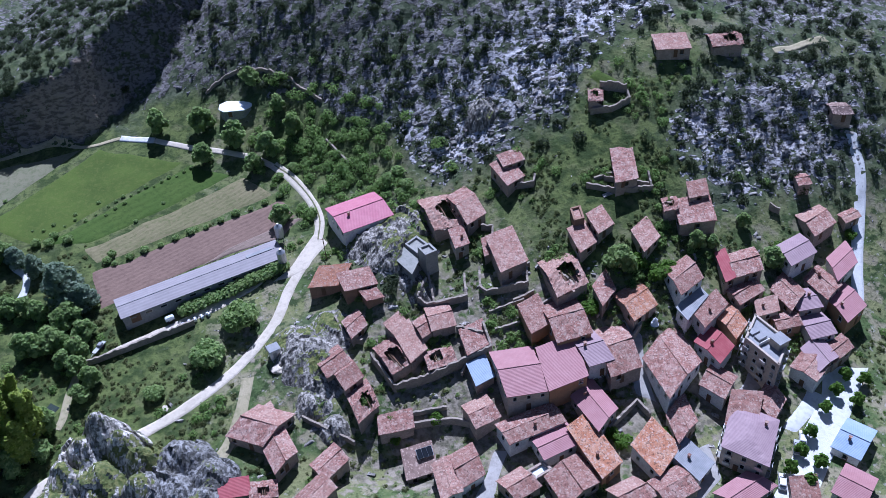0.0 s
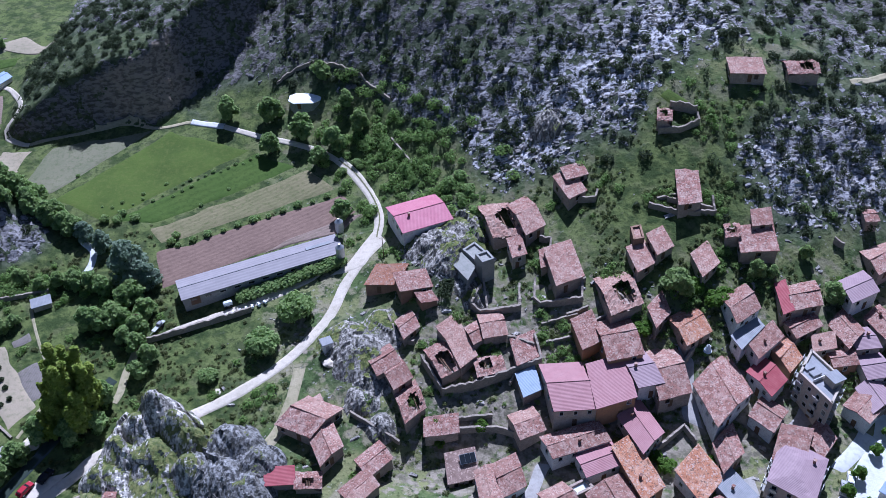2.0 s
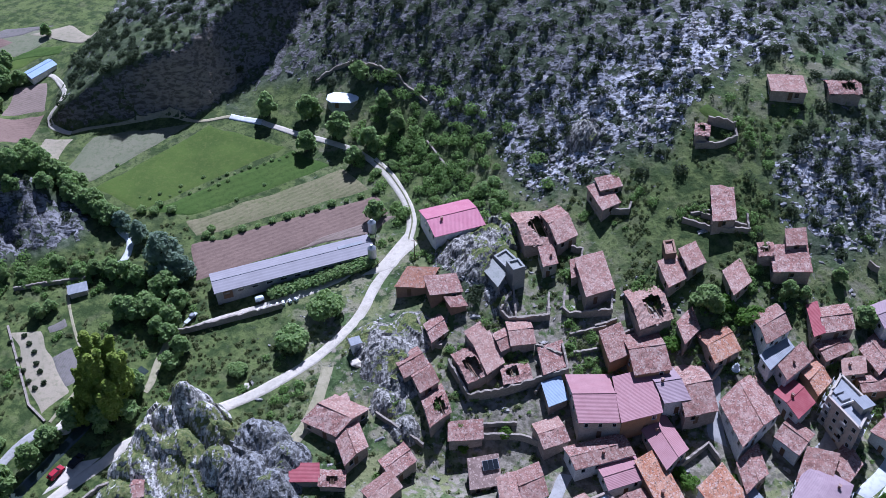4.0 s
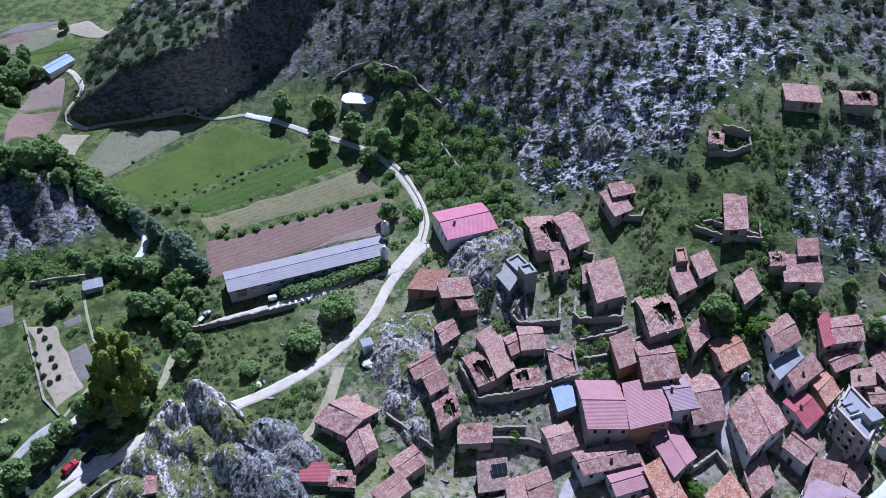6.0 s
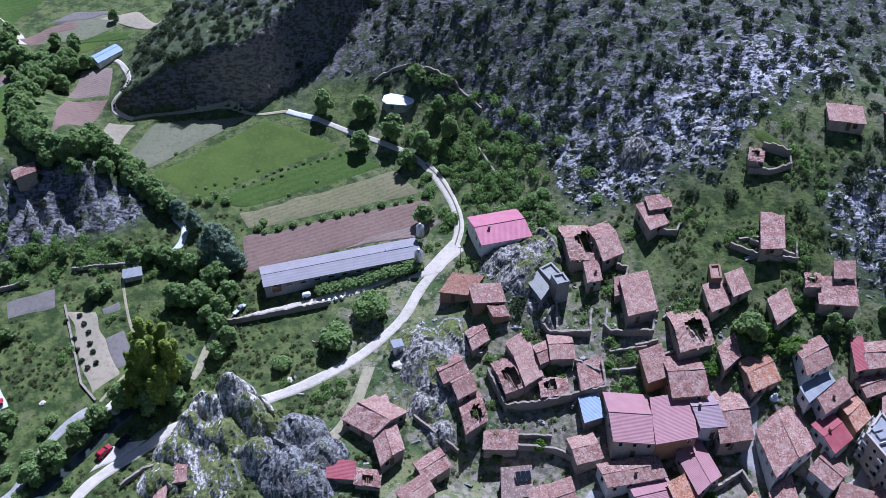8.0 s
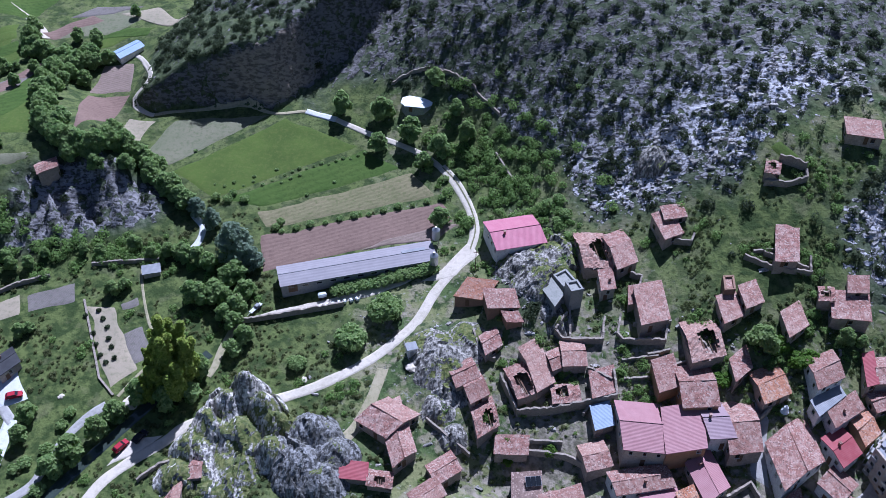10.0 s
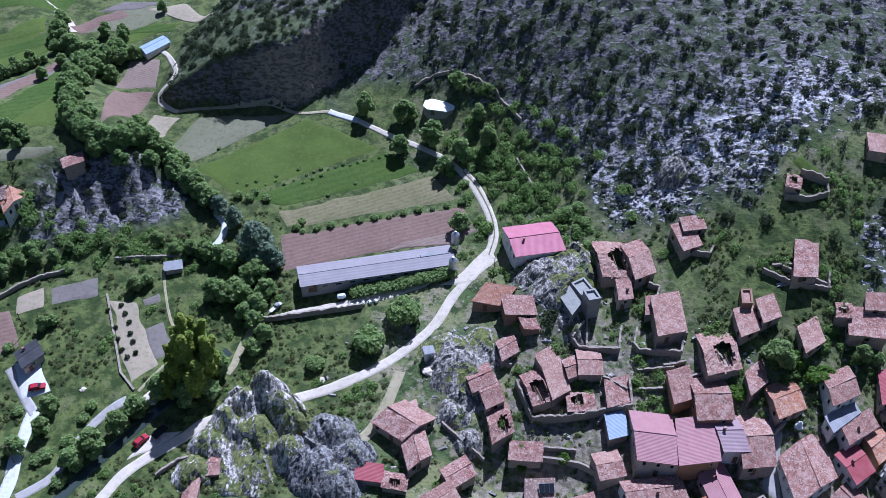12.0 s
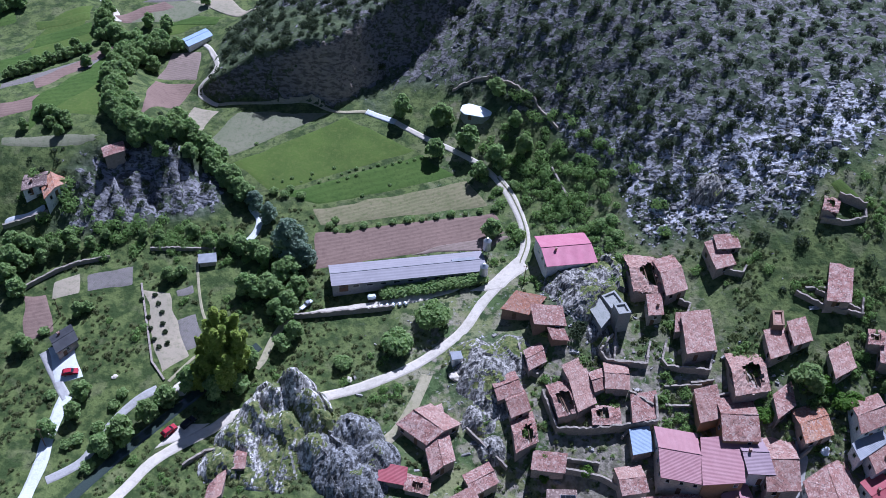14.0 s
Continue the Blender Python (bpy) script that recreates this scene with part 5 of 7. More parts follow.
house("house", 69.6, 107.8, 9.4, 8.3, 40.3, 3.3, "s", "orange", "white", 2.6)
house("house", 76.5, 103.5, 5.9, 7.9, 35.5, 2.7, "s", "grey", "white", 1.3)
house("house", 70.0, 98.2, 8.3, 6.8, 17.4, 3.1, "g", "tile", "stone", 0.1)
house("ruin", 60.6, 98.6, 6.9, 6.1, 16.0, 3.1, "g", "tile", "stone", -1.7)
house("house", 84.7, 94.0, 9.7, 5.8, 20.2, 2.7, "g", "pink", "beige", -2.5)
house("house", 114.4, 100.7, 6.0, 9.8, -49.1, 2.7, "g", "paleblue", "white", 0.4)
house("house", 108.0, 89.7, 6.4, 8.7, -50.3, 2.7, "g", "pink", "white", -0.1)
house("house", 96.7, 90.2, 5.7, 7.2, -6.1, 2.5, "s", "tile", "stone", 1.6)
house("house", -18.7, 135.3, 9.6, 10.4, -31.1, 2.4, "g", "tile", "stone", 2.6)
house("house", -16.1, 131.8, 7.0, 15.7, 43.7, 2.3, "h", "tile", "stone", 7.4)
house("house", -3.7, 122.9, 7.4, 5.8, 38.7, 3.1, "g", "tile", "stone", 1.0)
house("house", -7.4, 115.1, 7.7, 5.4, 40.1, 3.1, "g", "tile", "stone", 0.5)
house("shed", -25.6, 120.5, 6.6, 4.3, -3.0, 2.2, "s", "red", "stone", -0.5)
house("ruin", -19.0, 118.8, 5.9, 4.1, -4.7, 2.2, "o", "tile", "stone", -0.3)
house("house", 0.3, 148.2, 7.0, 6.4, 34.1, 2.2, "g", "tile", "stone", 1.5)
house("house", 3.1, 144.7, 5.6, 8.5, 34.7, 2.2, "g", "tile", "stone", 1.8)
house("ruin", 6.1, 136.5, 6.6, 8.0, 39.3, 1.9, "o", "tile", "stone", 4.0)
house("house", 7.2, 158.0, 5.6, 5.8, 41.4, 2.0, "g", "tile", "stone", 2.7)
house("house", 2.9, 174.5, 8.4, 6.9, -6.8, 2.4, "s", "orange", "adobe", 2.7)
house("house", 9.8, 168.8, 8.4, 6.1, 5.4, 2.6, "s", "tile", "adobe", -0.8)
house("shed", 12.9, 163.3, 4.1, 3.1, 4.1, 2.2, "s", "tile", "adobe", -1.1)
house("barn_house", 13.7, 193.6, 14.9, 12.8, 17.5, 4.3, "g", "rose", "white", -0.1)
house("ruin", 36.2, 185.4, 9.0, 14.5, 4.5, 2.6, "o", "tile", "stone", -1.4)
house("house", 43.0, 184.5, 6.7, 13.1, 30.9, 2.6, "g", "tile", "stone", 4.4)
house("house", 38.6, 173.6, 3.8, 6.4, 15.0, 3.7, "s", "tile", "plaster", 1.2)
house("house", 49.7, 165.3, 8.0, 12.1, 19.2, 3.0, "s", "tile", "stone", 3.2)
house("shed", 46.3, 169.3, 4.3, 5.4, 18.2, 2.2, "s", "tile", "stone", 2.3)
house("tower", 29.3, 169.4, 3.6, 3.9, 18.8, 6.4, "f", "concrete", "concrete", -0.2)
house("hut", 27.2, 174.6, 5.3, 4.6, -60.4, 3.1, "f", "concrete", "concrete", -0.6)
house("shed", 23.6, 170.2, 7.8, 3.7, -64.7, 2.5, "s", "concrete", "concrete", -2.5)
house("ruin", 85.6, 202.3, 3.7, 6.3, -12.1, 1.9, "o", "tile", "stone", 0.6)
house("house", 58.2, 193.4, 6.6, 4.7, 15.9, 2.1, "s", "tile", "stone", 0.7)
house("house", 56.2, 189.6, 6.2, 8.9, 29.8, 2.1, "s", "tile", "stone", 2.0)
house("house", 86.7, 180.2, 6.1, 12.7, 4.7, 1.4, "s", "tile", "stone", 4.0)
house("house", 69.7, 163.4, 6.0, 7.6, 29.2, 1.9, "s", "tile", "stone", 3.2)
house("house", 75.5, 166.4, 5.6, 6.5, 28.4, 2.0, "s", "tile", "stone", 2.5)
house("ruin", 70.3, 169.8, 3.1, 5.4, 8.0, 2.0, "f", "tile", "adobe", 1.4)
house("house", 85.9, 160.1, 7.3, 6.4, 37.3, 1.9, "s", "tile", "stone", 4.2)
house("house", 104.0, 169.7, 5.2, 5.3, 1.9, 2.0, "s", "tile", "stone", 1.6)
house("house", 100.9, 163.9, 9.6, 9.0, -3.3, 2.2, "s", "tile", "stone", 1.2)
house("ruin", 95.1, 166.7, 3.9, 4.9, 3.5, 2.4, "o", "tile", "stone", 1.5)
house("house", 111.6, 212.1, 9.5, 7.4, -10.7, 2.0, "s", "tile", "stone", -0.2)
house("ruin", 128.0, 211.2, 8.9, 7.6, -5.2, 1.8, "o", "tile", "stone", 0.7)
house("shed", 135.1, 169.9, 3.4, 4.6, -1.5, 2.2, "g", "tile", "stone", 0.6)
house("house", 153.9, 187.1, 5.2, 6.1, -16.1, 1.9, "g", "dark", "stone", -0.6)
house("house", 145.3, 160.1, 5.3, 3.4, 16.8, 1.9, "g", "tile", "stone", 0.9)
house("hut", -128.5, 205.7, 6.3, 4.7, 43.3, 2.1, "g", "tile", "stone", 1.0)
house("house", -143.0, 192.6, 8.6, 6.0, 72.4, 1.8, "h", "orange", "white", 4.9)
house("house", -148.3, 192.2, 6.6, 6.8, 39.4, 1.8, "g", "dark", "white", 2.4)
house("house", -121.5, 145.8, 6.1, 5.9, 58.2, 2.8, "g", "black", "plaster", 1.8)
house("shed", -91.9, 179.6, 4.7, 3.0, 18.4, 1.6, "s", "grey", "plaster", -0.1)
house("shed", -127.8, 279.9, 11.2, 5.5, 60.7, 1.8, "g", "paleblue", "white", 1.6)
house("house", -67.6, 109.6, 5.9, 3.6, 60.2, 2.5, "h", "tile", "stone", 5.1)
house("hut", -64.2, 119.4, 2.7, 6.0, 13.0, 2.2, "g", "tile", "stone", 0.4)

# ---- walls ----
rubble_wall([(-62.1, 164.0), (-49.9, 167.0), (-34.5, 171.3)], 2.0, label='dark retaining wall of grey stone along the yard')
rubble_wall([(24.5, 160.3), (26.6, 158.0), (37.0, 157.3), (37.4, 162.3)], 2.2)
rubble_wall([(24.5, 160.3), (27.8, 165.2)], 2.5)
rubble_wall([(40.8, 158.5), (42.1, 156.7), (52.8, 155.8), (53.7, 160.0)], 2.4)
rubble_wall([(40.8, 158.5), (42.0, 164.2)], 2.2)
rubble_wall([(48.2, 152.9), (54.0, 153.8)], 1.2)
rubble_wall([(41.8, 146.7), (48.3, 146.9)], 1.2)
rubble_wall([(41.6, 152.0), (51.0, 152.6)], 1.0)
rubble_wall([(53.5, 187.1), (62.2, 183.9), (63.3, 186.3)], 2.0)
rubble_wall([(75.5, 178.1), (83.1, 174.2), (92.7, 173.1)], 1.8, label='terrace wall of grey stone below a hut')
rubble_wall([(92.6, 176.9), (92.2, 173.1)], 2.0)
rubble_wall([(83.1, 198.7), (89.1, 197.8), (94.7, 198.9), (94.7, 201.3)], 2.2)
rubble_wall([(87.9, 205.5), (94.9, 202.2)], 3.0)
rubble_wall([(13.9, 129.4), (25.0, 128.0), (31.0, 125.1)], 2.2, label='curved terrace wall of brown stone')
rubble_wall([(17.5, 131.6), (25.8, 131.1)], 1.4)
rubble_wall([(-8.8, 136.0), (-3.0, 131.7), (2.7, 128.1)], 1.6)
rubble_wall([(2.5, 162.2), (4.8, 155.1), (8.6, 153.2)], 1.8)
rubble_wall([(31.1, 137.8), (34.3, 142.0), (40.1, 143.1)], 1.5)
rubble_wall([(70.4, 129.3), (72.6, 134.6), (77.4, 138.6)], 2.5, label='whitewashed lane wall')
rubble_wall([(61.4, 116.1), (70.3, 121.3), (72.2, 117.3)], 2.0)
rubble_wall([(-28.6, 258.5), (-22.3, 261.0), (-16.5, 260.5), (-8.5, 257.1), (-2.2, 252.5)], 1.2)
rubble_wall([(-2.2, 252.5), (8.6, 239.7)], 1.2)
rubble_wall([(-141.7, 160.7), (-138.5, 165.0), (-133.9, 169.8), (-129.3, 173.1), (-120.9, 176.4)], 1.6, label='dark stone wall below the rock')
rubble_wall([(-110.1, 181.2), (-101.1, 182.7), (-90.9, 184.1)], 1.4, label='dark stone wall behind the garden')
rubble_wall([(-154.1, 178.9), (-142.6, 185.3)], 1.6, label='whitewashed terrace wall')
rubble_wall([(-108.5, 169.0), (-96.4, 144.2), (-91.1, 139.2)], 0.5, label='low stone edging of a garden plot')
rubble_wall([(-78.1, 115.9), (-73.9, 120.4), (-66.4, 123.5), (-61.3, 125.8)], 1.4, label='dark stone wall under the road')
rubble_wall([(14.1, 138.0), (22.7, 138.4), (29.9, 139.7), (39.6, 141.5)], 3.2, label='broken front wall of a ruined house')
rubble_wall([(39.6, 141.5), (39.1, 148.4)], 3.0, label='broken side wall of a ruined house')
rubble_wall([(32.4, 149.5), (38.6, 145.9)], 2.6, label='broken inner wall of a ruined house')
rubble_wall([(45.6, 177.0), (48.4, 175.4), (47.7, 172.8)], 2.2, label='broken wall of a roofless hut')
rubble_wall([(10.0, 148.3), (14.1, 138.3)], 3.0, label='broken side wall of a ruined house')
rubble_wall([(78.0, 179.4), (84.0, 179.7)], 1.2)
rubble_wall([(59.0, 159.4), (63.4, 154.4)], 1.4)
rubble_wall([(50.5, 148.2), (57.9, 150.5), (60.0, 144.6)], 1.6)
rubble_wall([(28.6, 168.5), (28.5, 158.3), (36.7, 157.7), (37.9, 164.3)], 1.8)
rubble_wall([(7.9, 227.2), (13.3, 216.3)], 1.0)
rubble_wall([(45.2, 161.6), (55.0, 161.5)], 1.5)
rubble_wall([(80.7, 178.8), (92.0, 174.4)], 1.5)
rubble_wall([(123.3, 164.7), (125.7, 163.0)], 2)

# ---- the barn and its yard ----
BARN = (-31.9, 184.1, 45.7, 7.9, 18.5)


def barn():
    x, y, w, d, turn = BARN
    z = float(height(x, y))
    base = thing("barn", x, y, z, turn, "long low grey farm shed with a ribbed pale roof", "barn")
    a, b, eave, rise = w / 2, d / 2, 3.1, 0.55
    pts = [(-a, -b), (a, -b), (a, 0), (a, b), (-a, b), (-a, 0)]
    bm = bmesh.new()
    low = [bm.verts.new((px, py, -4)) for px, py in pts]
    up = [bm.verts.new((px, py, h)) for (px, py), h in zip(pts, (eave, eave, eave + rise, eave, eave, eave + rise))]
    for i in range(6):
        bm.faces.new((low[i], low[(i + 1) % 6], up[(i + 1) % 6], up[i]))
    bm.faces.new((up[0], up[1], up[2], up[5]))
    bm.faces.new((up[5], up[2], up[3], up[4]))
    part("wall", bm, WALL["concrete"], base)
    for s in (-1, 1):
        part("roof", shell(lambda u, v: ((2 * u - 1) * (a + 0.4), s * v * (b + 0.5), eave + rise * (1 - v) + 0.18 - 0.16 * v), 40, 3, 0.14), ROOF["barn"], base)
    part("ridge", tube([(-a - 0.4, 0, eave + rise + 0.2), (a + 0.4, 0, eave + rise + 0.2)], [0.11, 0.11], 6), ROOF["grey"], base, "pale ridge capping")
    part("ridge_vent", box(a * 0.74, 0.5, eave + rise + 0.2, w * 0.16, 1.2, 0.3), ROOF["grey"], base, "raised pale ridge vent")
    for k in range(11):
        u = -a + (k + 0.7) * w / 11.4
        win = part("window", box(u, -b - 0.03, 1.8, 1.9, 0.1, 0.8), FRAME, base)
        part("pane", box(u, -b - 0.07, 1.8, 1.7, 0.08, 0.6), GLASS, win)
    part("door", box(-a - 0.03, -1.0, 1.4, 0.12, 3.2, 3.0), STEEL, base, "grey steel sliding door")
    part("door", box(-a + 3.2, -b - 0.04, 1.3, 2.6, 0.12, 2.6), TIMBER, base, "dark timber door")
    return base


barn()


def silo(x, y):
    z = float(land(x, y))
    base = thing("silo", x, y, z, 0, "grey steel feed silo on legs beside the barn", "silo", "feed silos")
    part("tank", tube([(0, 0, 1.0), (0, 0, 2.2), (0, 0, 5.4), (0, 0, 6.3)], [0.25, 1.25, 1.25, 0.3], 20), STEEL, base)
    part("lid", tube([(0, 0, 6.28), (0, 0, 6.5)], [0.34, 0.3], 14), STEEL, base)
    for k in range(4):
        c, s = math.cos(1.57 * k + 0.78), math.sin(1.57 * k + 0.78)
        part("leg", tube([(1.2 * c, 1.2 * s, -1), (1.2 * c, 1.2 * s, 2.6)], [0.08, 0.08], 6), STEEL, base)
    return base


def container(x, y, turn):
    base = thing("water_tank", x, y, float(land(x, y)), turn, "white tank trailer with a pale green lid by the barn", "tank")
    part("body", box(0, 0, 1.1, 2.4, 1.5, 1.2, bevel=0.2), ROOF["pale"], base)
    part("lid", box(0, 0, 1.72, 1.8, 1.1, 0.15, bevel=0.05), ROOF["pale"], base)
    for k in (-1, 1):
        part("wheel", tube([(k * 0.7, -0.95, 0.45), (k * 0.7, -0.7, 0.45)], [0.45, 0.45], 14), RUBBER, base)
        part("wheel", tube([(k * 0.7, 0.7, 0.45), (k * 0.7, 0.95, 0.45)], [0.45, 0.45], 14), RUBBER, base)
    return base


def machine(x, y, turn):
    base = thing("farm_trailer", x, y, float(land(x, y)), turn, "white farm implement parked on grass by the track", "trailer")
    part("frame", box(0, 0, 0.7, 4.6, 1.2, 0.25, bevel=0.05), STEEL, base)
    part("hopper", box(0.6, 0, 1.2, 1.5, 1.2, 0.7, bevel=0.2), ROOF["grey"], base)
    part("drawbar", tube([(-2.2, 0, 0.7), (-3.6, 0, 0.5)], [0.09, 0.07], 6), STEEL, base)
    for k in (-1, 1):
        part("wheel", tube([(0.6, k * 0.75, 0.5), (0.6, k * 1.0, 0.5)], [0.5, 0.5], 14), RUBBER, base)
    return base


def bale(x, y, turn):
    base = thing("wrapped_bale", x, y, float(land(x, y)), turn, "white wrapped bale standing along the yard wall", "bale", "bales along the wall")
    part("wrap", tube([(-0.6, 0, 0.45), (-0.52, 0, 0.45), (0.52, 0, 0.45), (0.6, 0, 0.45)], [0.3, 0.5, 0.5, 0.3], 14), ROOF["white"], base)
    part("tie", box(0, 0, 0.45, 0.12, 1.02, 1.02, bevel=0.3), STEEL, base)
    return base


PAINT = {"red": plain("red_paint", (0.36, 0.02, 0.04), 0.55), "black": plain("black_paint", (0.015, 0.017, 0.025), 0.55),
         "silver": plain("silver_paint", (0.40, 0.41, 0.43), 0.55), "white": plain("white_paint", (0.7, 0.7, 0.7), 0.55)}


def car(x, y, turn, colour):
    base = thing("car", x, y, float(land(x, y)) + 0.15, turn, "%s hatchback parked beside the road" % colour, "car", "parked cars")
    bm = bmesh.new()
    prof = [(-2.1, 0.35), (-2.1, 0.85), (-1.9, 0.95), (-1.45, 1.42), (0.35, 1.45), (1.05, 0.98), (2.0, 0.85), (2.12, 0.6), (2.1, 0.35)]
    rows = [[bm.verts.new((px, s * (0.86 if h < 1.1 else 0.68), h)) for px, h in prof] for s in (-1, 1)]
    n = len(prof)
    for i in range(n):
        bm.faces.new((rows[0][i], rows[0][(i + 1) % n], rows[1][(i + 1) % n], rows[1][i]))
    bm.faces.new(rows[0])
    bm.faces.new(rows[1][::-1])
    part("body", bm, PAINT[colour], base)
    pane = bmesh.new()
    corners = [(0.38, -0.62, 1.46), (0.38, 0.62, 1.46), (1.0, 0.74, 1.03), (1.0, -0.74, 1.03)]
    outer = [pane.verts.new(p) for p in corners]
    inner = [pane.verts.new((px - 0.05, py, pz - 0.08)) for px, py, pz in corners]
    pane.faces.new(outer)
    for k in range(4):
        pane.faces.new((outer[k], inner[k], inner[(k + 1) % 4], outer[(k + 1) % 4]))
    part("windscreen", pane, GLASS, base)
    part("rear_window", box(-1.70, 0, 1.2, 0.14, 1.25, 0.34), GLASS, base)
    for s in (-1, 1):
        part("side_window", box(-0.45, s * 0.775, 1.2, 1.5, 0.1, 0.3), GLASS, base)
        part("headlight", box(2.08, s * 0.6, 0.68, 0.1, 0.32, 0.14), FRAME, base)
        for u in (-1.3, 1.35):
            wheel = part("wheel", tube([(u, s * 0.70, 0.31), (u, s * 0.9, 0.31)], [0.31, 0.31], 16), RUBBER, base)
            part("rim", tube([(u, s * 0.88, 0.31), (u, s * 0.915, 0.31)], [0.19, 0.19], 12), STEEL, wheel)
    return base


def kiosk(x, y):
    base = thing("pump_house", x, y, float(land(x, y)), 20, "small white concrete pump house beside the road", "shed")
    part("wall", box(0, 0, 1.0, 2.6, 2.4, 3.4, bevel=0.04), WALL["white"], base)
    part("roof", box(0, 0, 2.8, 3.1, 2.9, 0.2, bevel=0.04), ROOF["grey"], base)
    part("door", box(-0.2, -1.22, 1.0, 0.9, 0.08, 2.0), STEEL, base, "grey steel door")
    return base


def post(x, y):
    base = thing("utility_pole", x, y, float(land(x, y)), 0, "thin grey timber utility pole with a crossarm", "pole", "utility poles")
    part("pole", tube([(0, 0, -1), (0, 0, 7.5)], [0.14, 0.09], 8), TIMBER, base)
    part("crossarm", box(0, 0, 7.0, 1.6, 0.1, 0.12), TIMBER, base)
    return base


def solar(x, y):
    z = float(height(x, y)) + 4.2
    base = thing("solar_panel", x, y, z, 8, "dark solar panel frame on a tiled roof", "solar panel")
    base.matrix_world = pose(x, y, z, 22, 0, 8)
    for k in range(3):
        part("panel", box((k - 1) * 1.25, 0, 0.2, 1.15, 2.2, 0.06), GLASS, base)
    part("frame", box(0, 0, 0.05, 3.9, 2.4, 0.08), STEEL, base)
    part("bracket", box(0, 0, -0.7, 3.4, 0.15, 1.5), STEEL, base)
    return base


def boulder(x, y, size, label):
    bm = bmesh.new()
    bmesh.ops.create_icosphere(bm, subdivisions=3, radius=size)
    for v in bm.verts:
        k = 1 + 0.5 * noise.noise(v.co * (1.3 / size) + Vector((x, y, 0)))
        v.co = Vector((v.co.x * k, v.co.y * k, v.co.z * k * 0.45))
    ob = part("spoil_mound" if "heap" in label else "boulder", bm, GRAVEL)
    ob.location = (x, y, float(land(x, y)))
    return tagged(ob, label, "rock")


def tarp(x, y):
    base = thing("awning", x, y, float(land(x, y)), 25, "white folded awning on a post between houses", "awning")
    part("post", tube([(0, 0, -1), (0, 0, 3.4)], [0.06, 0.05], 8), STEEL, base)
    part("canvas", tube([(0, 0, 1.6), (0, 0, 2.2), (0.1, 0, 3.2), (0, 0, 3.9)], [1.1, 0.95, 0.6, 0.12], 10), ROOF["white"], base)
    return base


def membrane_hut(x, y, turn):
    """A low farm hut with cut corners under a taut white membrane."""
    base = thing("hut", x, y, float(height(x, y)), turn, "low grey farm hut with cut corners and a white roof", "hut")
    ring = [(-5.2, -1.6), (-3.4, -3.4), (3.2, -3.4), (5.4, -1.4), (5.4, 1.6), (3.6, 3.4), (-3.2, 3.4), (-5.2, 1.8)]
    part("wall", prism([(px * 0.94, py * 0.94) for px, py in ring], -3.0, [1.6] * 8), WALL["concrete"], base)
    bm = bmesh.new()
    eave = [bm.verts.new((px, py, 1.7)) for px, py in ring]
    lip = [bm.verts.new((px, py, 1.5)) for px, py in ring]
    crown = [bm.verts.new((px * 0.55, py * 0.4, 2.15)) for px, py in ring]
    for k in range(8):
        q = (k + 1) % 8
        bm.faces.new((lip[k], lip[q], eave[q], eave[k]))
        bm.faces.new((eave[k], eave[q], crown[q], crown[k]))
    bm.faces.new(crown)
    bm.faces.new(lip[::-1])
    part("roof", bm, ROOF["white"], base, "taut white roof")
    part("door", box(-1.5, -3.22, 0.5, 1.2, 0.1, 1.9), TIMBER, base)
    return base


membrane_hut(-19.2, 249.6, -6)
silo(-9.6, 195.2)
silo(-9.6, 185.4)
container(-41.0, 173.8, 20)
machine(-59.2, 168.6, 60)
bale(-44.6, 169.4, 0)
bale(-42.9, 169.9, 17)
bale(-41.2, 170.5, 34)
bale(-39.5, 171.0, 51)
bale(-37.8, 171.5, 68)
bale(-36.1, 172.0, 85)
bale(-34.4, 172.5, 102)
bale(-32.6, 173.0, 119)
bale(-30.9, 173.5, 136)
patch("garden_plot", [(85.1, 209.9), (90.8, 204.0), (95.3, 205.1), (89.7, 212.0)], MEADOW, "bright green walled plot on the hillside", category='garden', lift=0.25)
car(-84.7, 124.9, 58, 'red')
car(-80.6, 127.6, 62, 'black')
car(-116.6, 137.5, 20, 'red')
car(102.0, 102.6, 60, 'silver')
car(94.3, 95.0, 62, 'white')
car(104.4, 104.6, 60, 'white')
tarp(80.6, 137.8)
kiosk(-14.0, 155.1)
post(2.5, 184.2)
post(-63.5, 167.3)
post(-127.1, 154.8)
post(-114.0, 116.3)
solar(18.4, 120.9)
boulder(-13.8, 150.6, 1.5, 'heap of pale limestone rubble')
boulder(-85.7, 137.5, 2.2, 'heap of pale gravel by the lane')
boulder(-104.7, 138.4, 0.8, 'pale square stone block on grass')
boulder(-42.2, 146.8, 1.0, 'white limestone boulder in rough grass')

# ---- trees and bushes ----
plant(TREES, "poplar", -74.4, 143.2, 1.2)
plant(TREES, "poplar", -81.8, 147.0, 0.55)
plant(TREES, "poplar", -80.5, 138.3, 0.50)
plant(TREES, "willow", -68.2, 186.0, 1.00)
plant(TREES, "willow", -83.9, 202.6, 0.55)
plant(TREES, "willow", -78.1, 198.1, 0.50)
plant(TREES, "willow", -63.0, 183.6, 0.60)
plant(BUSHES, "round", -22.4, 168.2, 1.05)
plant(BUSHES, "round", -31.0, 158.6, 1.00)
plant(BUSHES, "round", -44.6, 151.0, 0.55)
plant(TREES, "oak", -44.6, 249.6, 1.05)
plant(TREES, "oak", -30.5, 246.8, 1.05)
plant(TREES, "oak", -30.9, 233.6, 1.00)
plant(TREES, "oak", -20.3, 237.6, 1.10)
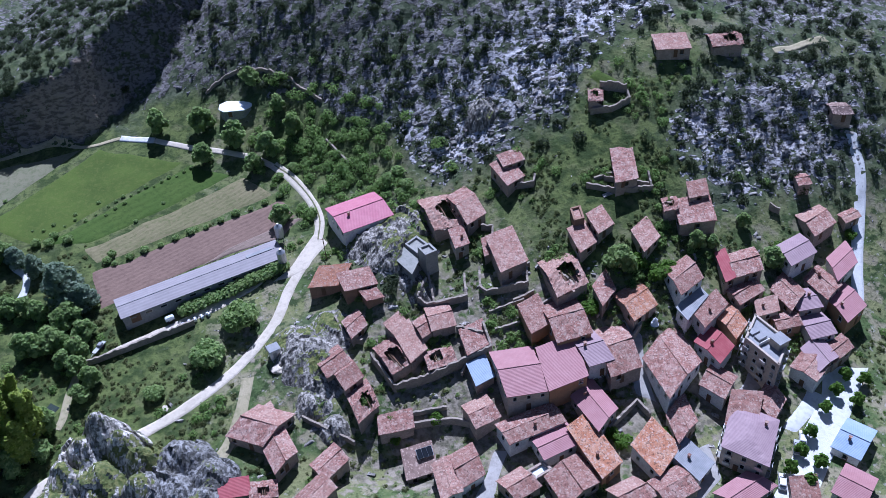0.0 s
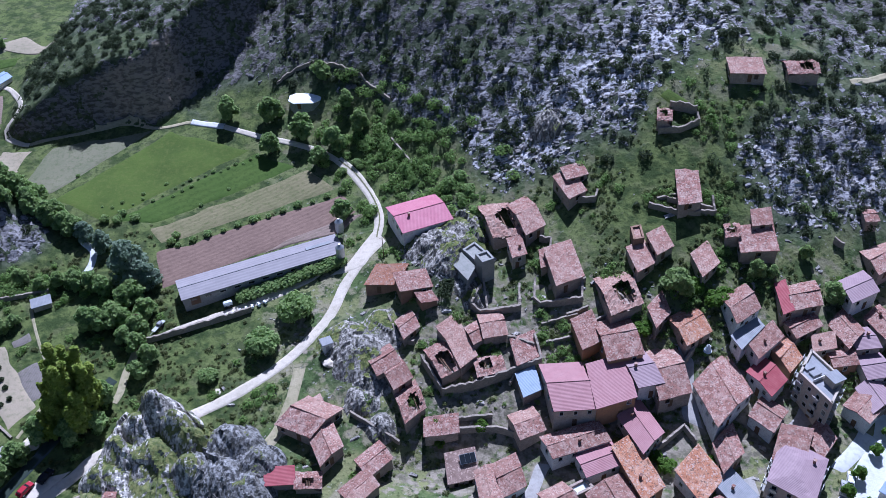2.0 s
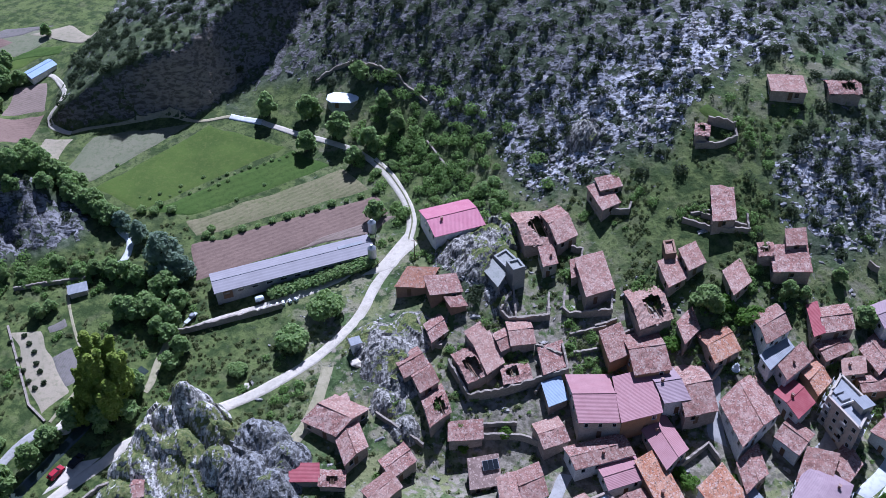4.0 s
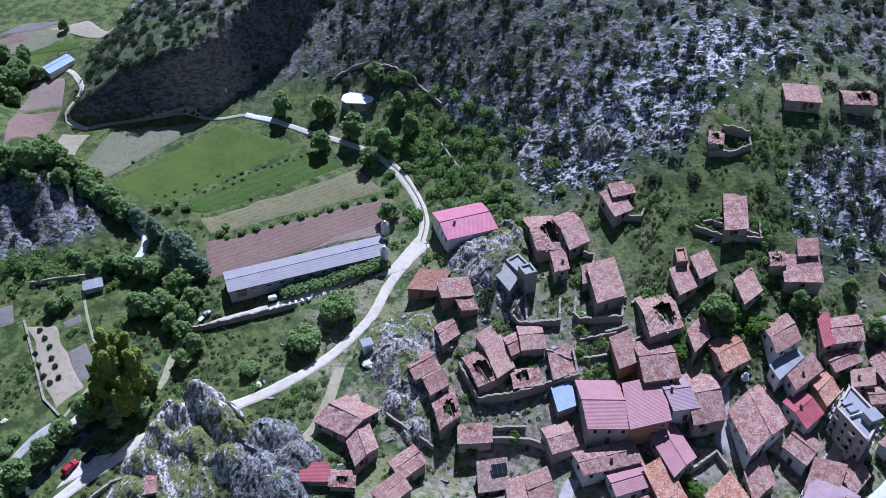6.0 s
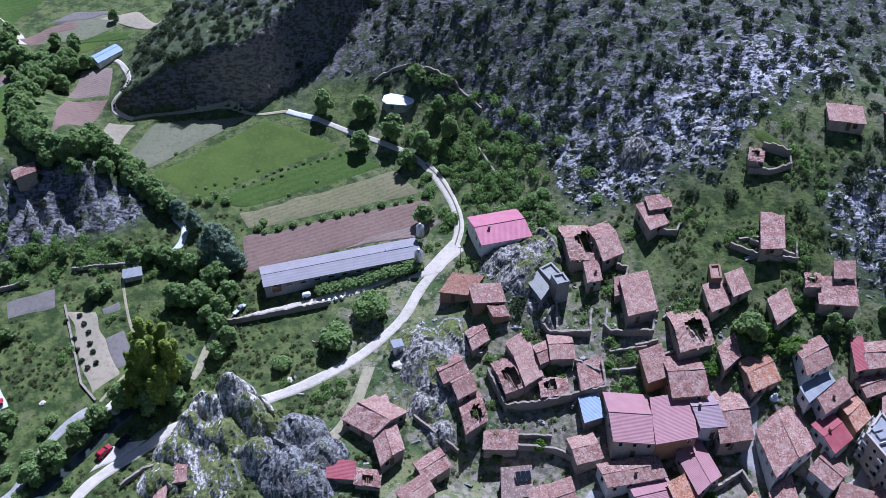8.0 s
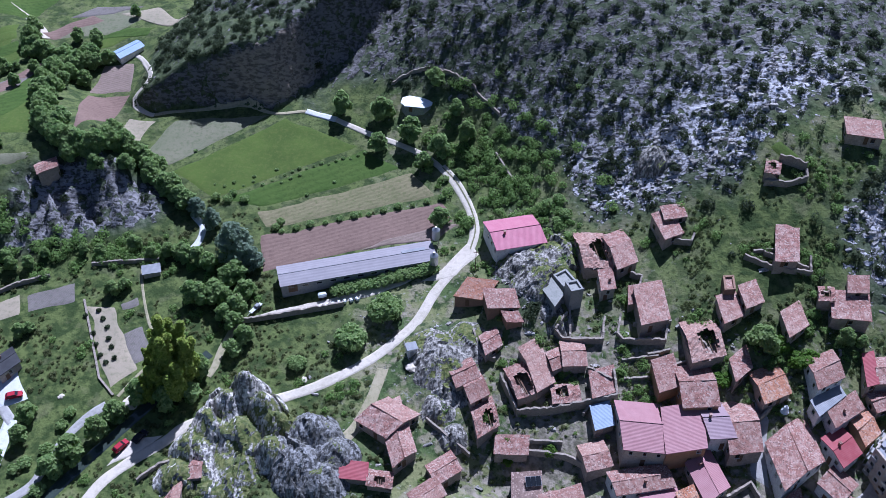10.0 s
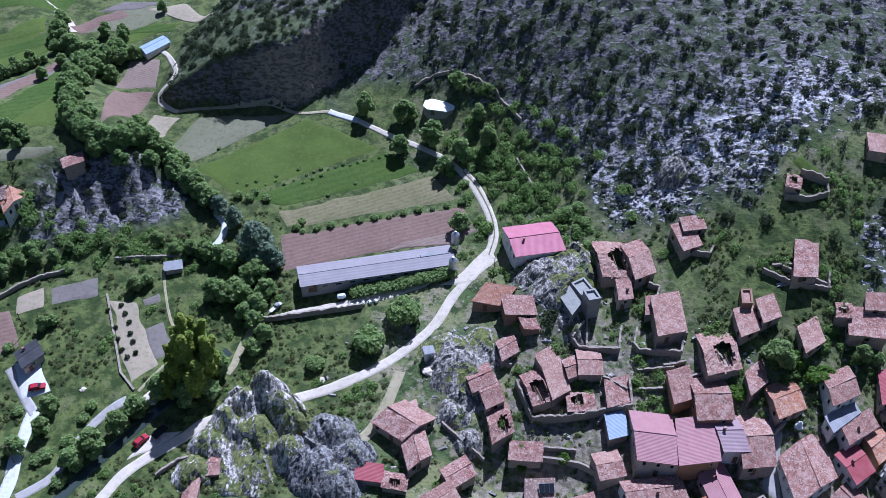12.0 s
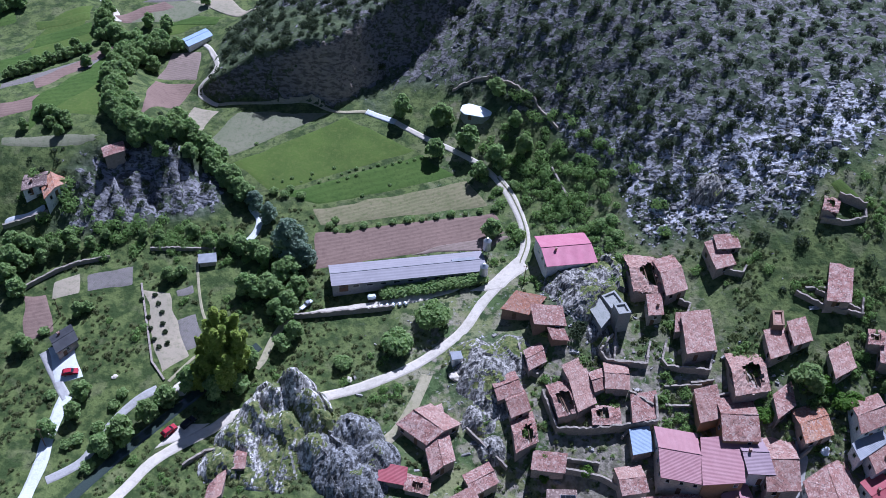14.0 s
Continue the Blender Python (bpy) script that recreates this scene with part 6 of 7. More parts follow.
plant(TREES, "oak", -10.5, 230.5, 1.10)
plant(TREES, "oak", -15.4, 225.7, 0.80)
plant(TREES, "oak", -1.7, 234.5, 0.90)
plant(TREES, "oak", -13.4, 255.0, 0.90)
plant(TREES, "oak", -5.5, 243.5, 0.75)
plant(TREES, "oak", -8.7, 202.7, 0.85)
plant(TREES, "oak", -91.0, 127.3, 0.90)
plant(TREES, "oak", -95.6, 121.4, 1.00)
plant(TREES, "oak", -99.4, 116.9, 0.90)
plant(TREES, "oak", -88.1, 132.7, 0.80)
plant(TREES, "oak", -83.3, 138.3, 1.00)
plant(TREES, "oak", -116.3, 228.2, 0.90)
plant(TREES, "oak", -122.6, 209.5, 0.80)
plant(TREES, "oak", -117.3, 211.8, 0.80)
plant(TREES, "oak", -128.9, 215.5, 0.80)
plant(TREES, "oak", -129.8, 224.7, 0.80)
plant(TREES, "oak", -138.8, 234.0, 0.80)
plant(TREES, "oak", -145.8, 243.0, 0.70)
plant(TREES, "oak", -145.0, 251.0, 0.70)
plant(TREES, "oak", -146.0, 263.9, 0.80)
plant(TREES, "oak", -143.6, 269.1, 0.70)
plant(TREES, "oak", -132.8, 220.5, 0.80)
plant(TREES, "oak", -122.6, 214.7, 0.80)
plant(TREES, "oak", -114.6, 208.3, 0.70)
plant(TREES, "oak", -106.9, 211.8, 0.80)
plant(TREES, "oak", -100.5, 212.7, 0.80)
plant(TREES, "oak", -99.9, 219.2, 0.90)
plant(TREES, "oak", -93.8, 210.0, 0.80)
plant(TREES, "oak", -89.2, 206.6, 0.70)
plant(TREES, "oak", -137.6, 260.4, 0.80)
plant(TREES, "oak", -136.5, 271.0, 0.70)
plant(TREES, "oak", -133.3, 273.6, 0.70)
plant(TREES, "oak", -141.1, 283.3, 0.60)
plant(TREES, "oak", -148.4, 285.6, 0.70)
plant(TREES, "oak", -142.2, 277.8, 0.70)
plant(TREES, "oak", -159.1, 267.4, 0.60)
plant(TREES, "oak", -156.4, 249.2, 0.60)
plant(TREES, "oak", -169.9, 256.7, 0.50)
plant(TREES, "oak", -171.7, 245.1, 0.50)
plant(TREES, "oak", -166.3, 261.6, 0.50)
plant(TREES, "oak", -132.2, 303.8, 0.60)
plant(TREES, "oak", -153.2, 258.6, 0.60)
plant(TREES, "oak", -64.2, 167.2, 0.90)
plant(TREES, "oak", -69.8, 170.0, 0.90)
plant(TREES, "oak", -60.1, 157.8, 0.80)
plant(TREES, "oak", -62.5, 153.7, 0.70)
plant(TREES, "oak", -75.2, 181.7, 0.80)
plant(TREES, "oak", -62.8, 173.1, 0.80)
plant(TREES, "oak", -68.6, 176.3, 0.90)
plant(TREES, "oak", -66.8, 178.7, 0.90)
plant(TREES, "oak", -67.0, 164.4, 0.80)
plant(TREES, "oak", -63.9, 162.0, 0.70)
plant(TREES, "oak", -76.0, 137.3, 1.00)
plant(TREES, "oak", -70.8, 139.8, 0.80)
plant(TREES, "oak", -69.9, 147.0, 0.90)
plant(TREES, "oak", -110.9, 131.8, 0.70)
plant(TREES, "oak", -110.2, 125.2, 0.70)
plant(TREES, "oak", -114.8, 119.5, 0.70)
plant(TREES, "oak", -132.2, 142.6, 0.80)
plant(TREES, "oak", -143.1, 168.8, 0.70)
plant(TREES, "oak", -139.9, 172.5, 0.60)
plant(TREES, "oak", -136.5, 176.1, 0.60)
plant(TREES, "oak", -132.3, 178.1, 0.60)
plant(TREES, "oak", -128.1, 179.7, 0.50)
plant(TREES, "oak", -113.3, 184.9, 0.50)
plant(TREES, "oak", -99.4, 188.6, 0.60)
plant(TREES, "oak", -88.4, 186.1, 0.70)
plant(TREES, "oak", -82.9, 184.8, 0.70)
plant(TREES, "oak", -79.3, 184.3, 0.80)
plant(TREES, "oak", -147.4, 169.5, 0.90)
plant(TREES, "oak", -146.3, 163.7, 0.90)
plant(TREES, "oak", -142.2, 160.3, 0.80)
plant(TREES, "oak", -141.3, 176.1, 0.50)
plant(TREES, "oak", -134.7, 180.2, 0.50)
plant(TREES, "oak", -124.1, 182.6, 0.50)
plant(TREES, "oak", -108.5, 185.3, 0.50)
plant(TREES, "oak", -93.2, 185.3, 0.60)
plant(TREES, "oak", -84.3, 186.8, 0.60)
plant(TREES, "oak", -146.7, 208.1, 0.50)
plant(TREES, "oak", -145.8, 212.0, 0.50)
plant(TREES, "oak", -158.1, 208.4, 0.50)
plant(TREES, "oak", -150.6, 211.1, 0.50)
plant(TREES, "oak", -138.7, 273.8, 0.89)
plant(TREES, "oak", -140.2, 272.1, 0.99)
plant(TREES, "oak", -139.2, 270.0, 0.83)
plant(TREES, "oak", -141.9, 268.2, 1.03)
plant(TREES, "oak", -142.8, 264.9, 0.99)
plant(TREES, "oak", -143.2, 264.0, 0.78)
plant(TREES, "oak", -142.2, 261.3, 0.80)
plant(TREES, "oak", -143.4, 260.4, 0.75)
plant(TREES, "oak", -142.8, 255.1, 1.00)
plant(TREES, "oak", -142.4, 252.9, 0.88)
plant(TREES, "oak", -142.1, 247.9, 0.77)
plant(TREES, "oak", -139.2, 241.2, 0.96)
plant(TREES, "oak", -138.8, 237.1, 0.87)
plant(TREES, "oak", -137.9, 233.8, 0.81)
plant(TREES, "oak", -136.9, 231.1, 1.02)
plant(TREES, "oak", -137.9, 229.7, 0.83)
plant(TREES, "oak", -134.1, 224.9, 0.85)
plant(TREES, "oak", -134.0, 223.2, 0.86)
plant(TREES, "oak", -132.1, 219.4, 0.97)
plant(TREES, "oak", -129.3, 220.4, 0.85)
plant(TREES, "oak", -128.8, 216.8, 0.84)
plant(TREES, "oak", -127.4, 215.9, 0.83)
plant(TREES, "oak", -125.2, 215.4, 0.86)
plant(TREES, "oak", -123.6, 214.4, 1.05)
plant(TREES, "oak", -121.6, 213.8, 0.88)
plant(TREES, "oak", -121.0, 213.7, 0.97)
plant(TREES, "oak", -118.1, 212.3, 0.91)
plant(TREES, "oak", -117.2, 213.6, 0.79)
plant(TREES, "oak", -115.7, 213.0, 0.95)
plant(TREES, "oak", -115.5, 214.0, 0.87)
plant(TREES, "oak", -114.4, 213.9, 0.94)
plant(TREES, "oak", -113.2, 216.6, 0.76)
plant(TREES, "oak", -112.5, 217.1, 0.98)
plant(TREES, "oak", -111.5, 219.0, 0.77)
plant(TREES, "oak", -109.5, 220.3, 1.04)
plant(TREES, "oak", -108.2, 218.8, 0.90)
plant(TREES, "oak", -108.5, 219.4, 0.85)
plant(TREES, "oak", -105.6, 219.0, 0.99)
plant(TREES, "oak", -104.4, 218.7, 0.85)
plant(TREES, "oak", -103.2, 218.4, 1.04)
plant(TREES, "oak", -163.6, 284.8, 0.93)
plant(TREES, "oak", -162.3, 278.6, 0.91)
plant(TREES, "oak", -161.4, 275.9, 0.98)
plant(TREES, "oak", -161.1, 272.8, 0.70)
plant(TREES, "oak", -158.5, 273.0, 0.96)
plant(TREES, "oak", -156.4, 270.1, 0.75)
plant(TREES, "oak", -154.6, 269.7, 0.97)
plant(TREES, "oak", -153.8, 270.5, 0.85)
plant(TREES, "oak", -151.2, 271.0, 0.71)
plant(TREES, "oak", -150.6, 270.6, 0.79)
plant(TREES, "oak", -148.3, 273.5, 0.81)
plant(TREES, "oak", -147.3, 270.6, 0.93)
plant(TREES, "oak", -147.3, 267.8, 0.73)
plant(TREES, "oak", -147.1, 262.7, 0.82)
plant(TREES, "oak", -147.3, 260.6, 0.89)
plant(TREES, "oak", -146.3, 256.9, 0.94)
plant(TREES, "oak", -145.5, 248.3, 0.91)
plant(TREES, "oak", -143.6, 243.8, 0.86)
plant(TREES, "oak", -141.5, 240.9, 0.89)
plant(TREES, "oak", -142.9, 238.1, 0.86)
plant(TREES, "oak", -140.6, 233.9, 0.81)
plant(TREES, "oak", -137.6, 228.7, 0.90)
plant(TREES, "oak", -137.3, 227.1, 0.93)
plant(TREES, "oak", -135.2, 222.1, 0.88)
plant(TREES, "oak", -134.5, 222.0, 1.00)
plant(TREES, "oak", -132.6, 219.1, 0.90)
plant(TREES, "oak", -130.4, 217.6, 0.76)
plant(TREES, "oak", -128.2, 215.3, 0.72)
plant(TREES, "oak", -126.5, 213.8, 0.90)
plant(TREES, "oak", -125.7, 213.8, 0.88)
plant(TREES, "oak", -123.2, 212.3, 0.94)
plant(TREES, "oak", -176.8, 234.1, 0.44)
plant(TREES, "oak", -175.9, 236.0, 0.55)
plant(TREES, "oak", -175.2, 238.1, 0.54)
plant(TREES, "oak", -174.1, 239.2, 0.57)
plant(TREES, "oak", -173.0, 240.6, 0.58)
plant(TREES, "oak", -172.3, 242.8, 0.55)
plant(TREES, "oak", -171.2, 244.2, 0.58)
plant(TREES, "oak", -170.4, 246.1, 0.46)
plant(TREES, "oak", -169.6, 248.2, 0.58)
plant(TREES, "oak", -168.2, 249.4, 0.48)
plant(TREES, "oak", -167.4, 251.6, 0.49)
plant(TREES, "oak", -165.6, 252.9, 0.52)
plant(TREES, "oak", -165.1, 255.1, 0.50)
plant(TREES, "oak", -163.4, 256.7, 0.43)
plant(TREES, "oak", -162.5, 258.6, 0.43)
plant(TREES, "oak", -160.6, 260.1, 0.40)
plant(TREES, "oak", -156.5, 215.4, 0.41)
plant(TREES, "oak", -154.5, 215.7, 0.58)
plant(TREES, "oak", -151.8, 215.1, 0.55)
plant(TREES, "oak", -149.4, 214.5, 0.51)
plant(TREES, "oak", -147.3, 214.7, 0.50)
plant(TREES, "oak", -200.8, 276.8, 0.65)
plant(TREES, "oak", -199.4, 280.0, 0.65)
plant(TREES, "oak", -197.2, 281.6, 0.60)
plant(TREES, "oak", -195.1, 281.0, 0.58)
plant(TREES, "oak", -140.9, 283.7, 0.62)
plant(TREES, "oak", -141.6, 285.8, 0.65)
plant(TREES, "oak", -101.0, 214.5, 0.97)
plant(TREES, "oak", -99.2, 212.9, 0.80)
plant(TREES, "oak", -98.2, 212.1, 0.73)
plant(TREES, "oak", -95.1, 210.5, 0.98)
plant(TREES, "oak", -93.1, 210.4, 0.95)
plant(TREES, "oak", -92.7, 208.8, 0.94)
plant(TREES, "oak", -90.2, 206.6, 0.97)
plant(TREES, "oak", -87.4, 204.9, 0.88)
plant(TREES, "oak", -77.7, 170.8, 0.93)
plant(TREES, "oak", -75.3, 170.6, 0.94)
plant(TREES, "oak", -71.8, 171.9, 0.76)
plant(TREES, "oak", -70.9, 172.7, 0.85)
plant(TREES, "oak", -68.1, 170.0, 0.72)
plant(TREES, "oak", -149.4, 174.7, 0.74)
plant(TREES, "oak", -146.4, 174.9, 0.78)
plant(TREES, "oak", -144.1, 175.1, 0.60)
plant(TREES, "oak", -141.5, 175.0, 0.65)
plant(TREES, "oak", 76.7, 153.7, 1.10)
plant(TREES, "oak", 98.7, 156.0, 0.70)
plant(TREES, "oak", 117.6, 149.7, 0.80)
plant(TREES, "oak", 102.9, 155.5, 0.50)
plant(TREES, "oak", 114.0, 160.6, 0.50)
plant(TREES, "street", 113.0, 110.4, 1.00)
plant(TREES, "street", 106.3, 105.0, 1.00)
plant(TREES, "street", 101.9, 101.1, 1.00)
plant(TREES, "street", 97.0, 97.0, 1.10)
plant(TREES, "street", 99.4, 92.9, 1.10)
plant(TREES, "street", 104.4, 97.2, 1.10)
plant(TREES, "street", 118.0, 114.4, 1.00)
plant(TREES, "street", 122.6, 118.2, 1.00)
plant(TREES, "street", 121.6, 111.0, 1.10)
plant(TREES, "street", 126.7, 116.4, 1.00)
plant(BUSHES, "fresh", 86.3, 150.3, 1.10)
plant(BUSHES, "fresh", 89.5, 151.2, 0.80)
plant(BUSHES, "fresh", 66.0, 145.7, 0.90)
plant(BUSHES, "fresh", 68.5, 146.6, 0.70)
plant(BUSHES, "fresh", 81.9, 154.1, 0.90)
plant(BUSHES, "fresh", 12.1, 132.0, 0.50)
plant(BUSHES, "fresh", 22.7, 129.0, 0.60)
plant(BUSHES, "fresh", 12.3, 127.4, 0.50)
plant(BUSHES, "fresh", 63.7, 112.5, 0.80)
plant(BUSHES, "fresh", 62.0, 115.0, 0.60)
plant(BUSHES, "fresh", 74.2, 112.3, 0.60)
plant(BUSHES, "fresh", 126.7, 151.6, 0.70)
plant(BUSHES, "fresh", 144.2, 156.1, 0.60)
plant(BUSHES, "fresh", 121.8, 154.1, 0.60)
plant(BUSHES, "oak", -36.9, 175.6, 1.05)
plant(BUSHES, "oak", -34.8, 176.4, 1.05)
plant(BUSHES, "oak", -32.6, 177.2, 1.05)
plant(BUSHES, "oak", -30.4, 177.9, 1.05)
plant(BUSHES, "oak", -28.2, 178.7, 1.05)
plant(BUSHES, "oak", -25.9, 179.5, 1.05)
plant(BUSHES, "oak", -23.7, 180.2, 1.05)
plant(BUSHES, "oak", -21.5, 181.0, 1.05)
plant(BUSHES, "oak", -19.2, 181.7, 1.05)
plant(BUSHES, "oak", -17.0, 182.4, 1.05)
plant(BUSHES, "oak", -14.7, 183.2, 1.05)
plant(BUSHES, "oak", -12.5, 183.9, 1.05)
plant(BUSHES, "oak", -10.2, 184.6, 1.05)
plant(BUSHES, "oak", -56.9, 197.5, 0.40)
plant(BUSHES, "oak", -52.7, 199.2, 0.50)
plant(BUSHES, "oak", -48.5, 200.9, 0.60)
plant(BUSHES, "oak", -44.1, 201.9, 0.40)
plant(BUSHES, "oak", -39.8, 203.6, 0.50)
plant(BUSHES, "oak", -35.5, 205.3, 0.60)
plant(BUSHES, "oak", -31.0, 206.3, 0.40)
plant(BUSHES, "oak", -26.6, 208.0, 0.50)
plant(BUSHES, "oak", -22.2, 209.8, 0.60)
plant(BUSHES, "oak", -17.7, 210.8, 0.40)
plant(BUSHES, "oak", -13.2, 212.3, 0.50)
plant(BUSHES, "oak", -8.6, 213.5, 0.60)
plant(BUSHES, "scrub", -103.3, 165.7, 0.55)
plant(BUSHES, "scrub", -106.4, 163.6, 0.55)
plant(BUSHES, "scrub", -101.2, 162.9, 0.55)
plant(BUSHES, "scrub", -99.2, 160.2, 0.55)
plant(BUSHES, "scrub", -102.4, 158.0, 0.55)
plant(BUSHES, "scrub", -97.7, 156.6, 0.55)
plant(BUSHES, "scrub", -100.6, 154.5, 0.55)
plant(BUSHES, "scrub", -96.1, 154.0, 0.55)
plant(BUSHES, "scrub", -98.4, 151.2, 0.55)
plant(BUSHES, "scrub", -94.2, 150.5, 0.55)
plant(BUSHES, "scrub", -96.1, 149.0, 0.55)
plant(TREES, "oak", -101.1, 171.7, 0.65)
plant(TREES, "oak", -97.9, 173.4, 0.50)
plant(TREES, "oak", -122.0, 156.4, 0.60)
plant(TREES, "oak", -120.2, 158.1, 0.45)
plant(BUSHES, "oak", -60.0, 221.6, 0.22)
plant(BUSHES, "oak", -57.8, 223.1, 0.27)
plant(BUSHES, "oak", -55.7, 224.5, 0.32)
plant(BUSHES, "oak", -53.3, 224.5, 0.22)
plant(BUSHES, "oak", -51.1, 225.9, 0.27)
plant(BUSHES, "oak", -48.9, 227.4, 0.32)
plant(BUSHES, "oak", -46.5, 227.3, 0.22)
plant(BUSHES, "oak", -44.3, 228.8, 0.27)
plant(BUSHES, "oak", -42.1, 230.3, 0.32)
plant(BUSHES, "oak", -39.7, 230.3, 0.22)
plant(BUSHES, "oak", -37.4, 231.8, 0.27)
plant(BUSHES, "oak", -35.1, 233.1, 0.32)
plant(BUSHES, "oak", -32.7, 233.0, 0.22)
plant(BUSHES, "oak", -30.3, 234.2, 0.27)
plant(BUSHES, "oak", -81.4, 215.8, 0.20)
plant(BUSHES, "oak", -78.2, 214.9, 0.25)
plant(BUSHES, "oak", -75.5, 216.9, 0.30)
plant(BUSHES, "oak", -72.3, 215.9, 0.20)
plant(BUSHES, "oak", -69.6, 218.0, 0.25)
plant(BUSHES, "oak", -66.4, 217.0, 0.30)
plant(BUSHES, "oak", -63.7, 219.0, 0.20)
plant(BUSHES, "oak", -60.5, 218.1, 0.25)
plant(BUSHES, "oak", -57.8, 220.1, 0.30)
plant(BUSHES, "oak", -79.7, 209.8, 0.70)
plant(BUSHES, "oak", -75.9, 209.2, 0.70)
plant(BUSHES, "oak", -70.6, 209.6, 0.70)
plant(BUSHES, "oak", -74.8, 211.9, 0.60)
plant(BUSHES, "oak", -57.8, 201.3, 0.60)
plant(BUSHES, "oak", -59.0, 198.8, 0.60)
plant(BUSHES, "oak", -51.5, 213.1, 0.30)
plant(BUSHES, "oak", -43.6, 219.4, 0.30)
plant(BUSHES, "oak", -55.1, 221.4, 0.30)
plant(BUSHES, "oak", -63.1, 224.0, 0.30)
plant(BUSHES, "oak", -69.7, 220.3, 0.30)
plant(BUSHES, "oak", -3.6, 222.9, 0.70)
plant(BUSHES, "oak", -7.9, 220.9, 0.60)
plant(BUSHES, "oak", 0.2, 202.8, 0.80)
plant(BUSHES, "oak", 29.0, 200.9, 0.90)
plant(BUSHES, "oak", 26.6, 199.2, 0.80)
plant(BUSHES, "oak", 14.0, 202.3, 0.90)
plant(BUSHES, "oak", 19.2, 199.9, 0.80)
plant(BUSHES, "oak", 23.8, 205.3, 0.90)
plant(BUSHES, "oak", 27.0, 206.8, 0.80)
plant(BUSHES, "oak", 9.2, 198.4, 0.80)
plant(BUSHES, "oak", 5.8, 198.5, 0.70)
plant(BUSHES, "oak", -91.3, 230.6, 0.30)
plant(BUSHES, "oak", -106.8, 119.1, 0.80)
plant(BUSHES, "oak", -102.8, 123.0, 0.80)
plant(BUSHES, "oak", -101.4, 129.9, 0.70)
plant(BUSHES, "oak", -100.6, 133.5, 0.70)
plant(BUSHES, "oak", -100.9, 112.0, 0.90)
plant(BUSHES, "oak", -108.8, 117.2, 0.70)
plant(BUSHES, "oak", -87.5, 132.1, 0.80)
plant(BUSHES, "oak", -129.0, 148.7, 0.70)
plant(BUSHES, "oak", -119.1, 130.5, 0.70)

# ---- scrub on the slopes ----
def hill_share(x, y):
    return 0.7 * step((rockiness(x, y) - 0.1) / 0.3) + 0.10 * step((hillside(x, y) - 12) / 10) + mound(x, y, 150, 222, 32, 26, 0.8)


def spur_share(x, y):
    return 0.8 * step((cave_spur(x, y) - 1) / 3) * (1 - 0.93 * cave_face(x, y))


def cliff_share(x, y):
    return 0.42 * step((plateau(x, y) - 2) / 4) * step((x + 155) / 10)


def juniper_share(x, y):
    return mound(x, y, 135, 190, 34, 26, 0.55) * (1 - step((hillside(x, y) - 60) / 10))


def bank_share(x, y):
    return 1.3 * mound(x, y, 10, 216, 14, 25, 1.0, 25) + 0.9 * mound(x, y, -114, 185, 34, 6, 1.0)


for k, (x0, x1) in enumerate(((-30, 30), (30, 75), (75, 120), (120, 180))):
    scrub("hillside_scrub", x0, x1, 165, 330, 4.2, hill_share, "dark green scrub dotted over the limestone hillside", 20 + k, (0.8, 1.7))
scrub("cliff_scrub", -140, -20, 250, 330, 3.0, spur_share, "dark scrub on the spur above the cave", 31, (0.8, 1.8))
scrub("juniper_scrub", 96, 180, 160, 222, 4.4, juniper_share, "dark upright junipers on the slope above the village", 36, (0.65, 1.15), tall=(1.5, 2.3))
scrub("rock_scrub", -155, -85, 180, 225, 4.0, cliff_share, "dark scrub in the clefts of the rock", 32, (0.6, 1.4))
scrub("bank_scrub", -150, 40, 120, 262, 2.6, bank_share, "green thicket along the banks", 33, (0.9, 2.3), "thicket")


def grass_share(x, y):
    green = 0.9 * mound(x, y, 85, 175, 38, 26, 1.0, 10) + 0.7 * mound(x, y, 40, 150, 34, 18, 1.0) + 0.6 * mound(x, y, 80, 125, 60, 20, 1.0)
    return green * step((rough(x / 9, y / 9, 3) - 0.38) / 0.2) * (1 - 0.8 * step(rockiness(x, y) / 0.4))


scrub("rough_grass", -20, 145, 100, 215, 1.0, grass_share, "tussocks of rough green grass and weeds", 34, (0.25, 0.7), "weed")


def weed_share(x, y):
    return 0.7 * grass_share(x, y) * step((rough(x / 14 + 5, y / 14, 2) - 0.46) / 0.08)


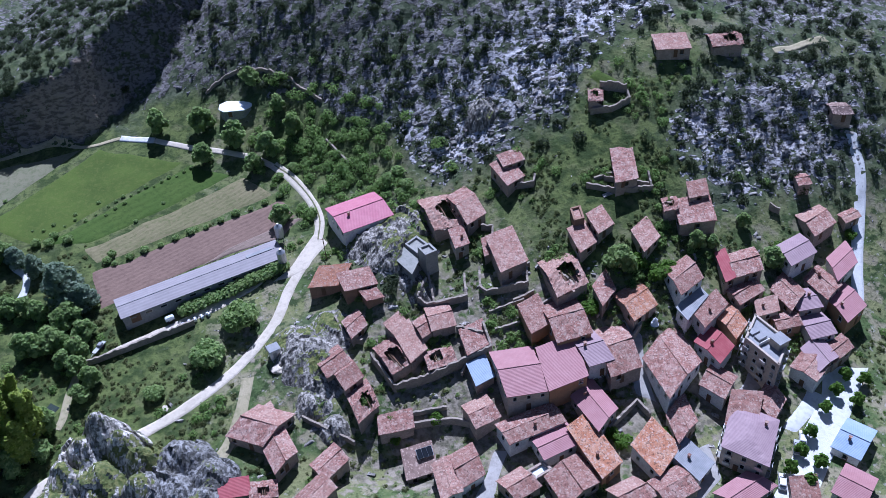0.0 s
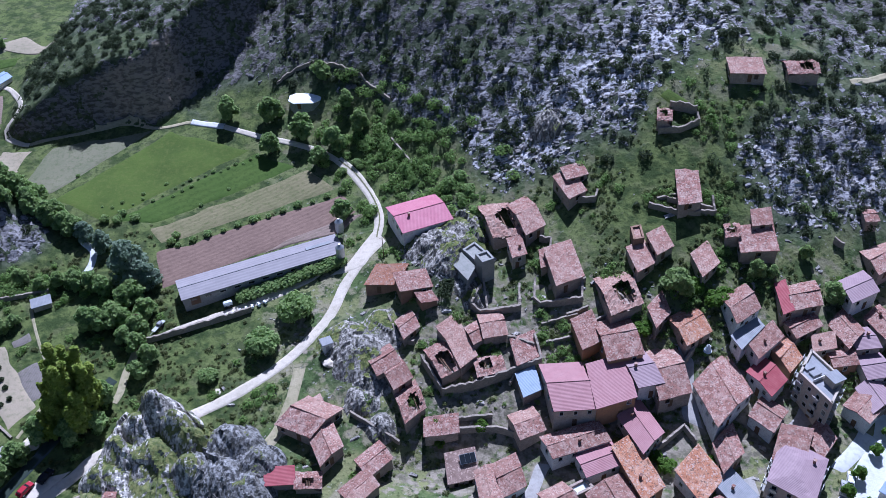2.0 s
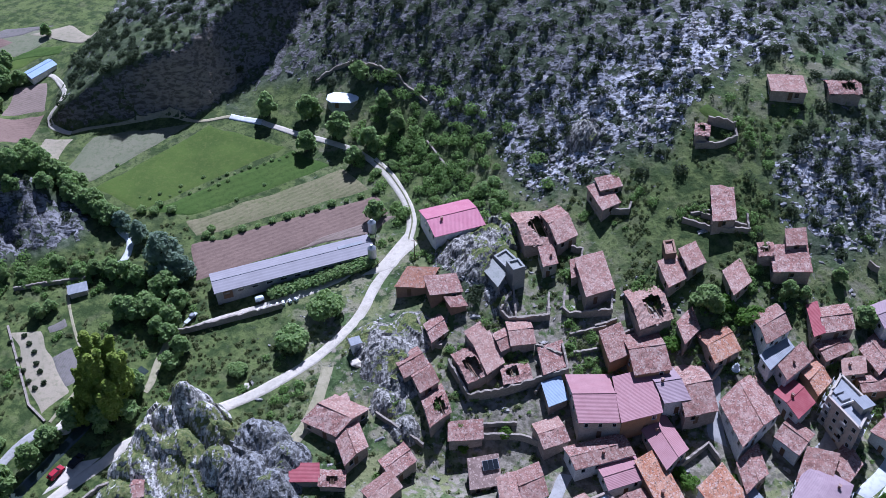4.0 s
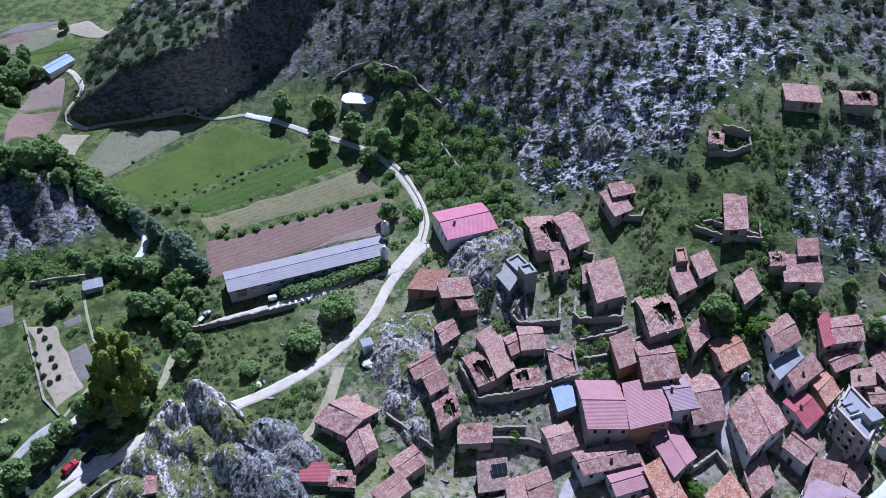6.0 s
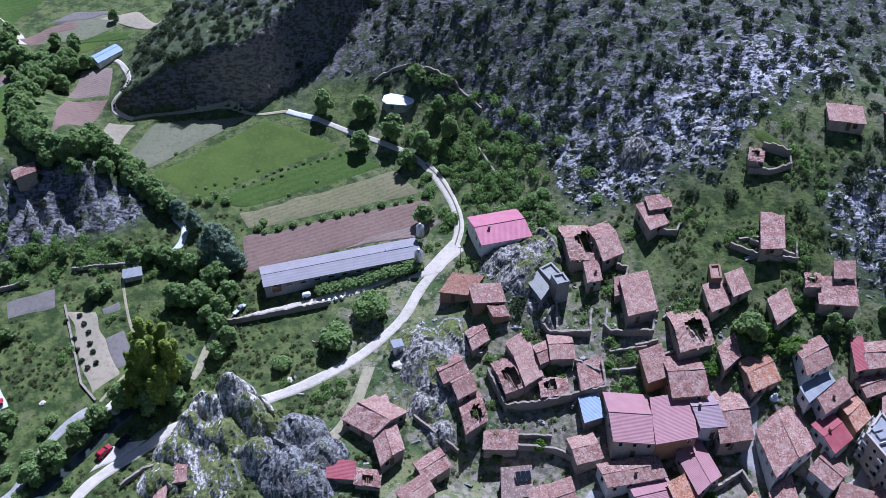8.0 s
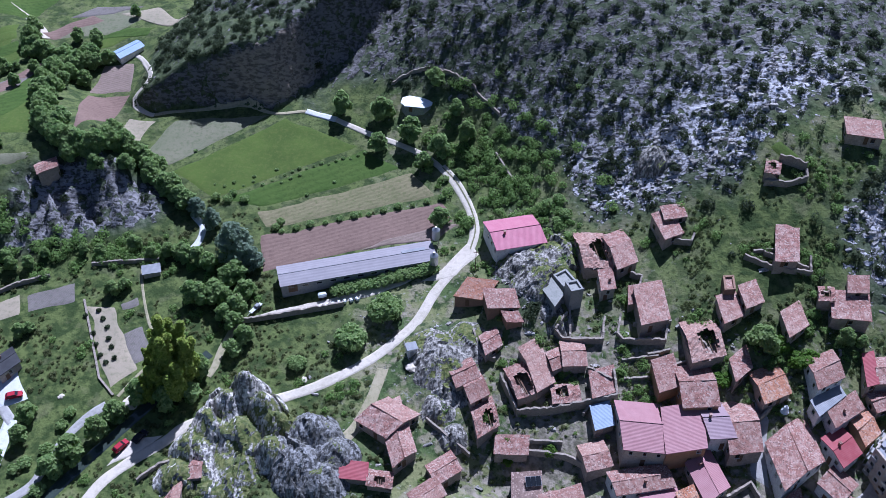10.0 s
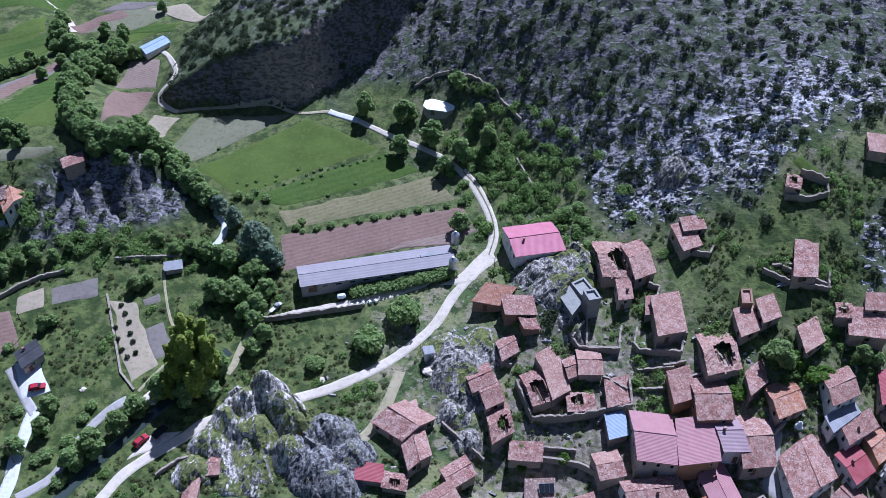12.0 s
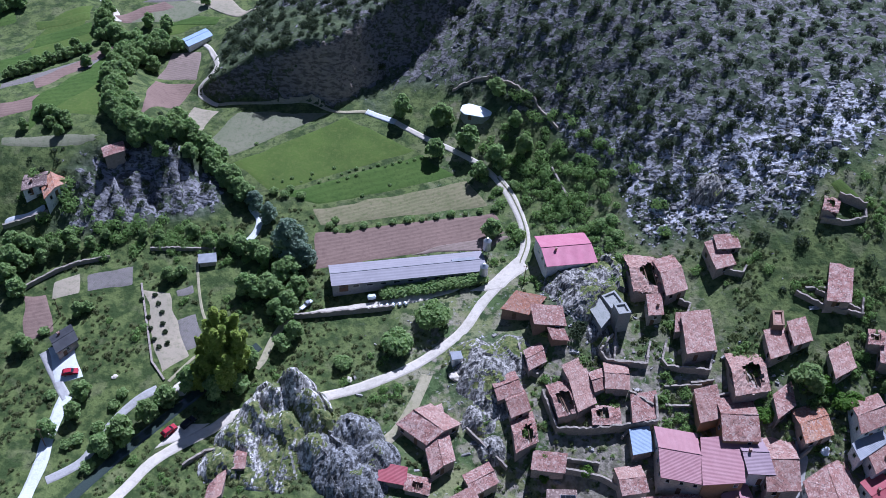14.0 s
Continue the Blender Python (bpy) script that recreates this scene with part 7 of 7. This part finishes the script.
scrub("bramble", -20, 145, 100, 215, 1.6, weed_share, "low thickets of bramble between ruined houses", 35, (0.6, 1.5), "thicket")


def valley_share(x, y):
    low = step((-16 - x) / 8) * (1 - step((y - 205) / 12)) * (1 - step((rockiness(x, y) - 0.12) / 0.2)) * (1 - step((plateau(x, y) - 9) / 4))
    return 0.75 * low * step((rough(x / 8 + 3, y / 8, 3) - 0.36) / 0.22)


def hedge_share(x, y):
    return 0.55 * valley_share(x, y) * step((rough(x / 17 + 8, y / 17 + 2, 2) - 0.50) / 0.10)


for k, (x0, x1) in enumerate(((-150, -95), (-95, -55), (-55, -15))):
    scrub("meadow_growth", x0, x1, 96, 212, 1.5, valley_share, "rough grass and weeds of the valley floor", 51 + k, (0.25, 0.7), "weed")
scrub("hedge_growth", -150, -15, 96, 212, 2.6, hedge_share, "low bushes in the rough grass of the valley", 56, (0.6, 1.5), "thicket")


def slab_share(x, y):
    return 0.55 * step((rockiness(x, y) - 0.2) / 0.3) * step((paleness(x, y) - 0.25) / 0.35) * step((rough(x / 8, y / 6, 3) - 0.36) / 0.16) * step((x + 20) / 10)


def stone_share(x, y):
    return 0.25 * step((rockiness(x, y) - 0.15) / 0.3) * step((x + 60) / 20) * (1 - step((cave_spur(x, y) - 1) / 2))


def litter_share(x, y):
    return 0.25 * mound(x, y, 40, 148, 62, 28, 1.0) * step((rough(x / 7 + 2, y / 7, 2) - 0.42) / 0.15)


stones("limestone_slabs", -15, 185, 130, 260, 1.0, slab_share, "pale limestone slabs breaking through the turf", 41, (0.22, 0.75), STONES)
stones("scree", -40, 185, 165, 335, 1.6, stone_share, "brownish grey stones on the upper hillside", 42, (0.2, 0.65), BROWNSTONE)
stones("rubble", -40, 125, 105, 200, 1.5, litter_share, "rubble and fallen stones between ruined houses", 43, (0.2, 0.8), STONES)


# The first of each plant only served to be copied.
for stock in (TREES, BUSHES):
    for made in stock.values():
        for plant_made in made:
            for piece in list(plant_made.children):
                bpy.data.objects.remove(piece)
            bpy.data.objects.remove(plant_made)
